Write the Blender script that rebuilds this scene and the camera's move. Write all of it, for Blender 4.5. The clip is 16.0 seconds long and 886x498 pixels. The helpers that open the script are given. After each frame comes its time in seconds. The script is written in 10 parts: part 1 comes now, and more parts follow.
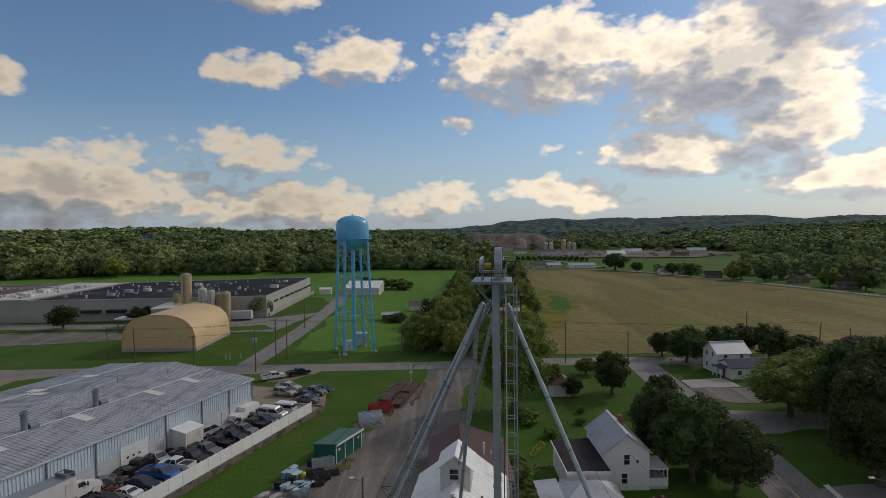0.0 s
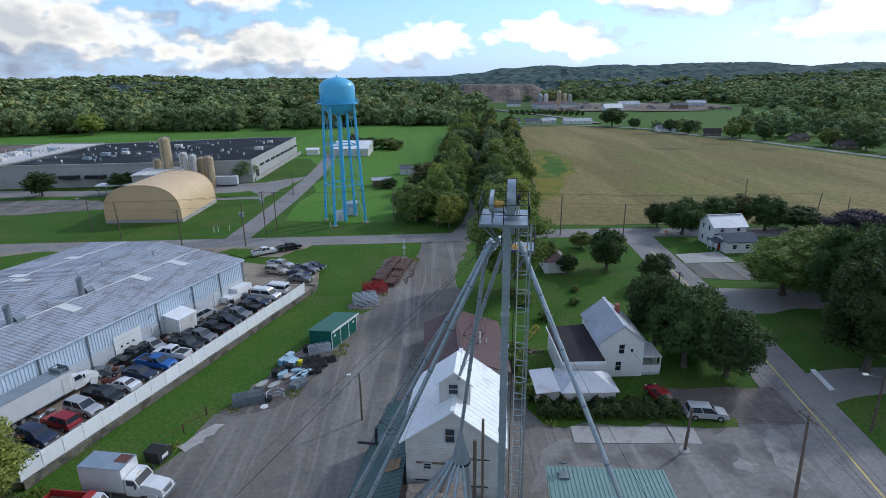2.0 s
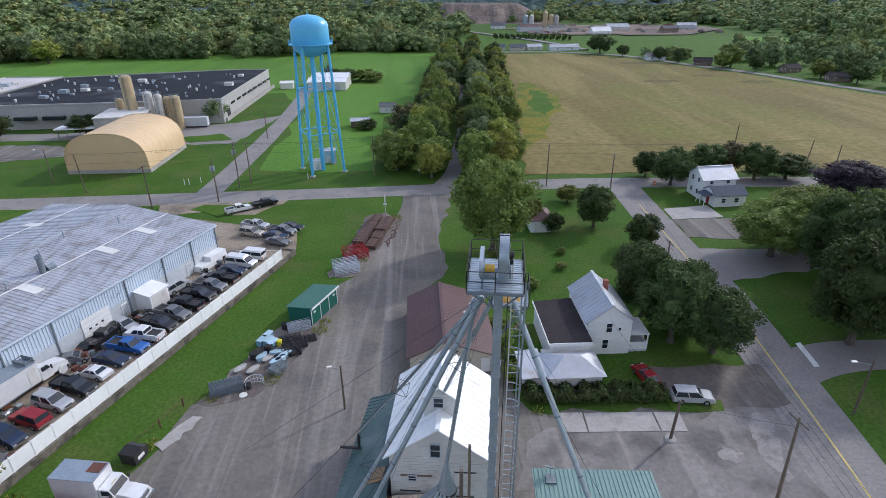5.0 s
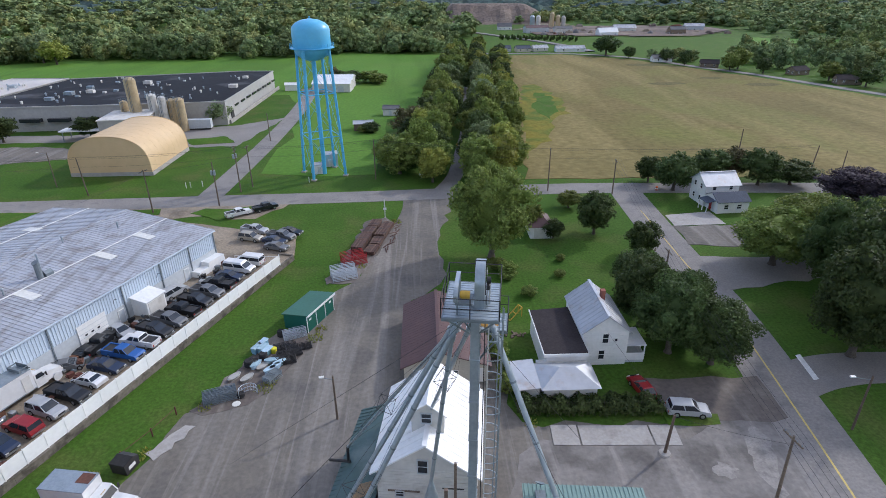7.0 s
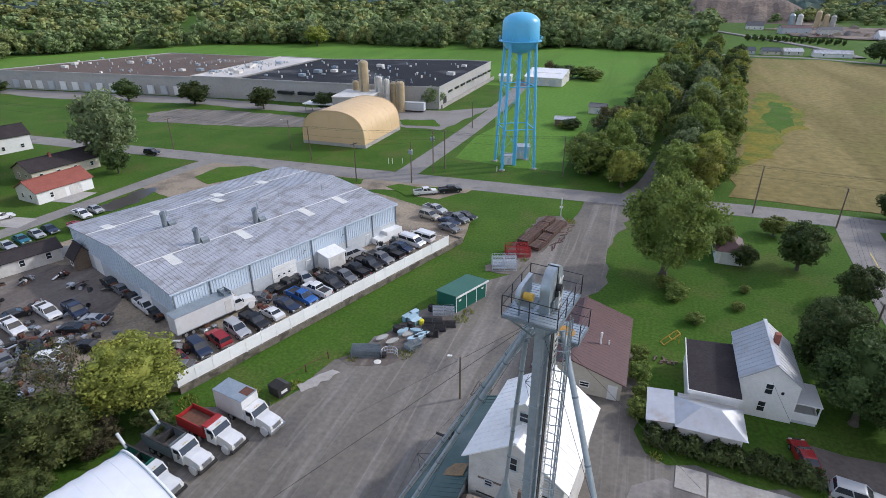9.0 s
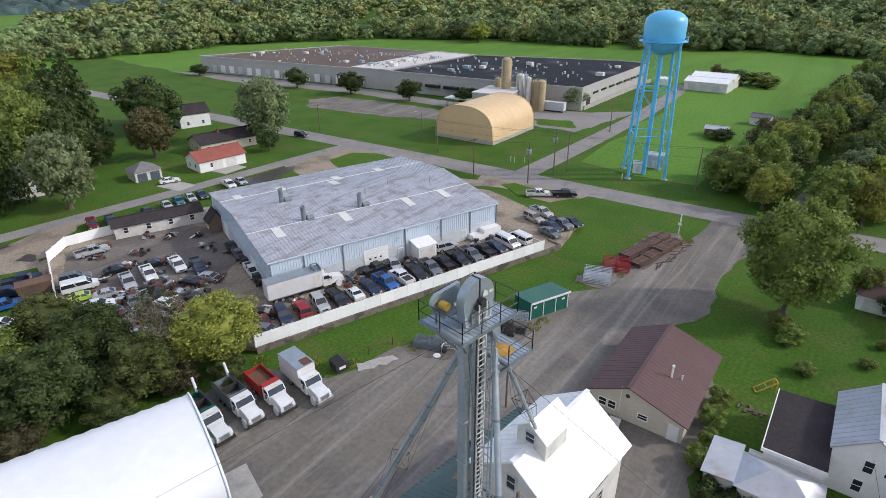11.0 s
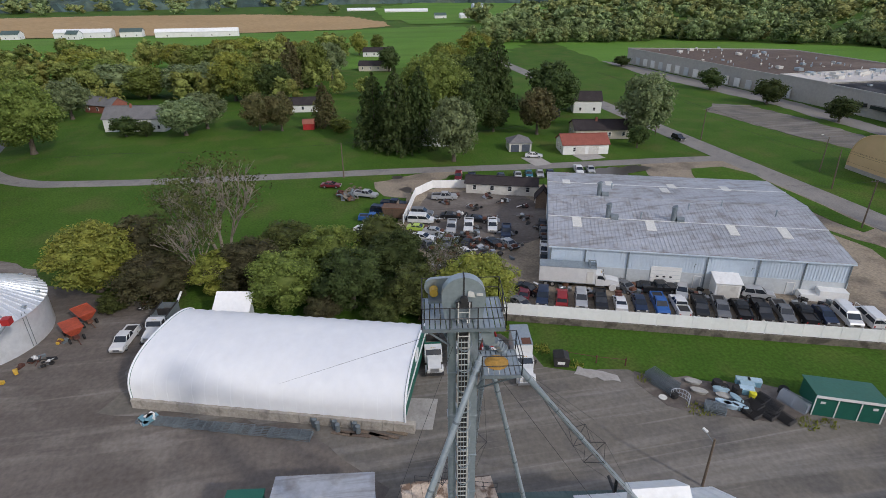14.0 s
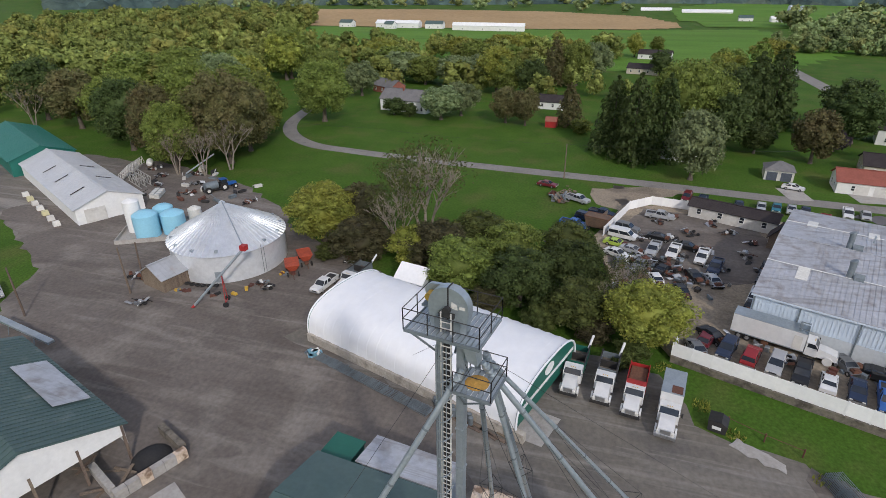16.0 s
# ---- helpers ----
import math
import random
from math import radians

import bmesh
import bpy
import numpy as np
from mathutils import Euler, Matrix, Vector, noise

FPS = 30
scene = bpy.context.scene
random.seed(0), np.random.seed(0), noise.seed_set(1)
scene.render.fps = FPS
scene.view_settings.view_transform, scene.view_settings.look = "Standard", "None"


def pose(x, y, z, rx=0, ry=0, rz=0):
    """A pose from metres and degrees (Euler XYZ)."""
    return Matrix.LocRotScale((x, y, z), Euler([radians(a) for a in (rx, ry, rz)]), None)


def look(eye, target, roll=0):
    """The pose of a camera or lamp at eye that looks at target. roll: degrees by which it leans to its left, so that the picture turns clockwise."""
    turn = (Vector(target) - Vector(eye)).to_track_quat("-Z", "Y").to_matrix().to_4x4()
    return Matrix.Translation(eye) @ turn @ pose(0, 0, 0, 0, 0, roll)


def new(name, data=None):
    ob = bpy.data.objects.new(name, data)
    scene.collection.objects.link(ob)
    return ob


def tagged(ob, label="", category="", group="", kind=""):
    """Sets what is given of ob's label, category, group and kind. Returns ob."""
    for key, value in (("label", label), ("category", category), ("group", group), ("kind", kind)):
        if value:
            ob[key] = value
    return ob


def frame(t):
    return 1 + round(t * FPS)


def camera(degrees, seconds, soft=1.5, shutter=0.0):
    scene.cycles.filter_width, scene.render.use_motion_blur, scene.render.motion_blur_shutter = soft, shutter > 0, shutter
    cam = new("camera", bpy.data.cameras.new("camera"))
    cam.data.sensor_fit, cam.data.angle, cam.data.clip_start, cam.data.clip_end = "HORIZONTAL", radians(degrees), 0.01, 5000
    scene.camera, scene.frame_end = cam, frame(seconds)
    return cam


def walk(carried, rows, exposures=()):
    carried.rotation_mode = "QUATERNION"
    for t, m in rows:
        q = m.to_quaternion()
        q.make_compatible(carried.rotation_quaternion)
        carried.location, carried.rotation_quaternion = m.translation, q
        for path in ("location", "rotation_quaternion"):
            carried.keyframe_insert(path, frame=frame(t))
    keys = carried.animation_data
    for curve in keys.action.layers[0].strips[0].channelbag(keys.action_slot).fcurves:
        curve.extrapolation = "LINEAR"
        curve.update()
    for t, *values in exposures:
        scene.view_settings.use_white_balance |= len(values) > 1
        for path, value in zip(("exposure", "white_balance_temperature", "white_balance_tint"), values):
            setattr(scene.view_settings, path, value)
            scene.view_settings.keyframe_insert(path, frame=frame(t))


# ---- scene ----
# ---- camera ----
cam = camera(77.08, 16.0, 0.85)
ROWS = [
    (0.0, 0.075, 1.257, 35.056, 87.713, 0.69, -0.01),
    (0.5, -0.175, 3.03, 36.134, 85.231, 0.644, -0.253),
    (1.0, -0.413, 4.63, 37.271, 80.963, 0.606, -0.481),
    (1.5, -0.556, 6.169, 38.389, 76.439, 0.593, -0.674),
    (2.0, -0.556, 7.445, 39.215, 72.469, 0.646, -1.022),
    (2.5, -0.538, 8.768, 40.231, 68.124, 0.607, -1.188),
    (3.0, -0.51, 10.061, 41.275, 64.897, 0.547, -1.324),
    (3.5, -0.469, 11.088, 42.081, 64.847, 0.499, -1.75),
    (4.0, -0.472, 12.084, 42.964, 64.773, 0.46, -2.164),
    (6.5, 0.548, 14.28, 45.164, 64.75, 0.524, -3.317),
    (7.0, 1.142, 14.31, 45.2, 64.751, 0.464, -2.115),
    (7.5, 1.939, 14.175, 45.255, 64.684, 0.34, 2.678),
    (8.0, 3.031, 14.029, 45.26, 64.587, 0.232, 8.839),
    (8.5, 4.747, 14.12, 45.371, 64.411, 0.208, 15.098),
    (11.0, 15.021, 19.912, 45.077, 64.187, 0.537, 36.664),
    (11.5, 17.156, 21.666, 45.233, 64.077, 0.611, 43.419),
    (12.0, 18.96, 23.51, 45.28, 63.994, 0.597, 50.517),
    (12.5, 20.671, 25.659, 45.183, 64.044, 0.566, 57.604),
    (13.0, 21.991, 27.873, 45.121, 64.047, 0.55, 64.588),
    (13.5, 23.112, 30.253, 45.095, 64.038, 0.418, 72.117),
    (14.0, 23.94, 32.662, 45.058, 64.045, 0.418, 79.247),
    (14.5, 24.312, 35.281, 45.084, 64.059, 0.39, 86.88),
    (15.0, 24.278, 37.847, 45.029, 64.097, 0.377, 93.373),
    (15.5, 23.854, 40.501, 45.176, 64.103, 0.386, 99.357),
    (16.0, 23.171, 43.051, 45.302, 64.046, 0.347, 107.038),
]
EXPOSURES = [(0.0, -1.33, 6500, 12), (0.5, -1.22, 6500, 12), (1.0, -0.88, 5250, 8), (1.5, -0.65, 5350, 10), (2.0, -0.48, 5300, 10), (2.5, -0.31, 5500, 11), (3.0, -0.17, 5650, 14), (4.0, -0.07, 5700, 15), (8.0, -0.05, 5800, 15), (11.0, 0.02, 6150, 14), (12.0, -0.12, 6150, 14), (13.0, -0.46, 6200, 14), (14.5, -0.46, 6200, 14), (16.0, -0.38, 6300, 14)]
walk(cam, [(t, pose(x, y, z, rx, ry, rz)) for t, x, y, z, rx, ry, rz in ROWS], EXPOSURES)
# ---- world, sun ----
SUN_DIR = Vector((0.70, 0.50, 0.54)).normalized()
world = bpy.data.worlds.new("world")
scene.world = world
world.use_nodes = True


def build_sky():
    nt = world.node_tree
    nt.nodes.clear()
    N, K = nt.nodes.new, nt.links.new

    def math_node(op, a, b=None, clamp=False):
        n = N("ShaderNodeMath")
        n.operation, n.use_clamp = op, clamp
        for i, v in enumerate((a, b)):
            if v is None:
                continue
            if isinstance(v, (int, float)):
                n.inputs[i].default_value = v
            else:
                K(v, n.inputs[i])
        return n.outputs[0]

    def ramp(v, stops):
        n = N("ShaderNodeValToRGB")
        while len(n.color_ramp.elements) < len(stops):
            n.color_ramp.elements.new(0.5)
        for e, (p, c) in zip(n.color_ramp.elements, stops):
            e.position, e.color = p, (*c, 1) if len(c) == 3 else c
        K(v, n.inputs[0])
        return n.outputs[0]

    def blend(f, a, b, kind="MIX"):
        n = N("ShaderNodeMixRGB")
        n.blend_type = kind
        for s, v in zip((n.inputs[0], n.inputs[1], n.inputs[2]), (f, a, b)):
            if isinstance(v, (int, float)):
                s.default_value = v
            elif isinstance(v, tuple):
                s.default_value = (*v, 1)
            else:
                K(v, s)
        return n.outputs[0]

    co = N("ShaderNodeTexCoord").outputs["Generated"]
    sep = N("ShaderNodeSeparateXYZ")
    K(co, sep.inputs[0])
    x, y, z = sep.outputs
    az = math_node("ARCTAN2", x, y)
    comb = N("ShaderNodeCombineXYZ")
    K(az, comb.inputs[0])
    K(z, comb.inputs[1])
    # cumulus groups: bearing, height, half width, half height (radians), fullness
    groups = ((-0.33, 0.385, 0.17, 0.05, 1.1), (-0.33, 0.255, 0.11, 0.045, 0.95), (-0.14, 0.285, 0.13, 0.055, 0.9), (-0.68, 0.215, 0.07, 0.04, 0.85),
              (-0.60, 0.065, 0.34, 0.085, 1.0), (-0.26, 0.04, 0.17, 0.06, 0.9), (-0.32, 0.125, 0.22, 0.05, 0.75), (-0.01, 0.045, 0.13, 0.055, 0.9),
              (0.22, 0.055, 0.20, 0.05, 0.8), (0.04, 0.18, 0.06, 0.028, 0.7), (0.19, 0.135, 0.05, 0.028, 0.7), (0.17, 0.27, 0.24, 0.11, 1.0),
              (0.47, 0.25, 0.28, 0.14, 1.15), (0.40, 0.115, 0.20, 0.055, 1.0), (0.56, 0.155, 0.15, 0.07, 1.1), (0.66, 0.07, 0.22, 0.06, 0.9), (0.60, 0.36, 0.22, 0.12, 1.1), (0.95, 0.30, 0.35, 0.25, 1.1))

    def density(du, dv, fine=10.0):
        """How much cloud lies along a direction moved a little."""
        at = N("ShaderNodeVectorMath")
        at.operation = "ADD"
        K(comb.outputs[0], at.inputs[0])
        at.inputs[1].default_value = (du, dv, 0)
        here = at.outputs[0]
        total = None
        for u, v, wu, wv, full in groups:
            m = N("ShaderNodeVectorMath")
            m.operation = "MULTIPLY_ADD"
            K(here, m.inputs[0])
            m.inputs[1].default_value = (1 / wu, 1 / wv, 0)
            m.inputs[2].default_value = (-u / wu, -v / wv, 0)
            g = N("ShaderNodeVectorMath")
            g.operation = "LENGTH"
            K(m.outputs[0], g.inputs[0])
            f = N("ShaderNodeMapRange")
            f.interpolation_type = "SMOOTHSTEP"
            f.inputs[1].default_value, f.inputs[2].default_value = 1.45, 0.0
            f.inputs[3].default_value, f.inputs[4].default_value = 0.0, full
            K(g.outputs["Value"], f.inputs[0])
            total = f.outputs[0] if total is None else math_node("MAXIMUM", total, f.outputs[0])
        # broken cloud over the rest of the sky
        wide = N("ShaderNodeTexNoise")
        wide.inputs["Scale"].default_value, wide.inputs["Detail"].default_value = 1.6, 2.0
        K(co, wide.inputs["Vector"])
        back = N("ShaderNodeMapRange")
        back.inputs[1].default_value, back.inputs[2].default_value = 0.75, 1.05
        K(math_node("MAXIMUM", math_node("ABSOLUTE", az), math_node("MULTIPLY", z, 1.7)), back.inputs[0])
        rest = math_node("MULTIPLY", math_node("MULTIPLY", wide.outputs[0], 1.15), back.outputs[0])
        total = math_node("MAXIMUM", total, rest)
        st = N("ShaderNodeVectorMath")
        st.operation = "MULTIPLY"
        K(here, st.inputs[0])
        st.inputs[1].default_value = (1.0, 1.7, 1.0)
        n = N("ShaderNodeTexNoise")
        n.inputs["Scale"].default_value, n.inputs["Detail"].default_value = 6.0, fine
        n.inputs["Roughness"].default_value, n.inputs["Distortion"].default_value = 0.58, 0.15
        K(st.outputs[0], n.inputs["Vector"])
        vo = N("ShaderNodeTexVoronoi")
        vo.feature = "SMOOTH_F1"
        vo.inputs["Scale"].default_value = 24.0
        vo.inputs["Smoothness"].default_value = 0.35
        vo.inputs["Detail"].default_value = 2.0
        K(st.outputs[0], vo.inputs["Vector"])
        lump = math_node("ADD", math_node("MULTIPLY", math_node("SUBTRACT", n.outputs[0], 0.5), 1.5), math_node("MULTIPLY", math_node("SUBTRACT", 0.42, vo.outputs["Distance"]), 0.42))
        return math_node("ADD", total, lump)

    dens = density(0, 0)
    soft_here, sunward = density(0, 0, 3.5), density(0.040, 0.048, 3.5)
    cover = ramp(math_node("SUBTRACT", dens, 0.0), [(0.24, (0, 0, 0)), (0.40, (0.6, 0.6, 0.6)), (0.60, (1, 1, 1))])
    thickness = ramp(dens, [(0.50, (0, 0, 0)), (0.98, (1, 1, 1))])
    lit = math_node("ADD", math_node("MULTIPLY", math_node("SUBTRACT", soft_here, sunward), 1.9), 0.50, True)
    edge = blend(thickness, (1.12, 1.06, 0.97), (0.62, 0.63, 0.66))
    lum = ramp(lit, [(0.08, (0.48, 0.52, 0.60)), (0.48, (0.70, 0.71, 0.74)), (0.92, (1.40, 1.27, 1.06))])
    # brighter towards the sun
    near = N("ShaderNodeVectorMath")
    near.operation = "DOT_PRODUCT"
    K(co, near.inputs[0])
    near.inputs[1].default_value = SUN_DIR
    glow = N("ShaderNodeMapRange")
    glow.inputs[1].default_value, glow.inputs[2].default_value = 0.35, 1.0
    glow.inputs[3].default_value, glow.inputs[4].default_value = 0.80, 1.75
    K(near.outputs["Value"], glow.inputs[0])
    shade = blend(1.0, blend(1.0, edge, lum, "MULTIPLY"), glow.outputs[0], "MULTIPLY")
    sky = N("ShaderNodeTexSky")
    sky.sky_type, sky.sun_disc = "NISHITA", False
    sky.sun_elevation = math.asin(SUN_DIR.z)
    sky.sun_rotation = math.atan2(SUN_DIR.x, SUN_DIR.y)
    sky.air_density, sky.dust_density, sky.ozone_density = 1.0, 0.6, 2.0
    blue = blend(1.0, sky.outputs[0], (SKY * 0.94, SKY * 1.08, SKY * 1.18), "MULTIPLY")
    haze = N("ShaderNodeMapRange")
    haze.inputs[1].default_value, haze.inputs[2].default_value = 0.0, 0.20
    haze.inputs[3].default_value, haze.inputs[4].default_value = 0.7, 0.0
    K(z, haze.inputs[0])
    blue = blend(haze.outputs[0], blue, (0.85, 1.02, 1.25))
    thick = blend(1.0, shade, (CLOUD, CLOUD, CLOUD), "MULTIPLY")
    both = blend(cover, blue, thick)
    bg = N("ShaderNodeBackground")
    K(both, bg.inputs[0])
    bg.inputs[1].default_value = 1.0
    out = N("ShaderNodeOutputWorld")
    K(bg.outputs[0], out.inputs[0])


SKY, CLOUD = 0.185, 1.36
build_sky()
sun_data = bpy.data.lights.new("sun", "SUN")
sun_data.energy, sun_data.angle, sun_data.color = 2.4, radians(3.0), (1.0, 0.93, 0.82)
sun = new("sun", sun_data)
sun.matrix_world = look(SUN_DIR * 300, (0, 0, 0))

# ---- materials ----
MATS = {}


def rgb(c):
    return (*c, 1)


def mat(name, col, col2=None, rough=0.7, metal=0.0, big=0.15, fine=3.0, bump=0.0, spread=0.0, mix=0.5, island=0.0, stain=None, detail=6.0, grain=0.12, spec=0.4, cell=None):
    """Node material: two tones blended by broad and fine noise in world metres, per-object spread, relief."""
    if name in MATS:
        return MATS[name]
    m = bpy.data.materials.new(name)
    m.use_nodes = True
    nt = m.node_tree
    N, K = nt.nodes.new, nt.links.new
    b = nt.nodes["Principled BSDF"]
    b.inputs["Roughness"].default_value, b.inputs["Metallic"].default_value = rough, metal
    b.inputs["Specular IOR Level"].default_value = spec
    geo = N("ShaderNodeNewGeometry")
    n1, n2 = N("ShaderNodeTexNoise"), N("ShaderNodeTexNoise")
    for n, s in ((n1, big), (n2, fine)):
        n.inputs["Scale"].default_value = s
        n.inputs["Detail"].default_value = detail
        n.inputs["Roughness"].default_value = 0.6
        K(geo.outputs["Position"], n.inputs["Vector"])
    r1 = N("ShaderNodeMapRange")
    r1.inputs[1].default_value, r1.inputs[2].default_value = 0.5 - 0.22, 0.5 + 0.22
    K(n1.outputs[0], r1.inputs[0])
    c = N("ShaderNodeMixRGB")
    c.inputs[1].default_value = rgb(col)
    c.inputs[2].default_value = rgb(col2 or tuple(v * 0.8 for v in col))
    f = N("ShaderNodeMath")
    f.operation = "MULTIPLY"
    f.inputs[1].default_value = mix * 2 if mix <= 0.5 else 1.0
    K(r1.outputs[0], f.inputs[0])
    K(f.outputs[0], c.inputs[0])
    top = c.outputs[0]
    if stain:
        scale, lo, hi, scol, amount = stain
        n3 = N("ShaderNodeTexNoise")
        n3.inputs["Scale"].default_value, n3.inputs["Detail"].default_value = scale, 8.0
        K(geo.outputs["Position"], n3.inputs["Vector"])
        r3 = N("ShaderNodeMapRange")
        r3.inputs[1].default_value, r3.inputs[2].default_value, r3.inputs[4].default_value = lo, hi, amount
        K(n3.outputs[0], r3.inputs[0])
        c3 = N("ShaderNodeMixRGB")
        c3.inputs[2].default_value = rgb(scol)
        K(r3.outputs[0], c3.inputs[0])
        K(top, c3.inputs[1])
        top = c3.outputs[0]
    if cell:
        # each tree of a wood has its own tone
        scale, low, high, tint = cell
        sq = N("ShaderNodeVectorMath")
        sq.operation = "MULTIPLY"
        sq.inputs[1].default_value = (scale, scale, scale * 0.2)
        K(geo.outputs["Position"], sq.inputs[0])
        vo = N("ShaderNodeTexVoronoi")
        vo.inputs["Scale"].default_value = 1.0
        K(sq.outputs[0], vo.inputs["Vector"])
        sp = N("ShaderNodeSeparateColor")
        K(vo.outputs["Color"], sp.inputs[0])
        tone = N("ShaderNodeMapRange")
        tone.inputs[3].default_value, tone.inputs[4].default_value = low, high
        K(sp.outputs[0], tone.inputs[0])
        sc = N("ShaderNodeVectorMath")
        sc.operation = "SCALE"
        K(top, sc.inputs[0])
        K(tone.outputs[0], sc.inputs["Scale"])
        pick = N("ShaderNodeMapRange")
        pick.inputs[1].default_value, pick.inputs[2].default_value, pick.inputs[4].default_value = 0.62, 1.0, 0.8
        K(sp.outputs[1], pick.inputs[0])
        tc = N("ShaderNodeMixRGB")
        tc.inputs[2].default_value = rgb(tint)
        K(pick.outputs[0], tc.inputs[0])
        K(sc.outputs[0], tc.inputs[1])
        top = tc.outputs[0]
    # fine grain and per-object or per-piece spread on value
    hsv = N("ShaderNodeHueSaturation")
    K(top, hsv.inputs["Color"])
    g = N("ShaderNodeMapRange")
    g.inputs[1].default_value, g.inputs[2].default_value = 0.3, 0.7
    g.inputs[3].default_value, g.inputs[4].default_value = 1 - grain, 1 + grain
    K(n2.outputs[0], g.inputs[0])
    val = g.outputs[0]
    for src, amount in (("obj", spread), ("isl", island)):
        if amount:
            if src == "obj":
                o = N("ShaderNodeObjectInfo").outputs["Random"]
            else:
                o = geo.outputs["Random Per Island"]
            mr = N("ShaderNodeMapRange")
            mr.inputs[3].default_value, mr.inputs[4].default_value = 1 - amount, 1 + amount
            K(o, mr.inputs[0])
            mm = N("ShaderNodeMath")
            mm.operation = "MULTIPLY"
            K(val, mm.inputs[0])
            K(mr.outputs[0], mm.inputs[1])
            val = mm.outputs[0]
            hr = N("ShaderNodeMapRange")
            hr.inputs[3].default_value, hr.inputs[4].default_value = 0.5 - amount * 0.06, 0.5 + amount * 0.06
            if src == "obj":
                K(o, hr.inputs[0])
                K(hr.outputs[0], hsv.inputs["Hue"])
    K(val, hsv.inputs["Value"])
    K(hsv.outputs[0], b.inputs["Base Color"])
    if bump:
        bp = N("ShaderNodeBump")
        bp.inputs["Strength"].default_value, bp.inputs["Distance"].default_value = 0.7, bump
        K(n2.outputs[0], bp.inputs["Height"])
        K(bp.outputs[0], b.inputs["Normal"])
    MATS[name] = m
    return m


def leaf_mat(name, col, col2):
    m = mat(name, col, col2, rough=0.65, big=0.30, fine=1.2, spread=0.20, island=0.30, grain=0.25, spec=0.2)
    nt = m.node_tree
    b = nt.nodes["Principled BSDF"]
    tr = nt.nodes.new("ShaderNodeBsdfTranslucent")
    mx = nt.nodes.new("ShaderNodeMixShader")
    mx.inputs[0].default_value = 0.28
    nt.links.new(b.inputs["Base Color"].links[0].from_socket, tr.inputs[0])
    nt.links.new(b.outputs[0], mx.inputs[1])
    nt.links.new(tr.outputs[0], mx.inputs[2])
    nt.links.new(mx.outputs[0], nt.nodes["Material Output"].inputs[0])
    return m


def tracks(m, turn, along, across, lo, hi, col, amount, wear=0.0):
    """Long worn streaks over a ground material, running at a bearing."""
    nt = m.node_tree
    N, K = nt.nodes.new, nt.links.new
    geo = N("ShaderNodeNewGeometry")
    mp = N("ShaderNodeMapping")
    mp.inputs["Rotation"].default_value = (0, 0, radians(turn))
    mp.inputs["Scale"].default_value = (across, along, 1)
    K(geo.outputs["Position"], mp.inputs[0])
    n = N("ShaderNodeTexNoise")
    n.inputs["Scale"].default_value, n.inputs["Detail"].default_value = 1.0, 6.0
    n.inputs["Roughness"].default_value, n.inputs["Distortion"].default_value = 0.58, 1.1
    K(mp.outputs[0], n.inputs["Vector"])
    r = N("ShaderNodeMapRange")
    r.inputs[1].default_value, r.inputs[2].default_value, r.inputs[4].default_value = lo, hi, amount
    K(n.outputs[0], r.inputs[0])
    hsv = [q for q in nt.nodes if q.bl_idname == "ShaderNodeHueSaturation"][0]
    link = hsv.inputs["Color"].links[0]
    src = link.from_socket
    mix = N("ShaderNodeMixRGB")
    mix.inputs[2].default_value = rgb(col)
    K(r.outputs[0], mix.inputs[0])
    K(src, mix.inputs[1])
    K(mix.outputs[0], hsv.inputs["Color"])
    return m


GRASS = mat("grass", (0.042, 0.098, 0.011), (0.072, 0.132, 0.019), rough=0.9, big=0.07, fine=2.2, bump=0.08, grain=0.30, stain=(0.11, 0.50, 0.70, (0.105, 0.115, 0.034), 0.6), spec=0.1)
LAWN = mat("lawn", (0.050, 0.112, 0.010), (0.074, 0.140, 0.018), rough=0.9, big=0.12, fine=2.2, bump=0.07, grain=0.28, stain=(0.2, 0.52, 0.72, (0.115, 0.118, 0.038), 0.6), spec=0.1)
CROP = mat("crop_green", (0.088, 0.192, 0.024), (0.120, 0.228, 0.036), rough=0.9, big=0.02, fine=0.8, bump=0.1, grain=0.18, stain=(0.012, 0.5, 0.7, (0.13, 0.20, 0.04), 0.6), spec=0.1)
PALEROOF = mat("pale_metal_roof", (0.56, 0.57, 0.58), (0.49, 0.50, 0.51), rough=0.5, metal=0.15, big=0.2, fine=1.5, grain=0.06)
TEALROOF = mat("teal_metal_roof", (0.012, 0.135, 0.105), (0.018, 0.155, 0.122), rough=0.5, big=0.3, fine=2.0, grain=0.06)
WET = mat("wet_dark_soil", (0.055, 0.047, 0.042), (0.085, 0.074, 0.066), rough=0.28, big=0.4, fine=3.0, grain=0.15, spec=0.5)
TAN = mat("crop_tan", (0.196, 0.154, 0.060), (0.152, 0.130, 0.048), rough=0.95, big=0.02, fine=0.45, bump=0.25, grain=0.25, stain=(0.016, 0.52, 0.70, (0.17, 0.18, 0.045), 0.8), spec=0.1)
FRINGE = mat("weedy_fringe", (0.24, 0.185, 0.030), (0.125, 0.155, 0.030), rough=0.95, big=0.05, fine=0.8, bump=0.2, grain=0.3, stain=(0.10, 0.48, 0.62, (0.085, 0.135, 0.025), 0.8), spec=0.1)
BARE = mat("thin_crop", (0.150, 0.125, 0.055), (0.105, 0.100, 0.040), rough=0.95, big=0.2, fine=1.0, grain=0.3, spec=0.1)
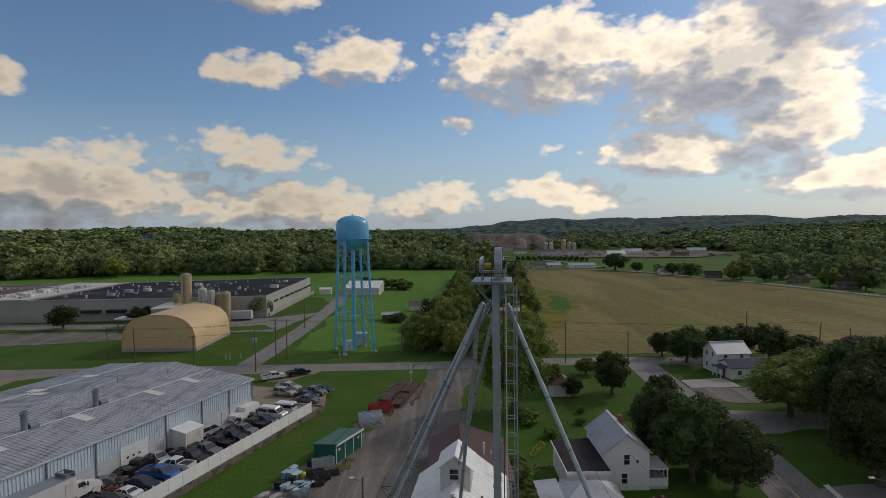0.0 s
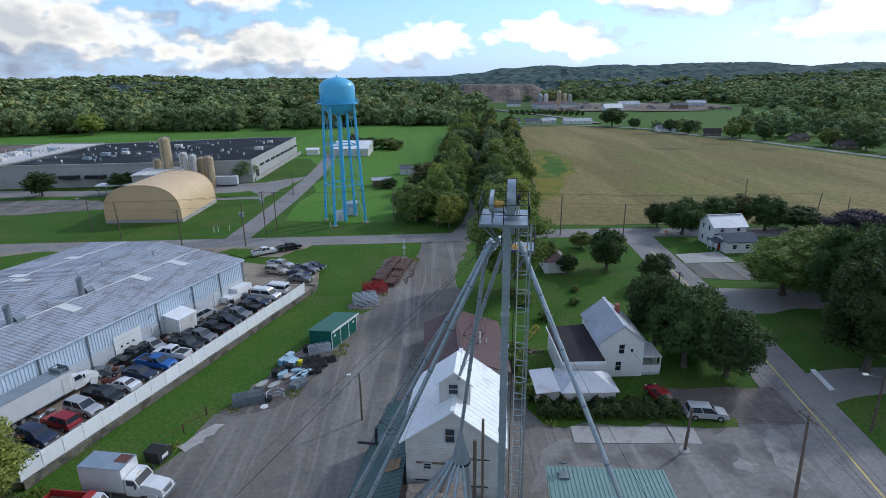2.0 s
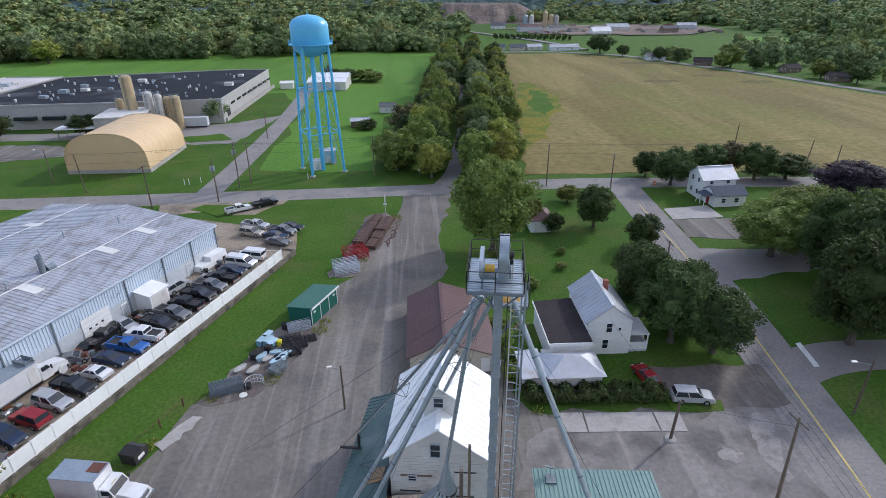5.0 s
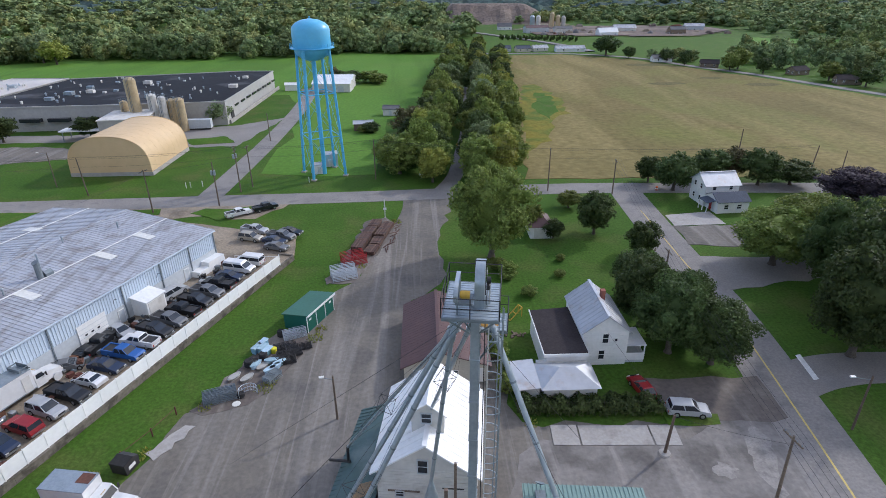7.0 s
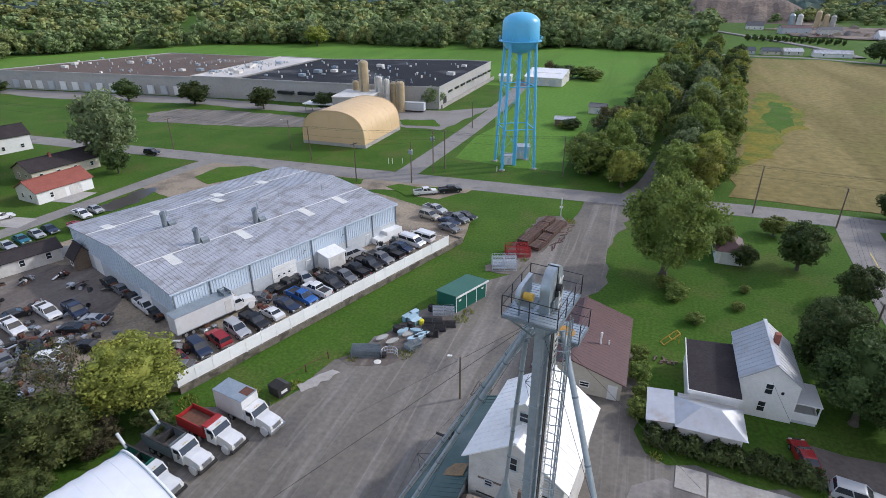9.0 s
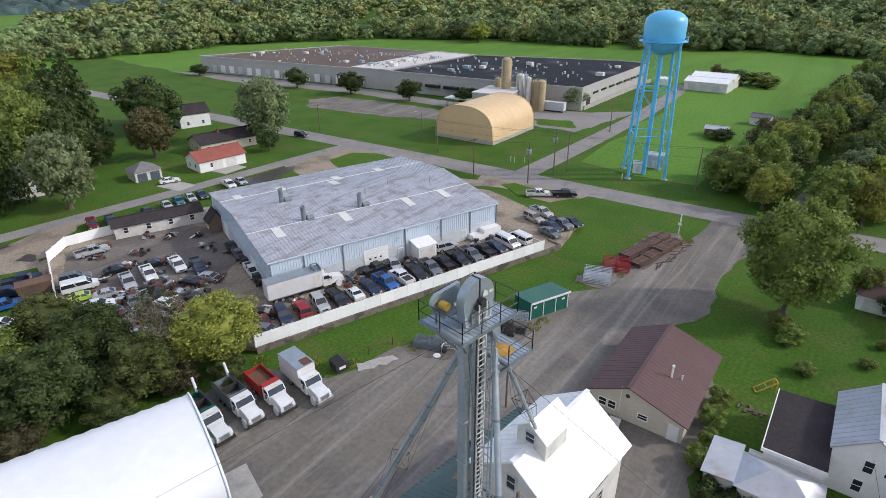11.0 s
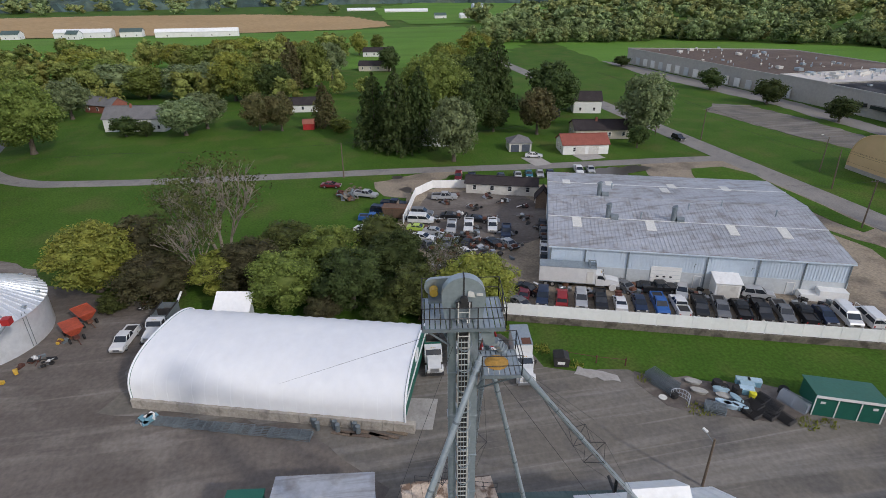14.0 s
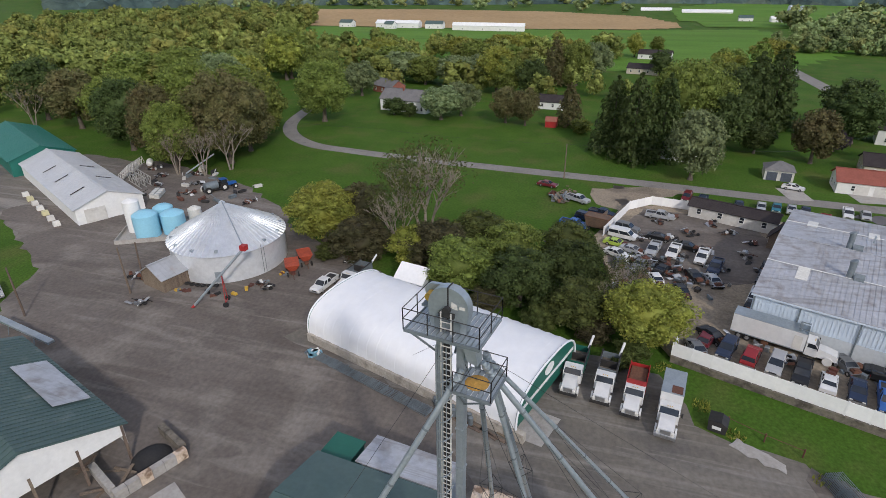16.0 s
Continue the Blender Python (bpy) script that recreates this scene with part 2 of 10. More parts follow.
BROWN = mat("crop_brown", (0.446, 0.311, 0.162), (0.338, 0.230, 0.115), rough=0.95, big=0.006, fine=0.2, grain=0.15, spec=0.1)
GRAVEL = mat("gravel", (0.204, 0.184, 0.156), (0.142, 0.129, 0.111), rough=0.95, big=0.055, fine=1.7, bump=0.015, grain=0.16, mix=0.5, stain=(0.16, 0.50, 0.64, (0.115, 0.108, 0.102), 0.6), detail=10, spec=0.15)
tracks(GRAVEL, 8, 0.014, 0.20, 0.50, 0.68, (0.30, 0.278, 0.248), 0.75)
tracks(GRAVEL, 14, 0.02, 0.75, 0.56, 0.66, (0.27, 0.25, 0.225), 0.6)
tracks(GRAVEL, -14, 0.02, 0.33, 0.54, 0.66, (0.125, 0.118, 0.112), 0.45)
MUD = mat("mud_gravel", (0.185, 0.160, 0.140), (0.125, 0.108, 0.094), rough=0.9, big=0.075, fine=1.6, bump=0.02, grain=0.18, stain=(0.13, 0.52, 0.66, (0.25, 0.225, 0.195), 0.7), detail=10, spec=0.2)
tracks(MUD, 62, 0.025, 0.16, 0.50, 0.66, (0.105, 0.088, 0.076), 0.7)
tracks(MUD, 50, 0.03, 0.3, 0.56, 0.68, (0.27, 0.245, 0.215), 0.5)
LOT = mat("worn_lot", (0.250, 0.232, 0.212), (0.178, 0.165, 0.152), rough=0.92, big=0.11, fine=1.8, bump=0.015, grain=0.16, stain=(0.22, 0.50, 0.64, (0.125, 0.114, 0.104), 0.75), detail=10, spec=0.15)
tracks(LOT, 20, 0.05, 0.35, 0.52, 0.66, (0.31, 0.288, 0.262), 0.6)
ASPHALT = mat("asphalt", (0.270, 0.252, 0.232), (0.205, 0.192, 0.178), rough=0.9, big=0.08, fine=4.0, bump=0.01, grain=0.15, stain=(0.12, 0.55, 0.75, (0.27, 0.26, 0.25), 0.6), spec=0.2)
ROAD = mat("road_asphalt", (0.275, 0.256, 0.236), (0.205, 0.193, 0.180), rough=0.9, big=0.12, fine=3.0, bump=0.01, grain=0.16, stain=(0.35, 0.55, 0.68, (0.14, 0.135, 0.13), 0.5), spec=0.2)
CONCRETE = mat("concrete", (0.42, 0.40, 0.37), (0.33, 0.31, 0.285), rough=0.9, big=0.3, fine=3.0, bump=0.01, grain=0.12, stain=(0.5, 0.55, 0.75, (0.22, 0.20, 0.18), 0.6), spec=0.2)
WALLCON = mat("wall_concrete", (0.215, 0.190, 0.155), (0.130, 0.115, 0.095), rough=0.9, big=0.5, fine=3.0, bump=0.02, grain=0.22, stain=(0.7, 0.50, 0.64, (0.075, 0.066, 0.055), 0.85), spec=0.15)
QUARRY = mat("quarry_soil", (0.20, 0.155, 0.125), (0.125, 0.105, 0.095), rough=0.95, big=0.02, fine=0.3, bump=0.2, grain=0.3, stain=(0.03, 0.5, 0.66, (0.27, 0.225, 0.18), 0.7), spec=0.1)
DIRT = mat("dirt_lot", (0.33, 0.275, 0.205), (0.24, 0.20, 0.15), rough=0.95, big=0.08, fine=2.4, bump=0.03, grain=0.26, stain=(0.16, 0.50, 0.66, (0.15, 0.125, 0.10), 0.75), detail=9, spec=0.15)
WASH = mat("dried_silt", (0.34, 0.315, 0.285), (0.24, 0.225, 0.21), rough=0.95, big=0.5, fine=4.0, grain=0.2, stain=(0.6, 0.5, 0.66, (0.17, 0.16, 0.15), 0.8), spec=0.15)
LINE_Y = mat("paint_yellow", (0.62, 0.47, 0.12), (0.45, 0.37, 0.15), rough=0.8, big=1.0)
LINE_W = mat("paint_white", (0.72, 0.72, 0.70), (0.55, 0.55, 0.53), rough=0.8, big=1.0)
WHITE = mat("white_paint", (0.78, 0.78, 0.76), (0.70, 0.70, 0.68), rough=0.6, big=0.4, fine=2.0, grain=0.05)
WHITE_OLD = mat("white_siding", (0.66, 0.65, 0.61), (0.52, 0.50, 0.46), rough=0.75, big=0.5, fine=2.0, grain=0.1, stain=(0.7, 0.55, 0.72, (0.36, 0.33, 0.29), 0.6))
BLUEWALL = mat("metal_wall_paleblue", (0.58, 0.66, 0.74), (0.50, 0.58, 0.66), rough=0.5, big=0.25, fine=2.0, grain=0.06, spec=0.4)
GREYBLOCK = mat("block_wall_grey", (0.52, 0.55, 0.57), (0.44, 0.47, 0.49), rough=0.8, big=0.3, fine=2.0, grain=0.08)
METROOF = mat("metal_roof_grey", (0.50, 0.515, 0.545), (0.40, 0.41, 0.435), rough=0.55, metal=0.25, big=0.22, fine=1.5, grain=0.12, stain=(0.45, 0.52, 0.68, (0.25, 0.22, 0.20), 0.65))
WHITEROOF = mat("white_metal_roof", (0.86, 0.86, 0.85), (0.76, 0.76, 0.75), rough=0.45, big=0.35, fine=2.0, grain=0.06, stain=(0.8, 0.6, 0.75, (0.5, 0.46, 0.42), 0.5))
GALVROOF = mat("galvanised_roof", (0.55, 0.56, 0.58), (0.44, 0.45, 0.46), rough=0.45, metal=0.5, big=0.5, fine=2.0, grain=0.1, stain=(0.6, 0.58, 0.72, (0.42, 0.30, 0.22), 0.5))
GREENROOF = mat("green_metal_roof", (0.063, 0.108, 0.101), (0.086, 0.131, 0.122), rough=0.5, metal=0.1, big=0.3, fine=2.0, grain=0.08, stain=(0.3, 0.6, 0.72, (0.2, 0.24, 0.22), 0.5))
PALEGREENROOF = mat("faded_green_roof", (0.20, 0.30, 0.27), (0.16, 0.25, 0.225), rough=0.5, metal=0.1, big=0.3, fine=2.0, grain=0.08)
GREENWALL = mat("green_metal_wall", (0.012, 0.105, 0.075), (0.018, 0.125, 0.09), rough=0.5, big=0.3, fine=2.0, grain=0.06)
BROWNROOF = mat("brown_metal_roof", (0.092, 0.050, 0.047), (0.118, 0.064, 0.058), rough=0.55, metal=0.1, big=0.25, fine=2.0, grain=0.08)
DARKROOF = mat("dark_shingle", (0.040, 0.034, 0.036), (0.060, 0.052, 0.052), rough=0.9, big=0.4, fine=4.0, grain=0.2, spec=0.08)
SLATEROOF = mat("slate_shingle", (0.065, 0.075, 0.10), (0.085, 0.10, 0.13), rough=0.85, big=0.5, fine=4.0, grain=0.2)
BLACKROOF = mat("black_membrane_roof", (0.019, 0.020, 0.023), (0.035, 0.036, 0.039), rough=0.8, big=0.02, fine=0.6, grain=0.2, stain=(0.06, 0.55, 0.68, (0.12, 0.12, 0.125), 0.6), spec=0.08)
ROOFBROWN = mat("tar_gravel_roof", (0.15, 0.115, 0.095), (0.11, 0.085, 0.072), rough=0.9, big=0.02, fine=0.6, grain=0.15, stain=(0.05, 0.56, 0.7, (0.24, 0.20, 0.17), 0.6), spec=0.08)
ROOFWHITE = mat("white_membrane_roof", (0.62, 0.58, 0.54), (0.46, 0.43, 0.40), rough=0.7, big=0.05, fine=0.6, grain=0.1)
PLANTWALL = mat("plant_wall", (0.44, 0.43, 0.40), (0.36, 0.35, 0.33), rough=0.75, big=0.1, fine=1.0, grain=0.08)
FABRICWHITE = mat("white_fabric", (0.82, 0.83, 0.84), (0.77, 0.78, 0.80), rough=0.55, big=0.25, fine=0.7, grain=0.03)
FABRICTAN = mat("tan_fabric", (0.66, 0.48, 0.27), (0.60, 0.43, 0.235), rough=0.6, big=0.15, fine=0.7, grain=0.04)
TOWERBLUE = mat("tower_blue_paint", (0.13, 0.49, 0.76), (0.11, 0.44, 0.70), rough=0.35, big=0.3, fine=2.0, grain=0.05, spec=0.5)
GALV = mat("galvanised_steel", (0.40, 0.45, 0.48), (0.31, 0.355, 0.385), rough=0.42, metal=0.55, big=0.8, fine=4.0, grain=0.1)
STEEL = mat("grey_painted_steel", (0.22, 0.255, 0.275), (0.16, 0.19, 0.205), rough=0.5, metal=0.3, big=0.8, fine=4.0, grain=0.12)
BINSTEEL = mat("bin_steel", (0.74, 0.76, 0.78), (0.62, 0.64, 0.66), rough=0.40, metal=0.35, big=0.35, fine=1.5, grain=0.08)
DARKSTEEL = mat("dark_steel", (0.035, 0.036, 0.04), (0.06, 0.055, 0.05), rough=0.6, metal=0.3, big=0.8, fine=4.0)
RUST = mat("rusty_steel", (0.16, 0.065, 0.04), (0.09, 0.045, 0.035), rough=0.85, big=0.8, fine=4.0, grain=0.25, spread=0.2)
REDPAINT = mat("red_paint", (0.40, 0.025, 0.025), (0.30, 0.03, 0.028), rough=0.5, big=0.5, fine=3.0)
ORANGERED = mat("faded_red_paint", (0.46, 0.085, 0.04), (0.30, 0.06, 0.035), rough=0.6, big=0.8, fine=3.0, grain=0.2)
WOODPOLE = mat("pole_wood", (0.115, 0.085, 0.062), (0.165, 0.125, 0.095), rough=0.9, big=1.0, fine=6.0, grain=0.2, spread=0.15)
OLDWOOD = mat("weathered_wood", (0.22, 0.17, 0.125), (0.14, 0.105, 0.08), rough=0.9, big=0.8, fine=5.0, grain=0.25, spread=0.2)
PALEWOOD = mat("pale_boards", (0.715, 0.598, 0.468), (0.468, 0.351, 0.260), rough=0.85, big=0.6, fine=4.0, grain=0.2, stain=(0.9, 0.52, 0.62, (0.17, 0.10, 0.06), 0.85))
BARK = mat("bark", (0.085, 0.068, 0.052), (0.13, 0.11, 0.088), rough=0.95, big=1.5, fine=8.0, grain=0.3)
PALEBARK = mat("pale_bark", (0.30, 0.26, 0.21), (0.20, 0.17, 0.135), rough=0.95, big=1.5, fine=8.0, grain=0.25)
GLASS = mat("dark_window_glass", (0.018, 0.022, 0.028), (0.03, 0.035, 0.042), rough=0.08, big=1.0, spec=0.6)
TYRE = mat("tyre_rubber", (0.018, 0.018, 0.018), (0.028, 0.027, 0.026), rough=0.9, big=2.0)
CHROME = mat("dull_chrome", (0.55, 0.56, 0.57), (0.45, 0.46, 0.47), rough=0.3, metal=0.8, big=1.0)
YELLOW = mat("yellow_paint", (0.60, 0.38, 0.05), (0.48, 0.30, 0.05), rough=0.5, big=1.0)
TANKBLUE = mat("pale_blue_plastic", (0.30, 0.60, 0.74), (0.26, 0.54, 0.68), rough=0.45, big=0.4, grain=0.05)
PLASTICBLUE = mat("faded_blue_plastic", (0.20, 0.38, 0.46), (0.14, 0.29, 0.38), rough=0.5, big=0.8, spread=0.25)
GRAIN = mat("spilt_grain", (0.52, 0.30, 0.07), (0.40, 0.22, 0.05), rough=0.9, big=1.5, fine=8.0, grain=0.2)
PLASTICWHITE = mat("milky_plastic", (0.72, 0.71, 0.66), (0.62, 0.61, 0.56), rough=0.5, big=0.5)
BEIGE = mat("beige_siding", (0.56, 0.52, 0.43), (0.50, 0.46, 0.38), rough=0.7, big=0.4, fine=2.0, grain=0.06)
SILOTAN = mat("tan_silo_paint", (0.50, 0.40, 0.24), (0.40, 0.31, 0.18), rough=0.6, big=0.3, fine=1.5)
BRICK = mat("red_brick", (0.32, 0.12, 0.085), (0.24, 0.09, 0.065), rough=0.85, big=0.6, fine=4.0)
REDROOF = mat("red_shingle", (0.30, 0.105, 0.08), (0.24, 0.085, 0.065), rough=0.85, big=0.5, fine=3.0, spec=0.08)
GREYROOF = mat("grey_shingle", (0.20, 0.195, 0.195), (0.15, 0.147, 0.147), rough=0.9, big=0.5, fine=3.0, spec=0.08)
COAL = mat("dark_pile", (0.022, 0.022, 0.024), (0.035, 0.034, 0.034), rough=0.9, big=1.5, fine=6.0, bump=0.05)
LEAF_DARK = leaf_mat("leaf_dark", (0.056, 0.086, 0.026), (0.082, 0.114, 0.034))
LEAF_MID = leaf_mat("leaf_mid", (0.142, 0.190, 0.040), (0.196, 0.236, 0.056))
LEAF_YELLOW = leaf_mat("leaf_yellow_green", (0.310, 0.310, 0.058), (0.205, 0.245, 0.052))
LEAF_RED = leaf_mat("leaf_olive_brown", (0.150, 0.122, 0.056), (0.118, 0.128, 0.048))
LEAF_BLUE = leaf_mat("leaf_grey_green", (0.170, 0.222, 0.100), (0.220, 0.268, 0.126))
LEAF_OLIVE = leaf_mat("leaf_olive", (0.072, 0.092, 0.026), (0.108, 0.122, 0.034))
LEAF_TWIG = leaf_mat("leaf_twig_brown", (0.088, 0.074, 0.040), (0.080, 0.082, 0.034))
LEAF_PURPLE = leaf_mat("leaf_purple", (0.052, 0.042, 0.056), (0.070, 0.052, 0.063))
# distance haze painted in: tones lifted and bluer than the near canopy
FOREST_HAZED = mat("far_forest_hazed", (0.140, 0.198, 0.088), (0.212, 0.264, 0.106), rough=0.9, big=0.02, fine=0.35, bump=0.15, island=0.24, grain=0.25, stain=(0.012, 0.54, 0.68, (0.250, 0.255, 0.085), 0.55), spec=0.1, cell=(0.085, 0.6, 1.4, (0.265, 0.262, 0.088)))
FORESTNEAR = mat("wood_canopy", (0.130, 0.168, 0.046), (0.200, 0.226, 0.060), rough=0.9, big=0.03, fine=0.6, bump=0.1, island=0.28, grain=0.25, stain=(0.02, 0.54, 0.68, (0.20, 0.19, 0.05), 0.6), spec=0.1, cell=(0.075, 0.6, 1.4, (0.22, 0.21, 0.055)))
# bluish base tones stand in for the haze over the far hills
FORESTFAR_HAZED = mat("hill_forest_hazed", (0.050, 0.082, 0.080), (0.084, 0.118, 0.100), rough=0.95, big=0.006, fine=0.05, bump=0.4, grain=0.35, spec=0.05, cell=(0.03, 0.7, 1.3, (0.11, 0.14, 0.105)))
RUSTBOARD = mat("rust_brown_boards", (0.135, 0.078, 0.056), (0.085, 0.055, 0.045), rough=0.9, big=0.8, fine=5.0, grain=0.25, spread=0.28)
TANKPALE = mat("pale_blue_tank", (0.42, 0.56, 0.64), (0.34, 0.48, 0.56), rough=0.5, big=0.8, fine=3.0, grain=0.1, spread=0.2)
OCHRE = mat("ochre_rust", (0.30, 0.185, 0.085), (0.17, 0.14, 0.10), rough=0.8, big=1.2, fine=6.0, grain=0.25)
TENTBLOCK = mat("tent_block_concrete", (0.46, 0.42, 0.36), (0.34, 0.31, 0.27), rough=0.9, big=0.5, fine=3.0, bump=0.02, grain=0.18, stain=(0.9, 0.55, 0.70, (0.20, 0.18, 0.155), 0.7), spec=0.2)
tracks(METROOF, -70, 0.07, 0.9, 0.50, 0.66, (0.24, 0.225, 0.21), 0.6)
tracks(TAN, 78, 0.004, 0.035, 0.46, 0.62, (0.255, 0.208, 0.085), 0.75)
tracks(TAN, 20, 0.010, 0.022, 0.53, 0.66, (0.165, 0.165, 0.050), 0.65)
tracks(CROP, 70, 0.004, 0.03, 0.48, 0.64, (0.075, 0.150, 0.022), 0.6)
VINYL = mat("white_vinyl", (0.88, 0.88, 0.87), (0.83, 0.83, 0.82), rough=0.45, big=0.4, fine=2.0, grain=0.04, spread=0.04)
BINROOF = mat("bin_roof_steel", (0.78, 0.80, 0.82), (0.66, 0.68, 0.70), rough=0.34, metal=0.6, big=0.35, fine=1.5, grain=0.08)
OLDTANK = mat("weathered_tank", (0.44, 0.43, 0.39), (0.34, 0.33, 0.30), rough=0.7, big=0.8, fine=3.0, grain=0.15)
PAINT = {}
for key, c in dict(white=(0.75, 0.75, 0.74), black=(0.014, 0.015, 0.017), silver=(0.42, 0.43, 0.44), grey=(0.16, 0.165, 0.17), blue=(0.03, 0.12, 0.38), red=(0.30, 0.018, 0.022), navy=(0.02, 0.035, 0.075), maroon=(0.16, 0.02, 0.03), teal=(0.02, 0.16, 0.22), tan=(0.36, 0.33, 0.27), lime=(0.45, 0.60, 0.10)).items():
    PAINT[key] = mat("car_paint_" + key, c, tuple(v * 0.85 for v in c), rough=0.3, metal=0.1, big=1.0, fine=4.0, grain=0.06, spec=0.5)

# ---- building helpers ----
def cut(a, b, f):
    return a + (b - a) * f


class Shape:
    """Collects vertices and faces for one mesh."""

    def __init__(self):
        self.v, self.f = [], []

    def add(self, verts, faces):
        n = len(self.v)
        self.v += [tuple(p) for p in verts]
        self.f += [tuple(i + n for i in q) for q in faces]
        return self

    def box(self, x0, y0, z0, x1, y1, z1, m=None):
        p = [Vector((x, y, z)) for z in (z0, z1) for x, y in ((x0, y0), (x1, y0), (x1, y1), (x0, y1))]
        if m is not None:
            p = [m @ q for q in p]
        return self.add(p, [(3, 2, 1, 0), (4, 5, 6, 7), (0, 1, 5, 4), (1, 2, 6, 5), (2, 3, 7, 6), (3, 0, 4, 7)])

    def tube(self, a, b, r0, r1=None, n=8, caps=True):
        a, b = Vector(a), Vector(b)
        r1 = r0 if r1 is None else r1
        d = (b - a).normalized()
        u = d.orthogonal().normalized()
        w = d.cross(u)
        ring = [(math.cos(2 * math.pi * i / n), math.sin(2 * math.pi * i / n)) for i in range(n)]
        p = [a + (u * c + w * s) * r0 for c, s in ring] + [b + (u * c + w * s) * r1 for c, s in ring]
        f = [(i, (i + 1) % n, n + (i + 1) % n, n + i) for i in range(n)]
        if caps:
            f += [tuple(range(n))[::-1], tuple(range(n, 2 * n))]
        return self.add(p, f)

    def beam(self, a, b, w, h=None):
        """A square bar from a to b."""
        a, b = Vector(a), Vector(b)
        h = h or w
        d = (b - a).normalized()
        s = d.cross(Vector((0, 0, 1)))
        s = s.normalized() if s.length > 1e-4 else Vector((1, 0, 0))
        t = s.cross(d)
        p = [q + s * i * w / 2 + t * j * h / 2 for q in (a, b) for i, j in ((-1, -1), (1, -1), (1, 1), (-1, 1))]
        return self.add(p, [(3, 2, 1, 0), (4, 5, 6, 7), (0, 1, 5, 4), (1, 2, 6, 5), (2, 3, 7, 6), (3, 0, 4, 7)])

    def path(self, pts, r, n=6):
        for a, b in zip(pts, pts[1:]):
            self.tube(a, b, r, n=n)
        return self

    def revolve(self, profile, n=24, at=(0, 0, 0)):
        """Profile of (radius, z) round a vertical axis."""
        x, y, z = at
        p = []
        for r, h in profile:
            p += [(x + r * math.cos(2 * math.pi * i / n), y + r * math.sin(2 * math.pi * i / n), z + h) for i in range(n)]
        f = []
        for k in range(len(profile) - 1):
            f += [(k * n + i, k * n + (i + 1) % n, (k + 1) * n + (i + 1) % n, (k + 1) * n + i) for i in range(n)]
        f.append(tuple(range(n))[::-1])
        f.append(tuple(range((len(profile) - 1) * n, len(profile) * n)))
        return self.add(p, f)

    def prism(self, poly, z0, z1):
        """An upright slab over a plan outline (anticlockwise)."""
        n = len(poly)
        p = [(x, y, z0) for x, y in poly] + [(x, y, z1) for x, y in poly]
        f = [tuple(range(n))[::-1], tuple(range(n, 2 * n))] + [(i, (i + 1) % n, n + (i + 1) % n, n + i) for i in range(n)]
        return self.add(p, f)

    def loft(self, profile, x0, x1):
        """A profile of (y, z) pushed along x."""
        n = len(profile)
        p = [(x0, y, z) for y, z in profile] + [(x1, y, z) for y, z in profile]
        f = [tuple(range(n))[::-1], tuple(range(n, 2 * n))] + [(i, (i + 1) % n, n + (i + 1) % n, n + i) for i in range(n)]
        return self.add(p, f)

    def slab(self, a, b, c, d, t):
        """A plate with corners a b c d (top side) and thickness t."""
        a, b, c, d = (Vector(q) for q in (a, b, c, d))
        k = (b - a).cross(d - a).normalized() * t
        return self.add([a, b, c, d, a - k, b - k, c - k, d - k], [(0, 1, 2, 3), (7, 6, 5, 4), (0, 4, 5, 1), (1, 5, 6, 2), (2, 6, 7, 3), (3, 7, 4, 0)])

    def mesh(self, name, material, smooth=False):
        me = bpy.data.meshes.new(name)
        me.from_pydata(self.v, [], self.f)
        me.materials.append(material)
        if smooth:
            me.polygons.foreach_set("use_smooth", [True] * len(me.polygons))
        me.update()
        return me


def smooth_angle(me, degrees=35):
    """Smooth shading with sharp edges kept."""
    me.polygons.foreach_set("use_smooth", [True] * len(me.polygons))
    me.set_sharp_from_angle(angle=radians(degrees))
    return me


def part(name, shape, material, parent, label="", smooth=False):
    me = shape.mesh(name, material) if isinstance(shape, Shape) else shape
    if smooth:
        smooth_angle(me)
    ob = new(name, me)
    ob.parent = parent
    if label:
        tagged(ob, label)
    return ob


def thing(name, m, label, category, group=""):
    ob = new(name)
    ob.empty_display_size = 0.2
    ob.matrix_world = m
    return tagged(ob, label, category, group)


def structure(name, shape, material, label="", smooth=False):
    me = shape.mesh(name, material) if isinstance(shape, Shape) else shape
    if smooth:
        smooth_angle(me)
    return tagged(new(name, me), label, "", "", "structure")


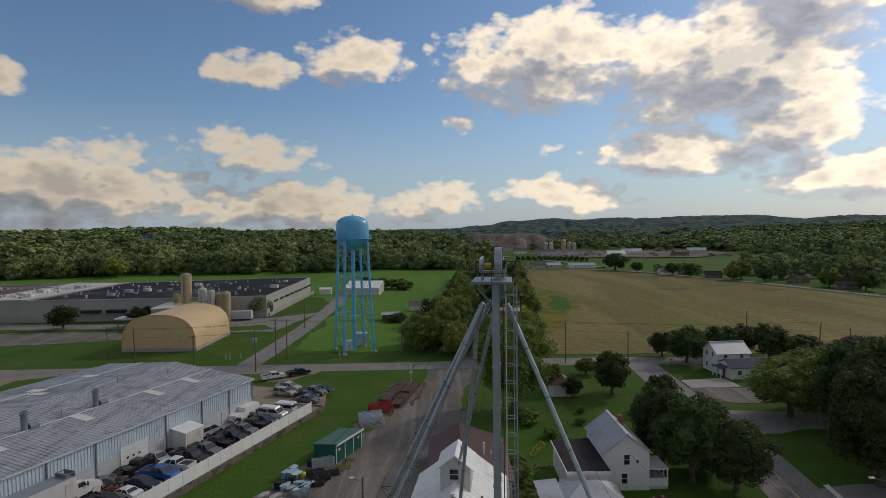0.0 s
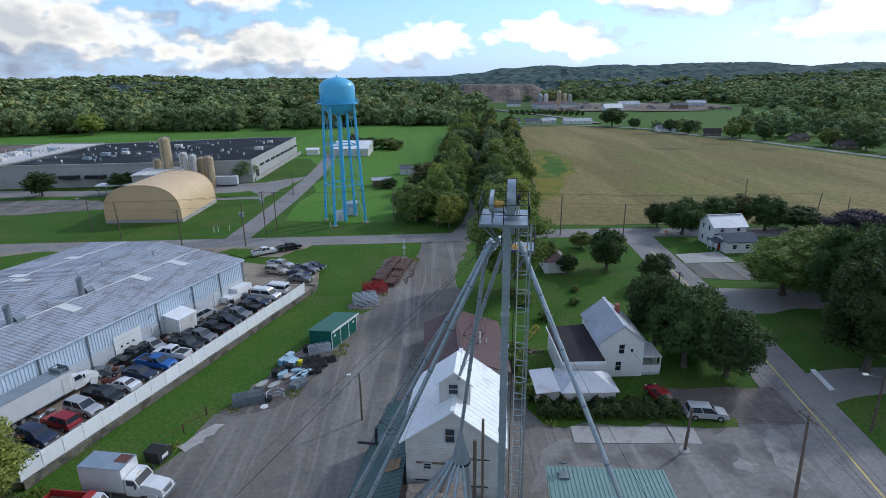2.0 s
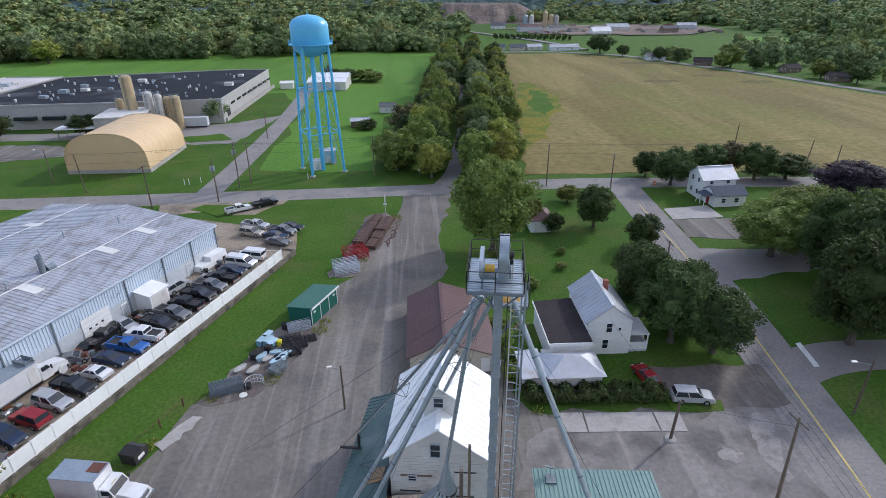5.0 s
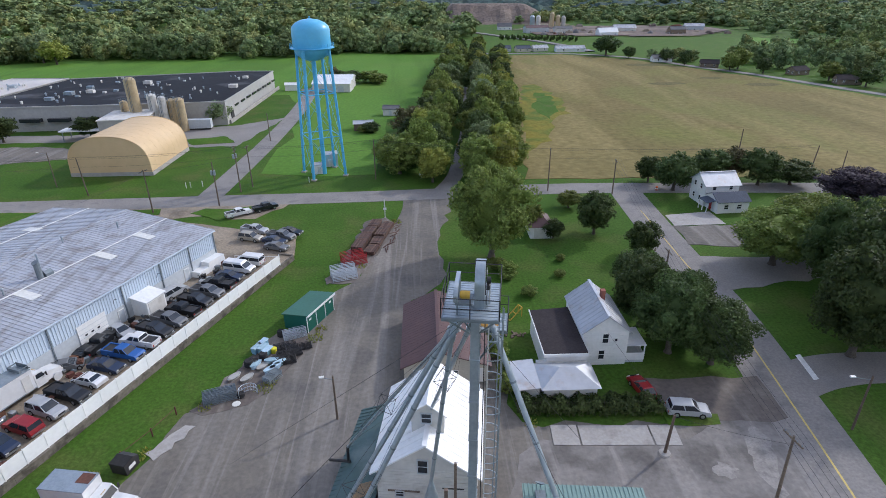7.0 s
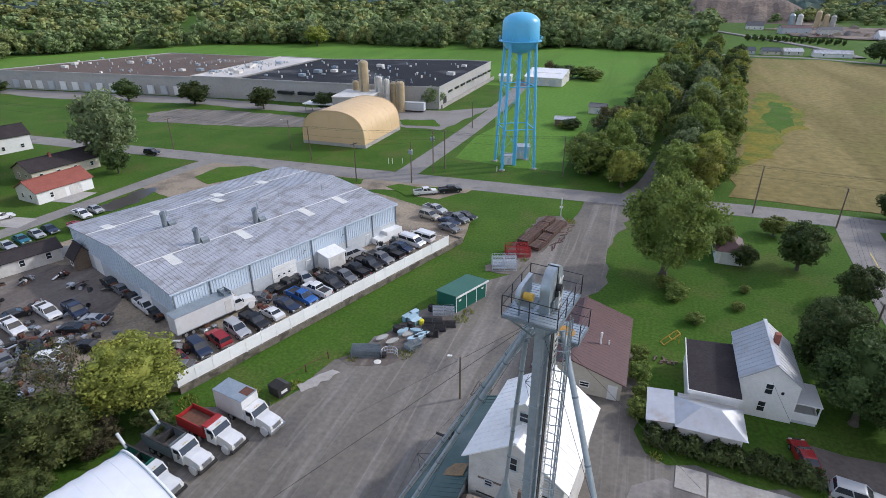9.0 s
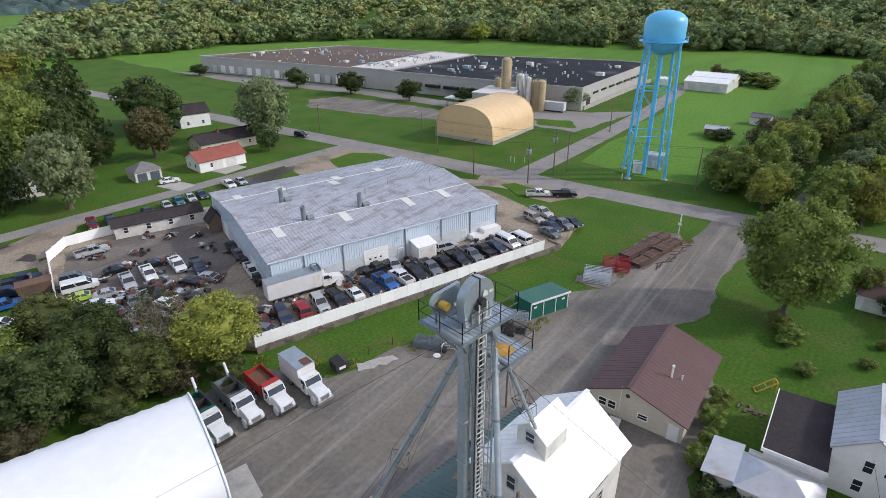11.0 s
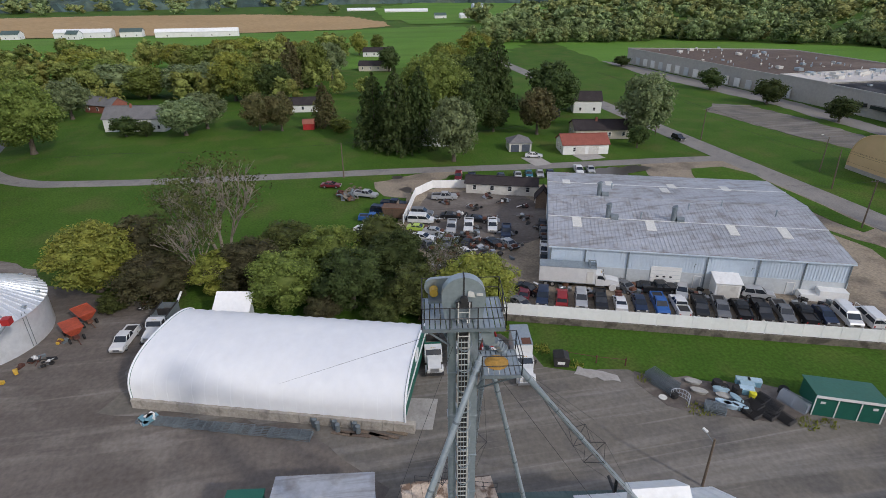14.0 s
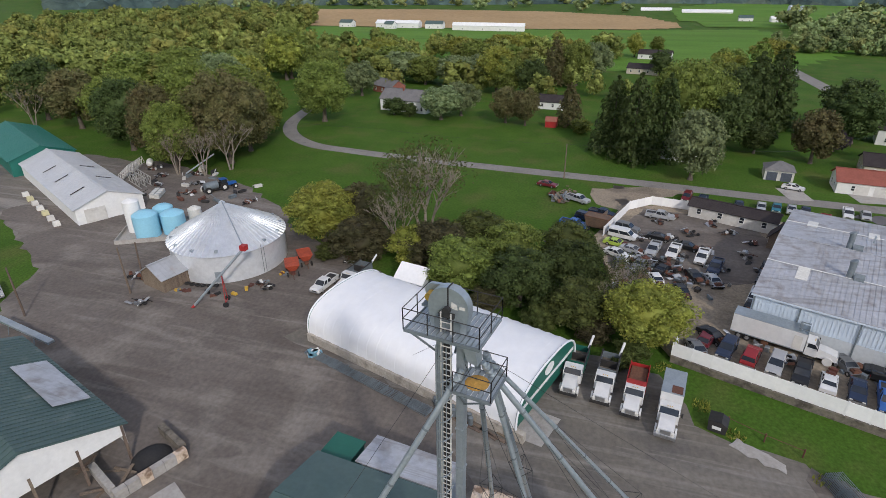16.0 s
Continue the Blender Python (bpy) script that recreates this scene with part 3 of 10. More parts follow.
def gable(parent, L, W, eave, ridge, wall, roof, over=0.35, ridge_at=0.5, thick=0.12, wall_name="wall", ribs=0.0, z0=0.0, rib_h=0.04):
    """Walls with two gables (ends at x=0 and x=L) and two roof slopes; local x along the ridge."""
    ry = W * ridge_at
    s = Shape().loft([(0, z0), (W, z0), (W, eave), (ry, ridge), (0, eave)], 0, L)
    part(wall_name, s, wall, parent)
    out = []
    for y0, y1 in ((0, ry), (W, ry)):
        k = (ridge - eave) / abs(y1 - y0)
        d = -1 if y1 > y0 else 1
        a, b = (y0 + d * over), eave - over * k
        c = Shape()
        lift = thick
        q = [(-over, a, b + lift), (L + over, a, b + lift), (L + over, y1, ridge + lift), (-over, y1, ridge + lift)]
        if d > 0:
            q = q[::-1]
        c.slab(*q, thick)
        sl = part("roof", c, roof, parent)
        out.append(sl)
        if ribs:
            rib = Shape().beam((0, a, b + lift + rib_h / 2), (0, y1, ridge + lift + rib_h / 2), 0.07, rib_h).mesh("roof_rib", roof)
            x = -over + ribs / 2
            while x < L + over:
                part("roof_rib", rib, roof, sl).matrix_basis = Matrix.Translation((x, 0, 0))
                x += ribs
    cap = Shape().beam((-over - 0.02, ry, ridge + thick + 0.04), (L + over + 0.02, ry, ridge + thick + 0.04), 0.4, 0.08)
    part("ridge_cap", cap, roof, parent)
    return out


def window(parent, w, h, m, frame_mat=None, cross=True, deep=0.08):
    """Frame with mullions and a pane; m maps x right, z up, -y out of the wall."""
    fm = frame_mat or WHITE
    f = Shape()
    t = 0.09
    f.box(-w / 2, -deep, 0, -w / 2 + t, 0.02, h, m).box(w / 2 - t, -deep, 0, w / 2, 0.02, h, m)
    f.box(-w / 2 + t, -deep, h - t, w / 2 - t, 0.02, h, m).box(-w / 2 + t, -deep - 0.04, 0, w / 2 - t, 0.02, t, m)
    if cross:
        f.box(-w / 2 + t, -deep * 0.8, h / 2 - 0.03, w / 2 - t, 0.01, h / 2 + 0.03, m)
    win = part("window", f, fm, parent)
    part("pane", Shape().box(-w / 2 + t, -deep * 0.4, t, w / 2 - t, 0.015, h - t, m), GLASS, win)
    return win


def door(parent, w, h, m, material, panels=0):
    d = Shape().box(-w / 2, -0.06, 0, w / 2, 0.02, h, m)
    ob = part("door", d, material, parent)
    fr = Shape().box(-w / 2 - 0.08, -0.09, 0, -w / 2, 0.02, h + 0.08, m).box(w / 2, -0.09, 0, w / 2 + 0.08, 0.02, h + 0.08, m).box(-w / 2, -0.09, h, w / 2, 0.02, h + 0.08, m)
    part("door_frame", fr, WHITE, ob)
    for i in range(1, panels):
        part("panel_joint", Shape().box(-w / 2 + 0.05, -0.075, h * i / panels - 0.02, w / 2 - 0.05, -0.055, h * i / panels + 0.02, m), GREYBLOCK, ob)
    return ob


def ribbon(pts, width, z, thick=0.06):
    """A smooth road strip along a line of plan points."""
    p = [Vector(q) for q in pts]
    fine = []
    for i in range(len(p) - 1):
        a, b, c, d = p[max(i - 1, 0)], p[i], p[i + 1], p[min(i + 2, len(p) - 1)]
        for k in range(8):
            t = k / 8
            fine.append(0.5 * ((2 * b) + (c - a) * t + (2 * a - 5 * b + 4 * c - d) * t * t + (3 * b - a - 3 * c + d) * t ** 3))
    fine.append(p[-1])
    s = Shape()
    v = []
    for i, q in enumerate(fine):
        d = fine[min(i + 1, len(fine) - 1)] - fine[max(i - 1, 0)]
        n = Vector((-d.y, d.x)).normalized() * width / 2
        v += [(q.x + n.x, q.y + n.y, z), (q.x - n.x, q.y - n.y, z), (q.x - n.x, q.y - n.y, z - thick), (q.x + n.x, q.y + n.y, z - thick)]
    f = []
    for i in range(len(fine) - 1):
        a, b = 4 * i, 4 * i + 4
        f += [(a, a + 1, b + 1, b), (a + 1, a + 2, b + 2, b + 1), (a + 3, a, b, b + 3)]
    s.add(v, f)
    return s


def outline(poly, step=2.5, wobble=0.5, seed=1):
    """A plan outline with an uneven edge."""
    rnd = random.Random(seed)
    out = []
    n = len(poly)
    for i in range(n):
        a, b = Vector(poly[i]), Vector(poly[(i + 1) % n])
        k = max(1, int((b - a).length / step))
        for j in range(k):
            q = a.lerp(b, j / k)
            out.append((q.x + rnd.uniform(-wobble, wobble), q.y + rnd.uniform(-wobble, wobble)))
    return out


def sheet(name, poly, z, material, label, thick=0.06, wobble=0.4, step=2.5, seed=1):
    """A ground covering: a thin slab with an uneven outline."""
    pts = outline(poly, step, wobble, seed) if wobble else list(poly)
    bm = bmesh.new()
    vs = [bm.verts.new((x, y, z)) for x, y in pts]
    edges = [bm.edges.new((vs[i], vs[(i + 1) % len(vs)])) for i in range(len(vs))]
    bmesh.ops.triangle_fill(bm, use_beauty=True, use_dissolve=False, edges=edges, normal=(0, 0, 1))
    for f in bm.faces:
        if f.normal.z < 0:
            f.normal_flip()
    low = [bm.verts.new((x, y, z - thick)) for x, y in pts]
    n = len(vs)
    for i in range(n):
        j = (i + 1) % n
        bm.faces.new((vs[i], low[i], low[j], vs[j]))
    me = bpy.data.meshes.new(name)
    bm.to_mesh(me)
    bm.free()
    me.materials.append(material)
    return tagged(new(name, me), label, "", "", "structure")

# ---- ground, roads, fields, hills ----
def smoothstep(a, b, x):
    t = min(max((x - a) / (b - a), 0), 1)
    return t * t * (3 - 2 * t)


HILLS = [(-180, 8), (-130, 18), (-100, 14), (-75, 16), (-55, 19), (-38, 22), (-20, 16), (-8, 12), (0, 18), (4, 24), (7, 42), (11, 54), (14, 46), (17, 50), (20, 46), (25, 56), (29, 58), (33, 42), (36, 50), (39, 44), (44, 40), (60, 36), (110, 30), (180, 10)]


def hill_top(az):
    for (a, h), (b, k) in zip(HILLS, HILLS[1:]):
        if a <= az <= b:
            return cut(h, k, smoothstep(a, b, az))
    return 20


def land(x, y):
    """Height of the land: a flat valley floor with wooded hills round it."""
    r = math.hypot(x, y)
    if r < 620:
        return 0.0
    az = math.degrees(math.atan2(x, y))
    far = 2300 if az > 2 else 1500
    h = hill_top(az) * smoothstep(620 if az < 2 else 1000, far, r)
    h += smoothstep(700, 1400, r) * 9 * noise.noise((x / 420, y / 420, 0.3))
    if r > far:
        h *= 1 - 0.35 * smoothstep(far, far + 1200, r)
    return h


def build_ground():
    radii = [0, 60, 150, 300, 450, 560] + [620 * 1.045 ** i for i in range(46)]
    n = 240
    v, f = [(0, 0, 0)], []
    for r in radii[1:]:
        for i in range(n):
            a = 2 * math.pi * i / n
            x, y = r * math.sin(a), r * math.cos(a)
            v.append((x, y, land(x, y)))
    f += [(0, 1 + (i + 1) % n, 1 + i) for i in range(n)]
    for k in range(len(radii) - 2):
        o, q = 1 + k * n, 1 + (k + 1) * n
        f += [(o + i, o + (i + 1) % n, q + (i + 1) % n, q + i) for i in range(n)]
    s = Shape().add(v, f)
    me = s.mesh("ground", GRASS)
    bm = bmesh.new()
    bm.from_mesh(me)
    bmesh.ops.recalc_face_normals(bm, faces=bm.faces)
    bm.to_mesh(me)
    bm.free()
    me.polygons.foreach_set("use_smooth", [True] * len(me.polygons))
    tagged(new("ground", me), "mown green valley grass reaching to wooded hills", "", "", "structure")


build_ground()
sheet("field_crop_tan", [(61, 432), (49, 322), (40, 240), (35, 212), (30, 180), (28, 151), (118, 147.5), (244, 148), (200, 258), (178, 322), (160, 360), (141, 402), (101, 436)], 0.10, TAN, "ripening tan bean field with green weedy edge", thick=0.2, wobble=1.5, step=9)
sheet("field_weedy_edge", [(31, 172), (36, 212), (42, 248), (52, 300), (58, 302), (62, 262), (57, 232), (48, 214), (44, 196), (37, 182)], 0.13, FRINGE, "yellow-green weeds along the tan field", thick=0.1, wobble=2.0, step=5, seed=41)
sheet("field_green_patch", [(48, 222), (52, 232), (57, 246), (58, 268), (54, 284), (50, 262), (46, 240)], 0.15, LAWN, "green weed patch in the tan field", thick=0.1, wobble=1.6, step=4, seed=42)
for k, (x, y, a, b) in enumerate(((142, 372, 14, 7), (170, 292, 10, 5), (124, 300, 9, 4), (154, 316, 7, 3))):
    sheet("field_bare_patch", [(x + a * math.cos(i * 0.7), y + b * math.sin(i * 0.7)) for i in range(9)], 0.12, BARE, "thin dark patch in the tan field", thick=0.05, wobble=1.4, step=3, seed=50 + k)
sheet("field_crop_green", [(-410, 200), (-300, 190), (-282, 205), (-262, 272), (-62, 282), (-44, 240), (-44, 160), (-12, 156), (-14, 226), (10, 236), (22, 440), (-45, 462), (-180, 445), (-255, 428), (-330, 392), (-400, 290)], 0.03, CROP, "level bright green field behind the plant", thick=0.1, wobble=2, step=12)


def drape(name, poly, lift, material, label, step=14.0):
    """A field that follows the rising land."""
    xs, ys = [q[0] for q in poly], [q[1] for q in poly]
    nx, ny = int((max(xs) - min(xs)) / step) + 2, int((max(ys) - min(ys)) / step) + 2
    at, v, f = {}, [], []
    for i in range(nx):
        for j in range(ny):
            cx, cy = min(xs) + i * step, min(ys) + j * step
            if not inside(poly, cx, cy):
                continue
            ids = []
            for a, b in ((-0.5, -0.5), (0.5, -0.5), (0.5, 0.5), (-0.5, 0.5)):
                key = (round(2 * (i + a)), round(2 * (j + b)))
                if key not in at:
                    at[key] = len(v)
                    wx = step * 0.28 * noise.noise((key[0] * 0.9, key[1] * 0.9, 3.0))
                    x, y = cx + a * step + wx, cy + b * step - wx
                    v.append((x, y, land(x, y) + lift))
                ids.append(at[key])
            f.append(tuple(ids))
    structure(name, Shape().add(v, f), material, label)


def inside(poly, x, y):
    hit, n = False, len(poly)
    for i in range(n):
        (a, b), (c, d) = poly[i], poly[(i + 1) % n]
        if (b > y) != (d > y) and x < (c - a) * (y - b) / (d - b) + a:
            hit = not hit
    return hit


drape("field_far_green", [(-345, -235), (-300, -120), (-300, 110), (-420, 190), (-600, 160), (-570, 60), (-545, -90), (-545, -300), (-450, -300)], 0.10, CROP, "bright green far field", 8)
drape("field_far_brown", [(-552, -320), (-556, -190), (-552, -83), (-575, 60), (-602, 92), (-660, 96), (-760, 60), (-830, -60), (-850, -250), (-800, -440), (-700, -520), (-620, -420)], 0.45, BROWN, "harvested tan field between green ones", 6)
drape("field_far_slope", [(-610, 130), (-640, 330), (-900, 430), (-1060, 240), (-930, 110), (-770, 90)], 0.5, CROP, "green far slope beyond the fields", 18)
drape("field_roadside_green", [(62, 448), (140, 420), (172, 372), (205, 300), (245, 200), (420, 150), (420, 330), (330, 420), (300, 560), (150, 600), (60, 600), (40, 520)], 0.08, LAWN, "mown green land beyond the tan field", 10)
drape("field_town_pasture", [(240, 400), (320, 390), (380, 520), (300, 560)], 0.2, CROP, "bright pasture among far trees", 10)
# roads
structure("road_main", ribbon([(-420, 128), (-300, 131), (-200, 134.5), (-100, 137.8), (-55, 139.2), (-9, 140.6), (33, 143.3), (64, 142.2), (98, 140.2), (200, 134), (420, 120)], 7.4, 0.05), ROAD, "worn grey asphalt road")
structure("road_east", ribbon([(50, 146), (48.8, 127.7), (47.6, 105), (46.7, 84.7), (43.8, 62.3), (41.9, 49.9), (38, 25), (35, -5), (30, -80)], 7.6, 0.062), ROAD, "worn grey asphalt side road")
structure("road_branch", ribbon([(45, 68), (52, 70.5), (62, 71), (90, 69), (160, 62)], 6.4, 0.045), ASPHALT, "grey asphalt branch road")
structure("road_west", ribbon([(-106.5, 140), (-108.5, 126), (-111, 87), (-114.3, 52), (-116.5, 19), (-118.8, -12), (-121, -30), (-124, -44), (-134, -57), (-150, -66), (-175, -72)], 4.6, 0.058), ROAD, "narrow pale asphalt lane")
structure("road_plant", ribbon([(-50.5, 142), (-50, 155), (-49.5, 172), (-49, 200), (-49.5, 240), (-52, 282), (-56, 300)], 6.2, 0.066), ROAD, "pale asphalt plant drive")
structure("road_lane", ribbon([(5, 143), (9, 155), (12, 175), (17, 215), (24, 300), (36, 420)], 4.2, 0.052), ROAD, "narrow lane between trees")
structure("road_far", ribbon([(20, 452), (62, 446), (102, 442), (146, 410), (166, 362), (184, 326), (206, 262), (250, 152)], 5.5, 0.22, 0.2), ROAD, "far pale asphalt road")
structure("road_far_drive", ribbon([(40, 690), (62, 640), (96, 560), (118, 500), (128, 450)], 6, 0.9, 0.8), ASPHALT, "far pale plant road")
# yard
sheet("yard_gravel", [(-3.5, 139), (9, 140), (6.3, 130), (3.7, 114), (3.9, 96.6), (-1.9, 91), (-1.9, 86), (9, 84), (10.8, 72), (11, 63), (14, 62.6), (30, 62), (36, 64.5), (41.5, 70), (42, 60), (38.5, 40), (36, 20), (33, -10), (20, -30), (-16.7, -31), (-27, -44.8), (-33, -46.4), (-39.4, -50.7), (-56, -83), (-72, -112), (-90, -122), (-97, -100), (-93, -75), (-80, -42), (-62, -8), (-55, 5), (-47, 22), (-42, 38), (-39, 52), (-31, 56), (-28.9, 60.1), (-27.2, 65.7), (-22.7, 71), (-17.9, 80), (-14.4, 93.5), (-11.5, 97.4), (-5, 125.6), (-3.9, 132.8)], 0.04, GRAVEL, "wide grey gravel yard with pale tyre tracks", wobble=0.7)
sheet("yard_mud", [(-58, -2), (-50, 5), (-33, 3), (-24, 28), (-14, 34), (-6, 30), (2, 16), (10, 10), (14, -20), (-16, -30), (-26, -44), (-38, -50), (-55, -82), (-60, -84), (-70, -60), (-78, -40), (-66, -14)], 0.055, MUD, "damp brown muddy gravel with darker patches", wobble=1.2, seed=5)
sheet("yard_asphalt", [(11, 57.5), (14, 60), (30, 60), (37, 63.5), (42, 68), (41, 58), (38.5, 42), (36, 22), (22, 24), (21.5, 50), (9, 52.5)], 0.058, LOT, "patched brown-grey yard surface beside the road", wobble=0.8, seed=8)
sheet("pavement_apron", [(-72, 121), (-46, 131), (-41, 127.5), (-36, 127), (-30, 136.5), (-44, 138), (-58, 135.2), (-72, 137), (-110, 134), (-110, 112), (-97, 108), (-90, 106)], 0.047, DIRT, "dusty tan forecourt beside the long shed", wobble=0.5, seed=3)
sheet("pavement_plant_lot", [(-58, 190), (-52, 232), (-68, 219), (-92, 216), (-120, 208), (-168, 211), (-200, 208), (-285, 198), (-300, 190), (-240, 188), (-168, 199), (-138, 198), (-112, 199), (-96, 189)], 0.046, ASPHALT, "pale asphalt lorry court before the plant", wobble=0.6, seed=4)
sheet("pavement_plant_lot_front", [(-163, 167), (-140, 170), (-123, 173), (-104, 178), (-102, 187), (-118, 193), (-150, 192), (-168, 189), (-174, 178)], 0.049, GRAVEL, "pale gravel car park on the lawn", wobble=0.8, seed=6)
sheet("lawn_plant_island", [(-60, 195), (-72, 192), (-78, 199), (-66, 204)], 0.10, LAWN, "mown oval grass island", wobble=0.6, seed=7)
sheet("lawn_forecourt_island", [(-51, 131.5), (-48.5, 134.2), (-43, 133.8), (-38.5, 135.3), (-38, 132.5), (-43.5, 127)], 0.10, LAWN, "mown grass island", wobble=0.3, seed=9)
sheet("pavement_drive", [(53, 124.6), (63.4, 126.1), (63.6, 119), (52.6, 118.6)], 0.085, CONCRETE, "pale concrete house drive", wobble=0)
sheet("pavement_drive_gravel", [(52.4, 118.4), (70, 118.8), (70, 111), (60, 108), (51.6, 110)], 0.07, GRAVEL, "grey gravel parking place", wobble=0.5)
sheet("pavement_lot_gravel", [(51, 104), (50, 92), (62, 94), (78, 97), (80, 104), (66, 103)], 0.07, ASPHALT, "grey asphalt parking lot under trees", wobble=0.5)
sheet("pavement_drive_house", [(28.5, 70), (42.5, 70), (42.5, 62), (29, 62.5)], 0.075, MUD, "dark gravel house drive", wobble=0.4)
sheet("lawn_house", [(28.3, 63.8), (34.5, 63.4), (34, 61.6), (28, 61.9)], 0.10, LAWN, "small grass verge", wobble=0.2)
sheet("yard_pale_wash", [(37.4, 61.6), (38.4, 59.4), (37.6, 57.0), (36.3, 54.4), (36.0, 51.8), (35.0, 51.6), (34.7, 54.5), (34.9, 57.6), (36.2, 60.4)], 0.064, WASH, "pale dried silt washed over the yard edge", thick=0.02, wobble=0.35, step=0.8, seed=61)
sheet("yard_puddle", [(37.2, 64.9), (38.4, 64.8), (38.6, 63.6), (37.5, 63.5)], 0.066, WASH, "pale dried puddle", thick=0.02, wobble=0.2, step=0.5, seed=62)
sheet("yard_stain", [(30.2, 55.8), (31.8, 56.4), (32.6, 55.2), (31.4, 53.9), (30.0, 54.4)], 0.065, WASH, "pale silt patch", thick=0.02, wobble=0.3, step=0.5, seed=63)
sheet("yard_junk_soil", [(-58, -14), (-64, -15), (-71, -20), (-77, -28), (-86, -41), (-92, -60), (-98, -76), (-88, -84), (-76, -66), (-66, -45), (-58, -28)], 0.062, MUD, "bare dark soil under the farm scrap", wobble=1.0, seed=64)
sheet("soil_wet_drain", [(-104.9, 92.4), (-101.5, 97), (-99.8, 102), (-102, 109), (-104.2, 112.6), (-106.4, 108), (-106.0, 100)], 0.064, WET, "dark wet mud beside the lane", thick=0.02, wobble=0.6, step=1.2, seed=65)
sheet("soil_wet_entrance", [(-101, 45.4), (-98.6, 46.2), (-98.2, 48.0), (-100.4, 48.8), (-102.6, 47.6)], 0.066, WET, "dark wet puddle at the yard entrance", thick=0.02, wobble=0.4, step=0.8, seed=66)
sheet("soil_wet_lane", [(-110.6, 44.6), (-108.4, 45.2), (-108.6, 47.4), (-110.8, 47.0)], 0.066, WET, "small dark wet patch", thick=0.02, wobble=0.3, step=0.6, seed=67)
structure("pavement_garage_pad", Shape().prism([(-119.6, 81.6), (-111.4, 83.0), (-112.3, 88.0), (-118.6, 87.0)], 0, 0.09), CONCRETE, "pale concrete pad by the small garage")
structure("pavement_red_garage_pad", Shape().prism([(-119.4, 96.5), (-113.8, 97.4), (-114.6, 104.4), (-120.4, 103.6)], 0, 0.08), CONCRETE, "pale concrete pad by the white garage")
sheet("lawn_shed_strip", [(-101.0, 121.5), (-100.6, 130.7), (-94.8, 134.1), (-79.1, 134.2), (-59.0, 134.5), (-57.5, 131.2), (-64.3, 129.7), (-71.4, 129.8), (-85.0, 132.7), (-93.3, 118.1)], 0.11, LAWN, "mown grass strip between the long shed and the road", wobble=0.3, seed=68)
# slabs
for poly in ([(14.7, 62.4), (17.6, 62.3), (17.4, 59.2), (14.5, 59.4)], [(17.8, 62.2), (25.6, 61.9), (25.4, 58.9), (17.6, 59.2)], [(25.8, 61.9), (28.7, 61.7), (28.4, 58.7), (25.6, 58.9)]):
    structure("pavement_scale_slab", Shape().prism(poly[::-1], 0.0, 0.12), CONCRETE, "pale worn concrete weighbridge slab")
structure("pavement_tent_slab", Shape().prism([(-27.9, 37.8), (-22.9, 36.6), (-22.2, 39.9), (-27, 41.4)], 0.0, 0.09), CONCRETE, "grey concrete ramp at the tent door")
sheet("pavement_slab_patch", [(-29.5, 60), (-27, 64.5), (-25.6, 64), (-28, 59.2)], 0.12, CONCRETE, "broken pale concrete slab", wobble=0.25, step=0.8)
# road paint
structure("road_line_yellow", ribbon([(48.8, 127.7), (47.6, 105), (46.7, 84.7), (43.8, 62.3), (41.9, 49.9), (38, 25)], 0.22, 0.067, 0.004), LINE_Y, "faded yellow centre line")
structure("road_line_white", Shape().prism([(50.3, 74), (49.5, 68.8), (50.3, 69), (51.1, 74.2)], 0.045, 0.07), LINE_W, "faded white stop line")

# raised junk yard behind its retaining wall
YARD_Z = 0.7
sheet("yard_raised", [(-42, 54.3), (-23.4, 107), (-25, 118.5), (-36, 120), (-50, 125), (-66, 121), (-88, 108), (-97, 72), (-99, 56), (-95, 47), (-78, 42), (-60, 46)], YARD_Z, DIRT, "tan dirt yard round the long shed", thick=0.8, wobble=0.15)
sheet("soil_west_yard", [(-96, 52), (-94.5, 66), (-90, 72), (-80, 76), (-70, 80), (-63, 58), (-57, 47.6), (-72, 44.5), (-85, 47)], YARD_Z + 0.02, MUD, "oily dark mud between the wrecked cars", thick=0.1, wobble=0.6, seed=15)
sheet("soil_lane_entrance", [(-106.5, 40.6), (-109, 46), (-113, 56), (-113.4, 62), (-110, 61.5), (-104.5, 55), (-99, 51.5), (-98, 48.5), (-95, 46.5), (-95.5, 42.5), (-100, 40)], 0.05, DIRT, "bare tan dirt drive with darker wet patches", wobble=0.8, seed=31)

# ---- trees ----
def raw_mesh(name, verts, faces, material, smooth=False):
    """A mesh from numpy arrays: faces is an (n, k) array."""
    me = bpy.data.meshes.new(name)
    n, k = faces.shape
    me.vertices.add(len(verts))
    me.vertices.foreach_set("co", np.asarray(verts, dtype=np.float32).ravel())
    me.loops.add(n * k)
    me.loops.foreach_set("vertex_index", faces.astype(np.int32).ravel())
    me.polygons.add(n)
    me.polygons.foreach_set("loop_start", np.arange(0, n * k, k, dtype=np.int32))
    me.materials.append(material)
    me.update(calc_edges=True)
    if smooth:
        me.polygons.foreach_set("use_smooth", [True] * n)
    return me


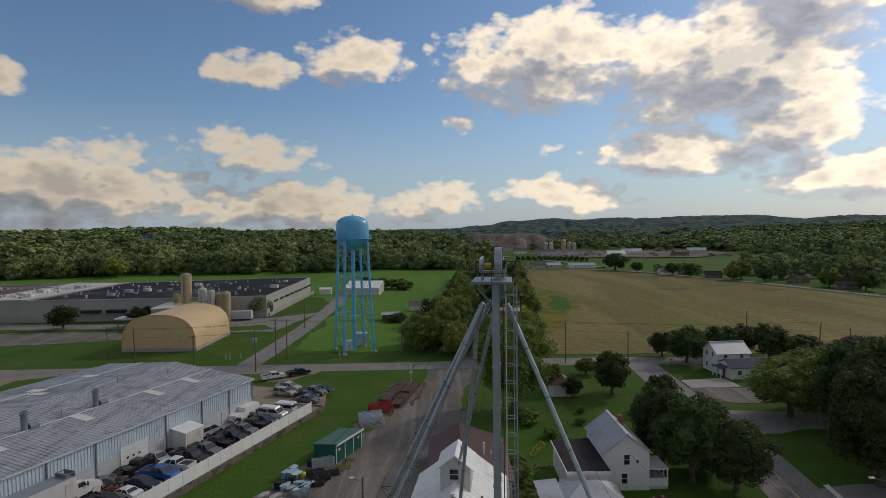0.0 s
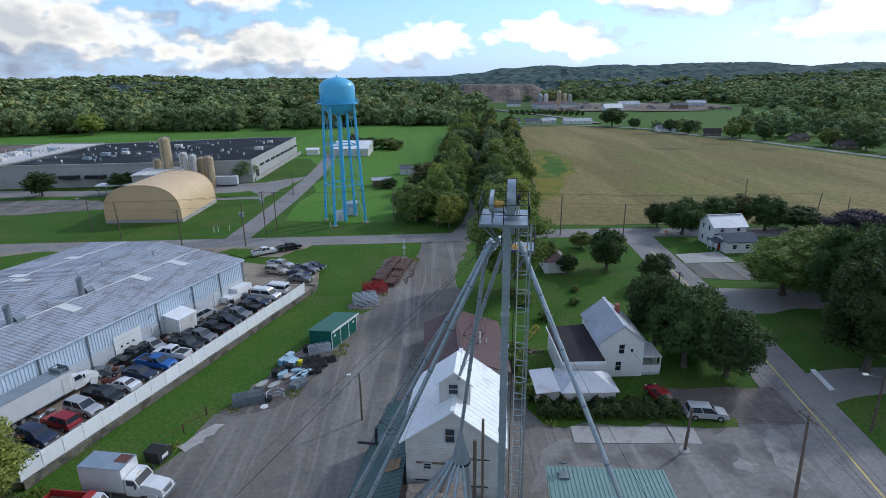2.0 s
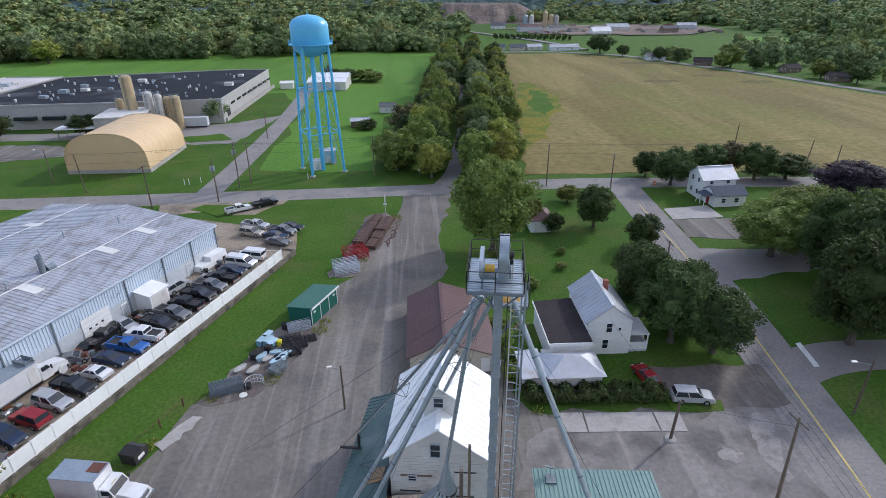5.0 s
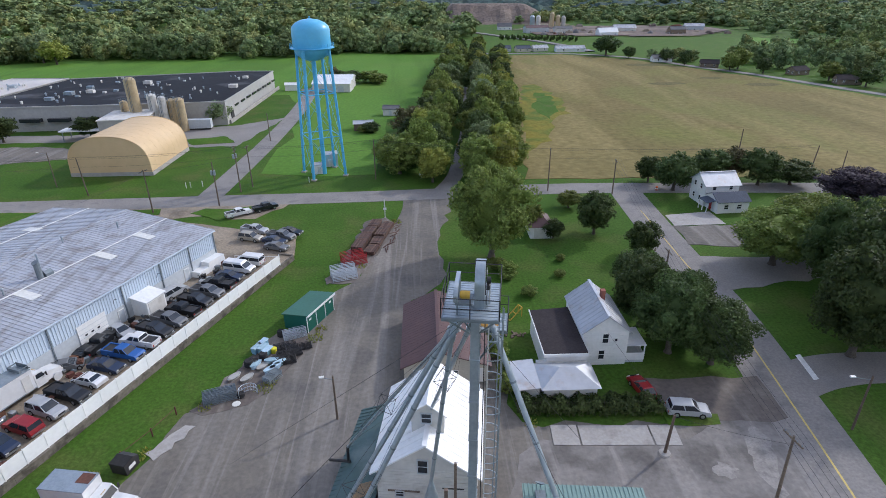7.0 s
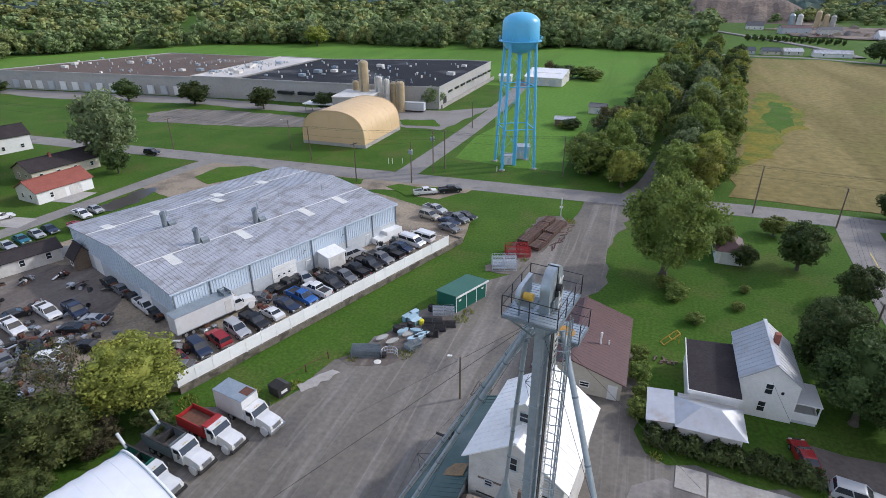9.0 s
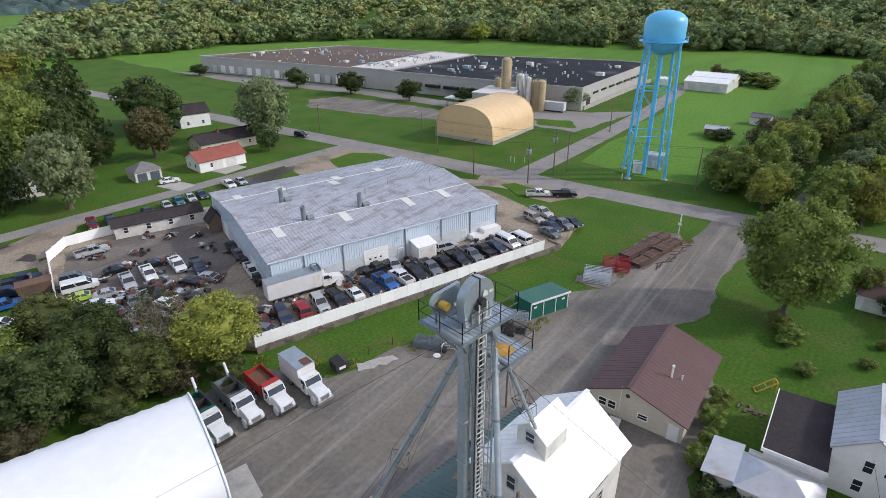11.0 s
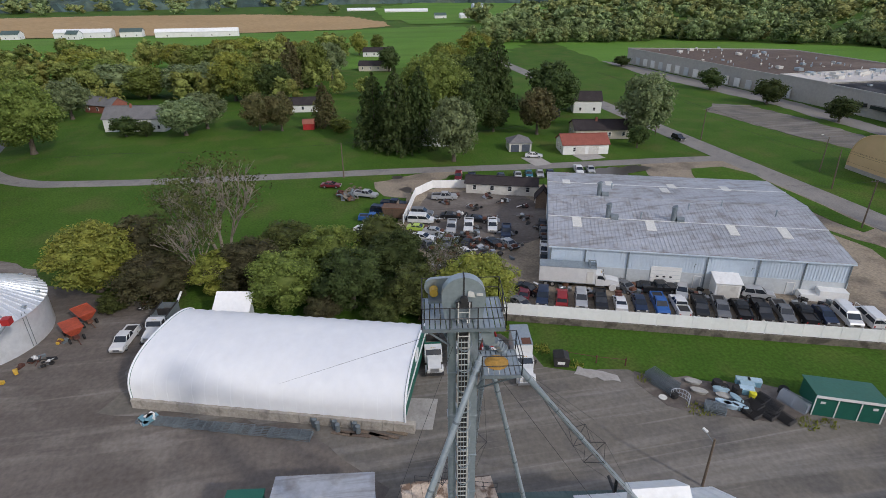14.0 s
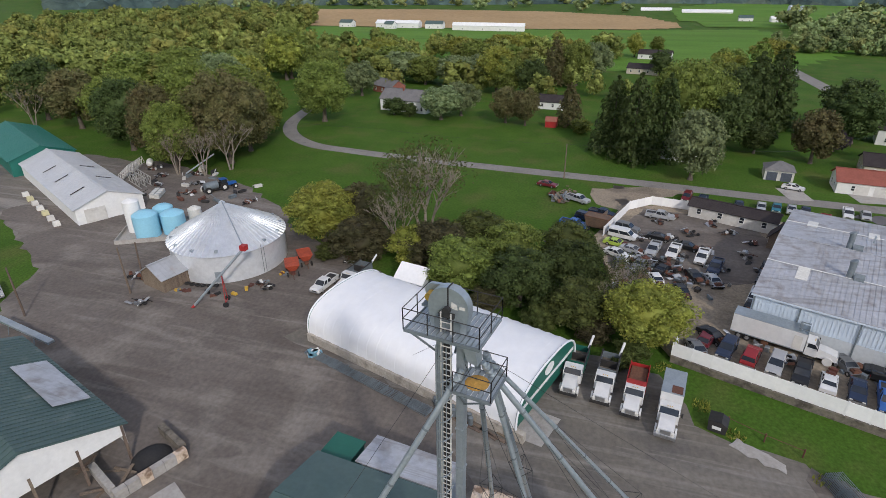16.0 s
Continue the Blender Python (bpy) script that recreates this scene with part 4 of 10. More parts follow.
def leaf_tris(rng, centres, out, size):
    """Small leaf clumps: one three-cornered spray each, facing roughly outwards."""
    n = len(centres)
    d = out + rng.normal(0, 0.85, (n, 3)) + np.array([0, 0, 0.25])
    d /= np.linalg.norm(d, axis=1)[:, None]
    h = rng.normal(0, 1, (n, 3))
    u = np.cross(d, h)
    u /= np.linalg.norm(u, axis=1)[:, None] + 1e-9
    w = np.cross(d, u)
    s = (size * rng.uniform(0.6, 1.4, n))[:, None]
    v = np.stack([centres - u * s, centres + u * s * 0.55 + w * s * 0.8, centres + u * s * 0.7 - w * s * 0.75], 1).reshape(-1, 3)
    return v, np.arange(3 * n).reshape(n, 3)


ICO = bmesh.new()
bmesh.ops.create_icosphere(ICO, subdivisions=2, radius=1)
ICO_V = np.array([v.co[:] for v in ICO.verts])
ICO_F = np.array([[v.index for v in f.verts] for f in ICO.faces])
ICO.free()
ICO1 = bmesh.new()
bmesh.ops.create_icosphere(ICO1, subdivisions=1, radius=1)
ICO1_V = np.array([v.co[:] for v in ICO1.verts])
ICO1_F = np.array([[v.index for v in f.verts] for f in ICO1.faces])
ICO1.free()


def lobes_for(style, rng, h, r, n=38):
    """Rounded masses of the crown: (x, y, z, radius, flattening)."""
    out = []
    low = {"round": 0.15, "oval": 0.13, "bush": 0.04, "thin": 0.45}[style]
    z0, z1 = h * low, h
    zc, zr = (z0 + z1) / 2, (z1 - z0) / 2
    big = (22 / n) ** 0.33
    for k in range(n):
        a = k * 2.399 + rng.uniform(-0.5, 0.5)
        t = -0.9 + 1.8 * (k + 0.5) / n + rng.uniform(-0.08, 0.08)
        t = min(max(t, -0.92), 0.92)
        belly = math.sqrt(1 - abs(t) ** (2.4 if style != "bush" else 3.0)) * (0.86 if t > 0.35 else 1.0)
        q = belly * rng.uniform(0.50, 0.82)
        s = r * rng.uniform(0.24, 0.40) * big * (0.8 if t > 0.5 else 1)
        out.append((math.cos(a) * r * q, math.sin(a) * r * q, zc + zr * t * 0.86 - (0.25 * s if t > 0.6 else 0), s, 0.85))
    return out


def conifer_points(rng, leaves, h, r):
    """Points along drooping whorled branches."""
    c, d = [], []
    levels = 17
    for k in range(levels):
        f = k / (levels - 1)
        z = h * (0.10 + 0.87 * f)
        rr = r * (1 - f) ** 0.55 * rng.uniform(0.86, 1.08) + 0.3
        m = 9 if f < 0.6 else 6
        for j in range(m):
            a = 6.283 * (j + rng.uniform(-0.3, 0.3)) / m + k
            n = max(4, int(leaves * (1 - 0.75 * f) / (levels * m * 0.6)))
            t = rng.uniform(0.12, 1.0, n) ** 0.7
            length = rr * rng.uniform(0.75, 1.1)
            side = rng.normal(0, 0.11, n) * length * (1.15 - 0.5 * t)
            x = math.cos(a) * t * length - math.sin(a) * side
            y = math.sin(a) * t * length + math.cos(a) * side
            c.append(np.stack([x, y, z - 0.22 * length * t ** 2 + rng.normal(0, 0.10, n) * length * 0.5 + 0.1], 1))
            d.append(np.tile([math.cos(a) * 0.5, math.sin(a) * 0.5, 0.8], (n, 1)))
    return np.concatenate(c), np.concatenate(d)


def crown_arrays(style, seed, leaves, size, h=12.0, r=5.0, core=0.70, n=38):
    rng = np.random.default_rng(seed)
    lobes = []
    if style == "conifer":
        c, d = conifer_points(rng, leaves, h, r)
        v, f = leaf_tris(rng, c, d, size)
        return v, f, lobes
    lobes = lobes_for(style, rng, h, r, n)
    w = np.array([q[3] ** 2 for q in lobes])
    pick = rng.choice(len(lobes), leaves, p=w / w.sum())
    L = np.array(lobes)[pick]
    d = rng.normal(0, 1, (leaves, 3))
    d /= np.linalg.norm(d, axis=1)[:, None]
    rad = L[:, 3] * rng.uniform(0.70, 1.22, leaves)
    c = L[:, :3] + d * np.stack([rad, rad, rad * L[:, 4]], 1)
    v, f = leaf_tris(rng, c, d, size)
    if not core:
        return v, f, lobes
    vs, fs, off = [v], [f], len(v)
    for x, y, z, s, k in lobes:
        q = ICO1_V * (1 + 0.2 * rng.normal(0, 1, (len(ICO1_V), 1)))
        vs.append(q * np.array([s * core, s * core, s * core * k]) + np.array([x, y, z]))
        fs.append(ICO1_F + off)
        off += len(q)
    if n < 12:
        return np.concatenate(vs), np.concatenate(fs), lobes
    zs = [q[2] for q in lobes]
    mid, half = (max(zs) + min(zs)) / 2, (max(zs) - min(zs)) / 2
    q = ICO_V * (1 + 0.08 * rng.normal(0, 1, (len(ICO_V), 1))) * np.array([r * 0.55, r * 0.55, half * 0.85]) + np.array([0, 0, mid])
    vs.append(q)
    fs.append(ICO_F + off)
    return np.concatenate(vs), np.concatenate(fs), lobes


def trunk_shape(style, lobes, h, seed):
    rnd = random.Random(seed)
    s = Shape()
    if style == "conifer":
        return s.tube((0, 0, 0), (0, 0, h * 0.95), 0.3, 0.04, 8)
    top = Vector((rnd.uniform(-0.3, 0.3), rnd.uniform(-0.3, 0.3), h * 0.42))
    s.tube((0, 0, 0), (0, 0, 0.5), 0.52, 0.36, 9).tube((0, 0, 0.5), top, 0.36, 0.26, 9)
    for k, (x, y, z, q, _) in enumerate(lobes):
        if k % 4 == 0:
            a = top.lerp(Vector((0, 0, h * 0.25)), rnd.random() * 0.5)
            mid = a.lerp(Vector((x, y, z)), 0.5) + Vector((0, 0, 0.4))
            s.tube(a, mid, 0.15, 0.10, 6).tube(mid, (x, y, z + q * 0.3), 0.10, 0.03, 5)
    return s


def bare_tree(seed, h=12.0, r=5.0):
    """Grey limbs that fork into fine twigs."""
    rnd = random.Random(seed)
    s = Shape()

    def grow(p, d, length, rad, depth):
        q = p + d * length
        s.tube(p, q, rad, rad * 0.62, 6 if depth > 2 else 4, caps=False)
        if depth == 0:
            return
        for _ in range(3 if depth > 1 else 4):
            e = (d + Vector((rnd.uniform(-1, 1), rnd.uniform(-1, 1), rnd.uniform(-0.25, 0.8))) * 0.62).normalized()
            grow(q, e, length * rnd.uniform(0.62, 0.85), rad * 0.6, depth - 1)

    for k in range(3):
        a = 2.1 * k
        grow(Vector((math.cos(a) * 0.3, math.sin(a) * 0.3, 0)), Vector((math.cos(a) * 0.22, math.sin(a) * 0.22, 1)).normalized(), h * 0.27, 0.20, 4)
    return s


TREES = {}


def tree_kind(key):
    """One crown and trunk for each kind of tree, shared by all its copies."""
    if key in TREES:
        return TREES[key]
    style, leaf, seed, level = key
    leaves, size = {"round": (12000, 0.170), "oval": (12000, 0.170), "conifer": (12000, 0.20), "bush": (10000, 0.170), "thin": (1700, 0.15)}[style]
    leaves, size = (leaves, size) if level == 0 else (int(leaves * 0.36), size * 1.6) if level == 1 else (int(leaves * 0.15), size * 2.4)
    v, f, lobes = crown_arrays(style, seed, leaves, size, core=0 if style == "thin" else 0.62, n=(44, 34, 20)[level])
    crown = raw_mesh("crown", v, f, leaf)
    trunk = bare_tree(seed).mesh("trunk", PALEBARK) if style == "thin" else trunk_shape(style, lobes, 12.0, seed).mesh("trunk", BARK)
    TREES[key] = (crown, trunk)
    return TREES[key]


TREE_RND = random.Random(11)
NAME_OF = {"round": "tree", "oval": "tree", "conifer": "conifer", "bush": "bush", "thin": "bare_tree"}


def plant(style, leaf, x, y, h, r, label, group="", z=0.0):
    span = r * 985 / max(20.0, math.hypot(x - 8, y - 28))
    crown, trunk = tree_kind((style, leaf, TREE_RND.randint(1, 3), 0 if span > 52 else 1 if span > 27 else 2))
    ob = thing(NAME_OF[style], pose(x, y, z, 0, 0, TREE_RND.uniform(0, 360)) @ Matrix.Diagonal((r / 5.0, r / 5.0, h / 12.0, 1)), label, "bush" if style == "bush" else "tree", group)
    part("trunk", trunk, BARK, ob)
    part("crown", crown, leaf, ob)
    return ob


DG, MG, YG, RB, GG = "dense dark green leafy tree", "green broadleaf tree in late summer leaf", "yellow-green leafy tree in early autumn", "reddish brown leafy tree in autumn", "soft grey-green leafy tree"
# round the white house and the east road
for q in ((13.1, 106.2, 18.6, 7.6, "oval", LEAF_MID, "tall spreading tree beside the gravel yard"), (33.3, 130.5, 4.0, 3.0, "round", LEAF_MID, MG), (34.8, 115.6, 9.4, 4.1, "oval", LEAF_DARK, DG), (41.0, 106.0, 6.9, 3.4, "oval", LEAF_DARK, DG), (34.4, 90.2, 8.6, 4.5, "round", LEAF_DARK, DG), (32.2, 82.4, 11.6, 4.9, "round", LEAF_DARK, "dense dark tree beside the white house"), (33.6, 75.6, 12.4, 5.6, "round", LEAF_DARK, "dense dark tree beside the white house"), (38.2, 72.9, 10.0, 5.0, "round", LEAF_DARK, "dense dark tree beside the road"), (37.0, 79.6, 10.6, 4.6, "oval", LEAF_DARK, DG), (22.6, 117, 6.4, 2.4, "round", LEAF_MID, MG), (26.2, 114.0, 4.2, 2.2, "round", LEAF_DARK, DG)):
    plant(q[4], q[5], *q[:4], q[6])
for x, y, h, r in ((17.5, 91.8, 1.8, 1.4), (14.6, 97.4, 1.6, 1.3), (15.2, 99.2, 2.6, 1.9), (25.4, 104, 1.4, 0.9), (10.4, 75.5, 3.0, 1.6), (10.2, 79.4, 2.6, 1.4), (10.6, 68.5, 2.8, 1.5), (13.5, 101.5, 2.2, 1.8), (10.9, 72.0, 2.4, 1.3), (24.0, 98.0, 1.3, 1.1)):
    plant("bush", LEAF_MID, x, y, h, r, "low green garden bush on the lawn", "garden bushes")
for q in ((62.5, 100.5, 11.2, 7.8, "round", LEAF_MID, "huge spreading green leafy tree clump"), (70.0, 102.5, 12.6, 8.4, "round", LEAF_MID, "huge spreading green leafy tree clump"), (78, 101, 11, 8, "round", LEAF_MID, "spreading green leafy tree clump"), (57.6, 73.6, 17.0, 6.8, "oval", LEAF_DARK, "tall dark tree beside the road"), (64.5, 80, 19.5, 8.5, "oval", LEAF_DARK, "tall dark spreading leafy tree"), (72, 73, 19, 8, "oval", LEAF_DARK, "tall dark spreading leafy tree"), (66, 90, 17, 6.5, "oval", LEAF_DARK, "tall dark spreading leafy tree"), (96, 127, 9.2, 8.0, "round", LEAF_PURPLE, "dark purple-leaved round tree"), (57.7, 147.3, 7.0, 3.6, "round", LEAF_DARK, DG), (61.2, 140.4, 9.6, 5.4, "round", LEAF_DARK, DG), (73, 147.4, 8.6, 5.2, "round", LEAF_DARK, DG), (80, 149, 8.4, 4, "round", LEAF_RED, RB), (83.6, 143.0, 9.6, 5.2, "round", LEAF_DARK, DG), (91.6, 142.8, 6.5, 5.8, "round", LEAF_DARK, DG), (108, 120, 9, 6, "round", LEAF_DARK, DG), (86, 108, 9.5, 6, "round", LEAF_MID, MG)):
    plant(q[4], q[5], *q[:4], q[6])
# before the plant
for x, y, h, r in ((-201, 194.6, 9.1, 5.6), (-168.4, 197.2, 10, 6.4), (-136.7, 199.7, 8.8, 5.4), (-110.3, 203.3, 7.7, 4.8), (-275.9, 190.6, 6.0, 5.0)):
    plant("round", LEAF_DARK, x, y, h, r, "round dark tree on the lorry court edge", "court trees")
plant("oval", LEAF_BLUE, -73.5, 222, 9.0, 4.4, "small grey-green tree at the factory corner")
# round the west lane and its houses
PINE, BROWNPINE = "tall dark green conifer tree", "tall brown autumn conifer tree"
for q in ((-132.0, 124.5, 21, 8.6, "oval", LEAF_BLUE, GG), (-122.5, 118.0, 6.8, 3.4, "oval", LEAF_DARK, DG), (-186, 115.2, 17.5, 9.5, "round", LEAF_DARK, DG), (-169, 111.4, 16.5, 8.0, "round", LEAF_DARK, DG), (-143.5, 94.6, 15.5, 6.4, "oval", LEAF_RED, "dense brownish green leafy tree"), (-158, 104, 6.5, 3.6, "round", LEAF_PURPLE, "small dark purple-leaved tree"), (-183, 92.0, 26.5, 8.6, "conifer", LEAF_DARK, PINE), (-196, 88, 27, 8.0, "conifer", LEAF_MID, PINE), (-174, 84, 25, 8.0, "conifer", LEAF_DARK, PINE), (-120.5, 62.8, 18.4, 6.9, "oval", LEAF_BLUE, "grey-green ash tree beside the lane"), (-140, 43, 21.5, 6.6, "conifer", LEAF_DARK, PINE), (-132.5, 48.6, 23.5, 6.8, "conifer", LEAF_DARK, PINE), (-137, 56, 23, 6.4, "conifer", LEAF_DARK, PINE), (-149, 61.5, 26.5, 10.4, "oval", LEAF_MID, MG), (-160, 68, 24, 9.4, "oval", LEAF_MID, MG), (-168, 76, 22, 8.5, "oval", LEAF_DARK, DG), (-146, 72, 18, 7, "oval", LEAF_DARK, DG), (-186, 76, 22, 9.5, "oval", LEAF_MID, MG), (-207, 80, 22, 10, "oval", LEAF_YELLOW, YG), (-150, 82, 9.0, 5.0, "round", LEAF_DARK, DG)):
    plant(q[4], q[5], *q[:4], q[6])
for q in ((-166.1, -16.0, 12.4, 8.0, "round", LEAF_BLUE, GG), (-174.1, -10.8, 12.8, 7.2, "round", LEAF_BLUE, GG), (-168.9, -34.8, 6.6, 4.8, "round", LEAF_DARK, DG), (-167.6, -28.4, 5.0, 3.0, "round", LEAF_DARK, DG), (-167.8, 6.9, 13.0, 5.8, "round", LEAF_RED, RB), (-165.6, 14.1, 13.0, 4.9, "round", LEAF_RED, RB), (-168.7, 28.3, 14.5, 5.2, "conifer", LEAF_RED, BROWNPINE), (-160, 33, 5.0, 3.6, "bush", LEAF_MID, "wide green garden bush"), (-219, -2.2, 16.9, 8.6, "round", LEAF_MID, MG), (-218, 8.2, 16, 8.0, "oval", LEAF_DARK, DG), (-247, 14, 21.5, 7.5, "conifer", LEAF_RED, BROWNPINE), (-250, 24, 21, 7.5, "oval", LEAF_MID, MG), (-264.7, 31.5, 19.0, 8.0, "oval", LEAF_BLUE, GG), (-235, -29.6, 14.4, 11.0, "round", LEAF_BLUE, GG), (-250, -20, 13.5, 9.5, "round", LEAF_BLUE, GG), (-234.6, -45, 14.0, 9.2, "round", LEAF_MID, MG), (-239, -58, 15, 11.5, "round", LEAF_BLUE, GG), (-262, -72, 15, 11, "round", LEAF_MID, MG), (-335, -28, 15.5, 12, "round", LEAF_YELLOW, YG), (-345, -17, 15.5, 9.5, "oval", LEAF_YELLOW, YG), (-300, -38, 15, 10, "round", LEAF_MID, MG), (-318, -50, 15, 11, "round", LEAF_YELLOW, YG), (-290, -14, 14, 9, "round", LEAF_MID, MG), (-363, 50, 14.4, 5.6, "oval", LEAF_YELLOW, YG), (-384, 64, 11.5, 5.2, "oval", LEAF_MID, MG), (-288, 62, 13, 6, "oval", LEAF_DARK, DG)):
    plant(q[4], q[5], *q[:4], q[6])
for q in ((-153, -55, 22, 10.5, "oval", LEAF_MID, MG), (-228.5, -116, 24, 11, "oval", LEAF_YELLOW, YG), (-244, -102, 15, 8.4, "round", LEAF_MID, MG), (-200, -62, 15, 8, "round", LEAF_BLUE, GG), (-212, -84, 17, 9, "round", LEAF_MID, MG), (-281, -85, 15.5, 12, "round", LEAF_YELLOW, YG), (-330, 120, 16, 12, "round", LEAF_YELLOW, YG), (-300, 95, 14, 9, "round", LEAF_MID, MG), (-310, -100, 14, 9, "round", LEAF_YELLOW, YG)):
    plant(q[4], q[5], *q[:4], q[6])
# wood at the south-west
for q in ((-101, -56, 26, 9.5, "oval", LEAF_RED, "brownish tree with pale bare trunks"), (-108, -72, 27, 10.5, "oval", LEAF_MID, MG), (-113, -58, 20, 8.5, "oval", LEAF_RED, "brownish green leafy tree"), (-92, -66, 19, 7.5, "oval", LEAF_MID, MG), (-99, -76, 22, 8.5, "oval", LEAF_RED, "brownish green leafy tree"), (-104, -92, 22, 9, "oval", LEAF_DARK, DG), (-116, -108, 21, 9, "oval", LEAF_MID, MG), (-121, -130, 21, 9.5, "oval", LEAF_RED, "brownish green leafy tree"), (-126, -62, 21, 8.5, "oval", LEAF_MID, MG), (-134.5, -78, 22, 12, "oval", LEAF_MID, MG), (-148, -92, 24, 11, "oval", LEAF_BLUE, GG), (-128, -153, 23, 10, "oval", LEAF_DARK, DG), (-222, -8, 21, 9, "oval", LEAF_YELLOW, YG), (-233, -116, 26, 12, "oval", LEAF_MID, MG), (-160, -118, 24, 13, "oval", LEAF_MID, MG), (-165, -95, 21, 11, "oval", LEAF_YELLOW, YG), (-180, -110, 21, 12, "oval", LEAF_MID, MG), (-160, -140, 22, 12, "oval", LEAF_MID, MG)):
    plant(q[4], q[5], *q[:4], q[6])
for x, y, h, r in ((-96, -52.6, 16, 6.5), (-90, -56, 14, 5.5), (-88.5, -63, 13, 5), (-120, -150, 15, 6)):
    plant("thin", LEAF_RED, x, y, h, r, "half-bare pale-limbed tree at the wood edge")
# thicket behind the fabric shed
for q in ((-63, -7.5, 16, 8, "round", LEAF_YELLOW, YG), (-58, 2.5, 10.5, 6.5, "bush", LEAF_TWIG, "brownish half-bare scrub in the thicket"), (-59.5, 12, 9.0, 5.6, "bush", LEAF_YELLOW, "leafy green scrub in the thicket"), (-52.5, 22.5, 12.5, 6.6, "bush", LEAF_MID, "leafy green scrub in the thicket"), (-50, 32.5, 13.5, 6.2, "bush", LEAF_DARK, "dark green scrub in the thicket"), (-46.5, 41.5, 10.5, 5.4, "bush", LEAF_OLIVE, "brownish half-bare scrub in the thicket"), (-45, 50.5, 12.6, 6.6, "round", LEAF_YELLOW, YG), (-59, 17, 11.5, 7, "bush", LEAF_TWIG, "brownish half-bare scrub in the thicket"), (-60, 29, 12.5, 6.5, "bush", LEAF_MID, "leafy green scrub in the thicket"), (-69, -2, 14, 7, "bush", LEAF_TWIG, "brownish half-bare scrub in the thicket"), (-66, 22, 11, 6.5, "bush", LEAF_OLIVE, "leafy green scrub in the thicket"), (-56.5, 40, 12, 6, "round", LEAF_DARK, DG), (-64, 38, 12, 6, "bush", LEAF_OLIVE, "leafy green scrub in the thicket")):
    plant(q[4], q[5], q[0], q[1], q[2] * 0.76, q[3] * 0.92, q[6], "thicket")
for x, y, h, r in ((-69, 11, 20, 9.5), (-77, 3, 15, 6), (-53.5, 47.5, 9, 4), (-48, 46, 8, 4), (-62, 8, 14, 6)):
    plant("thin", LEAF_OLIVE, x, y, h, r, "half-bare grey-limbed tree in scrub", "thicket")
for x, y, h, r in ((-47.5, 28, 4, 3), (-44.5, 36.5, 4, 3), (-43.5, 44, 3.8, 2.6), (-40.8, 49, 3.5, 2.4), (-56, -3, 3.2, 2.6), (-38.6, 47.6, 2.2, 1.6)):
    plant("bush", LEAF_TWIG if int(x) % 2 else LEAF_OLIVE, x, y, h, r, "low scrub at the thicket edge", "thicket")
# along the lane
LANE = random.Random(4)
for k in range(46):
    y = 152 + k * 6.3
    for side in (-1, 1):
        cx = 9 + (y - 150) * 0.088
        x = cx + side * LANE.uniform(4.5, 11 if side < 0 else 9)
        h = LANE.uniform(9, 15)
        leaf = LANE.choice((LEAF_MID, LEAF_MID, LEAF_DARK, LEAF_YELLOW, LEAF_BLUE))
        plant("round" if LANE.random() < 0.6 else "oval", leaf, x, y + LANE.uniform(-2, 2), h, LANE.uniform(4.2, 6.2), "leafy hedgerow tree along the lane", "lane hedgerow trees")
for k in range(44):
    y = 168 + k * 6.0
    edge = 31 + (y - 170) * 0.117
    h = LANE.uniform(6, 12)
    plant("round" if LANE.random() < 0.7 else "oval", LANE.choice((LEAF_MID, LEAF_MID, LEAF_YELLOW, LEAF_DARK)), edge - LANE.uniform(3.5, 9.5), y + LANE.uniform(-2, 2), h, LANE.uniform(3.6, 5.4), "leafy hedgerow tree along the field", "lane hedgerow trees")
for q in ((-5.5, 158, 12, 6.4, LEAF_MID), (-2, 168, 9, 5, LEAF_YELLOW), (-8.8, 166, 8, 4.5, LEAF_MID), (0, 183, 11, 6.5, LEAF_DARK), (-3, 198, 11, 7, LEAF_RED), (4, 212, 12, 7, LEAF_DARK), (14.5, 142.5 + 6, 12.8, 5.4, LEAF_MID), (20.5, 151.5, 13, 5.2, LEAF_YELLOW), (24.5, 159, 11, 4.6, LEAF_MID), (-17.0, 206, 3.6, 3.4, LEAF_DARK), (-19.5, 205.5, 2.6, 2.4, LEAF_MID), (-44, 312, 9.5, 3.2, LEAF_RED), (-21, 312, 5.6, 5, LEAF_MID), (-38, 313, 7.4, 9, LEAF_DARK), (-26, 318, 6.4, 7, LEAF_MID)):
    plant("bush", q[4], *q[:4], "broad leafy hedgerow clump", "lane hedgerow trees")
for q in ((-176.7, 449, 13, 7.5, LEAF_YELLOW), (-244, 414.8, 16, 10, LEAF_YELLOW), (-258, 424, 19.5, 10, LEAF_BLUE), (-262, 276, 6, 3, LEAF_MID)):
    plant("round", q[4], *q[:4], "lone tree in the green field")


def frustum_heap(L, W, H, seed):
    """A rounded, uneven heap."""
    rnd = random.Random(seed)
    v = [(x * L / 2 * k, y * W / 2 * k, z * H * rnd.uniform(0.85, 1.1)) for k, z in ((1.0, 0), (0.72, 0.62), (0.34, 1.0)) for x, y in [(math.cos(i * math.pi / 6), math.sin(i * math.pi / 6)) for i in range(12)]]
    f = [(12 * r + i, 12 * r + (i + 1) % 12, 12 * r + 12 + (i + 1) % 12, 12 * r + 12 + i) for r in range(2) for i in range(12)] + [tuple(range(24, 36))]
    return Shape().add(v, f)


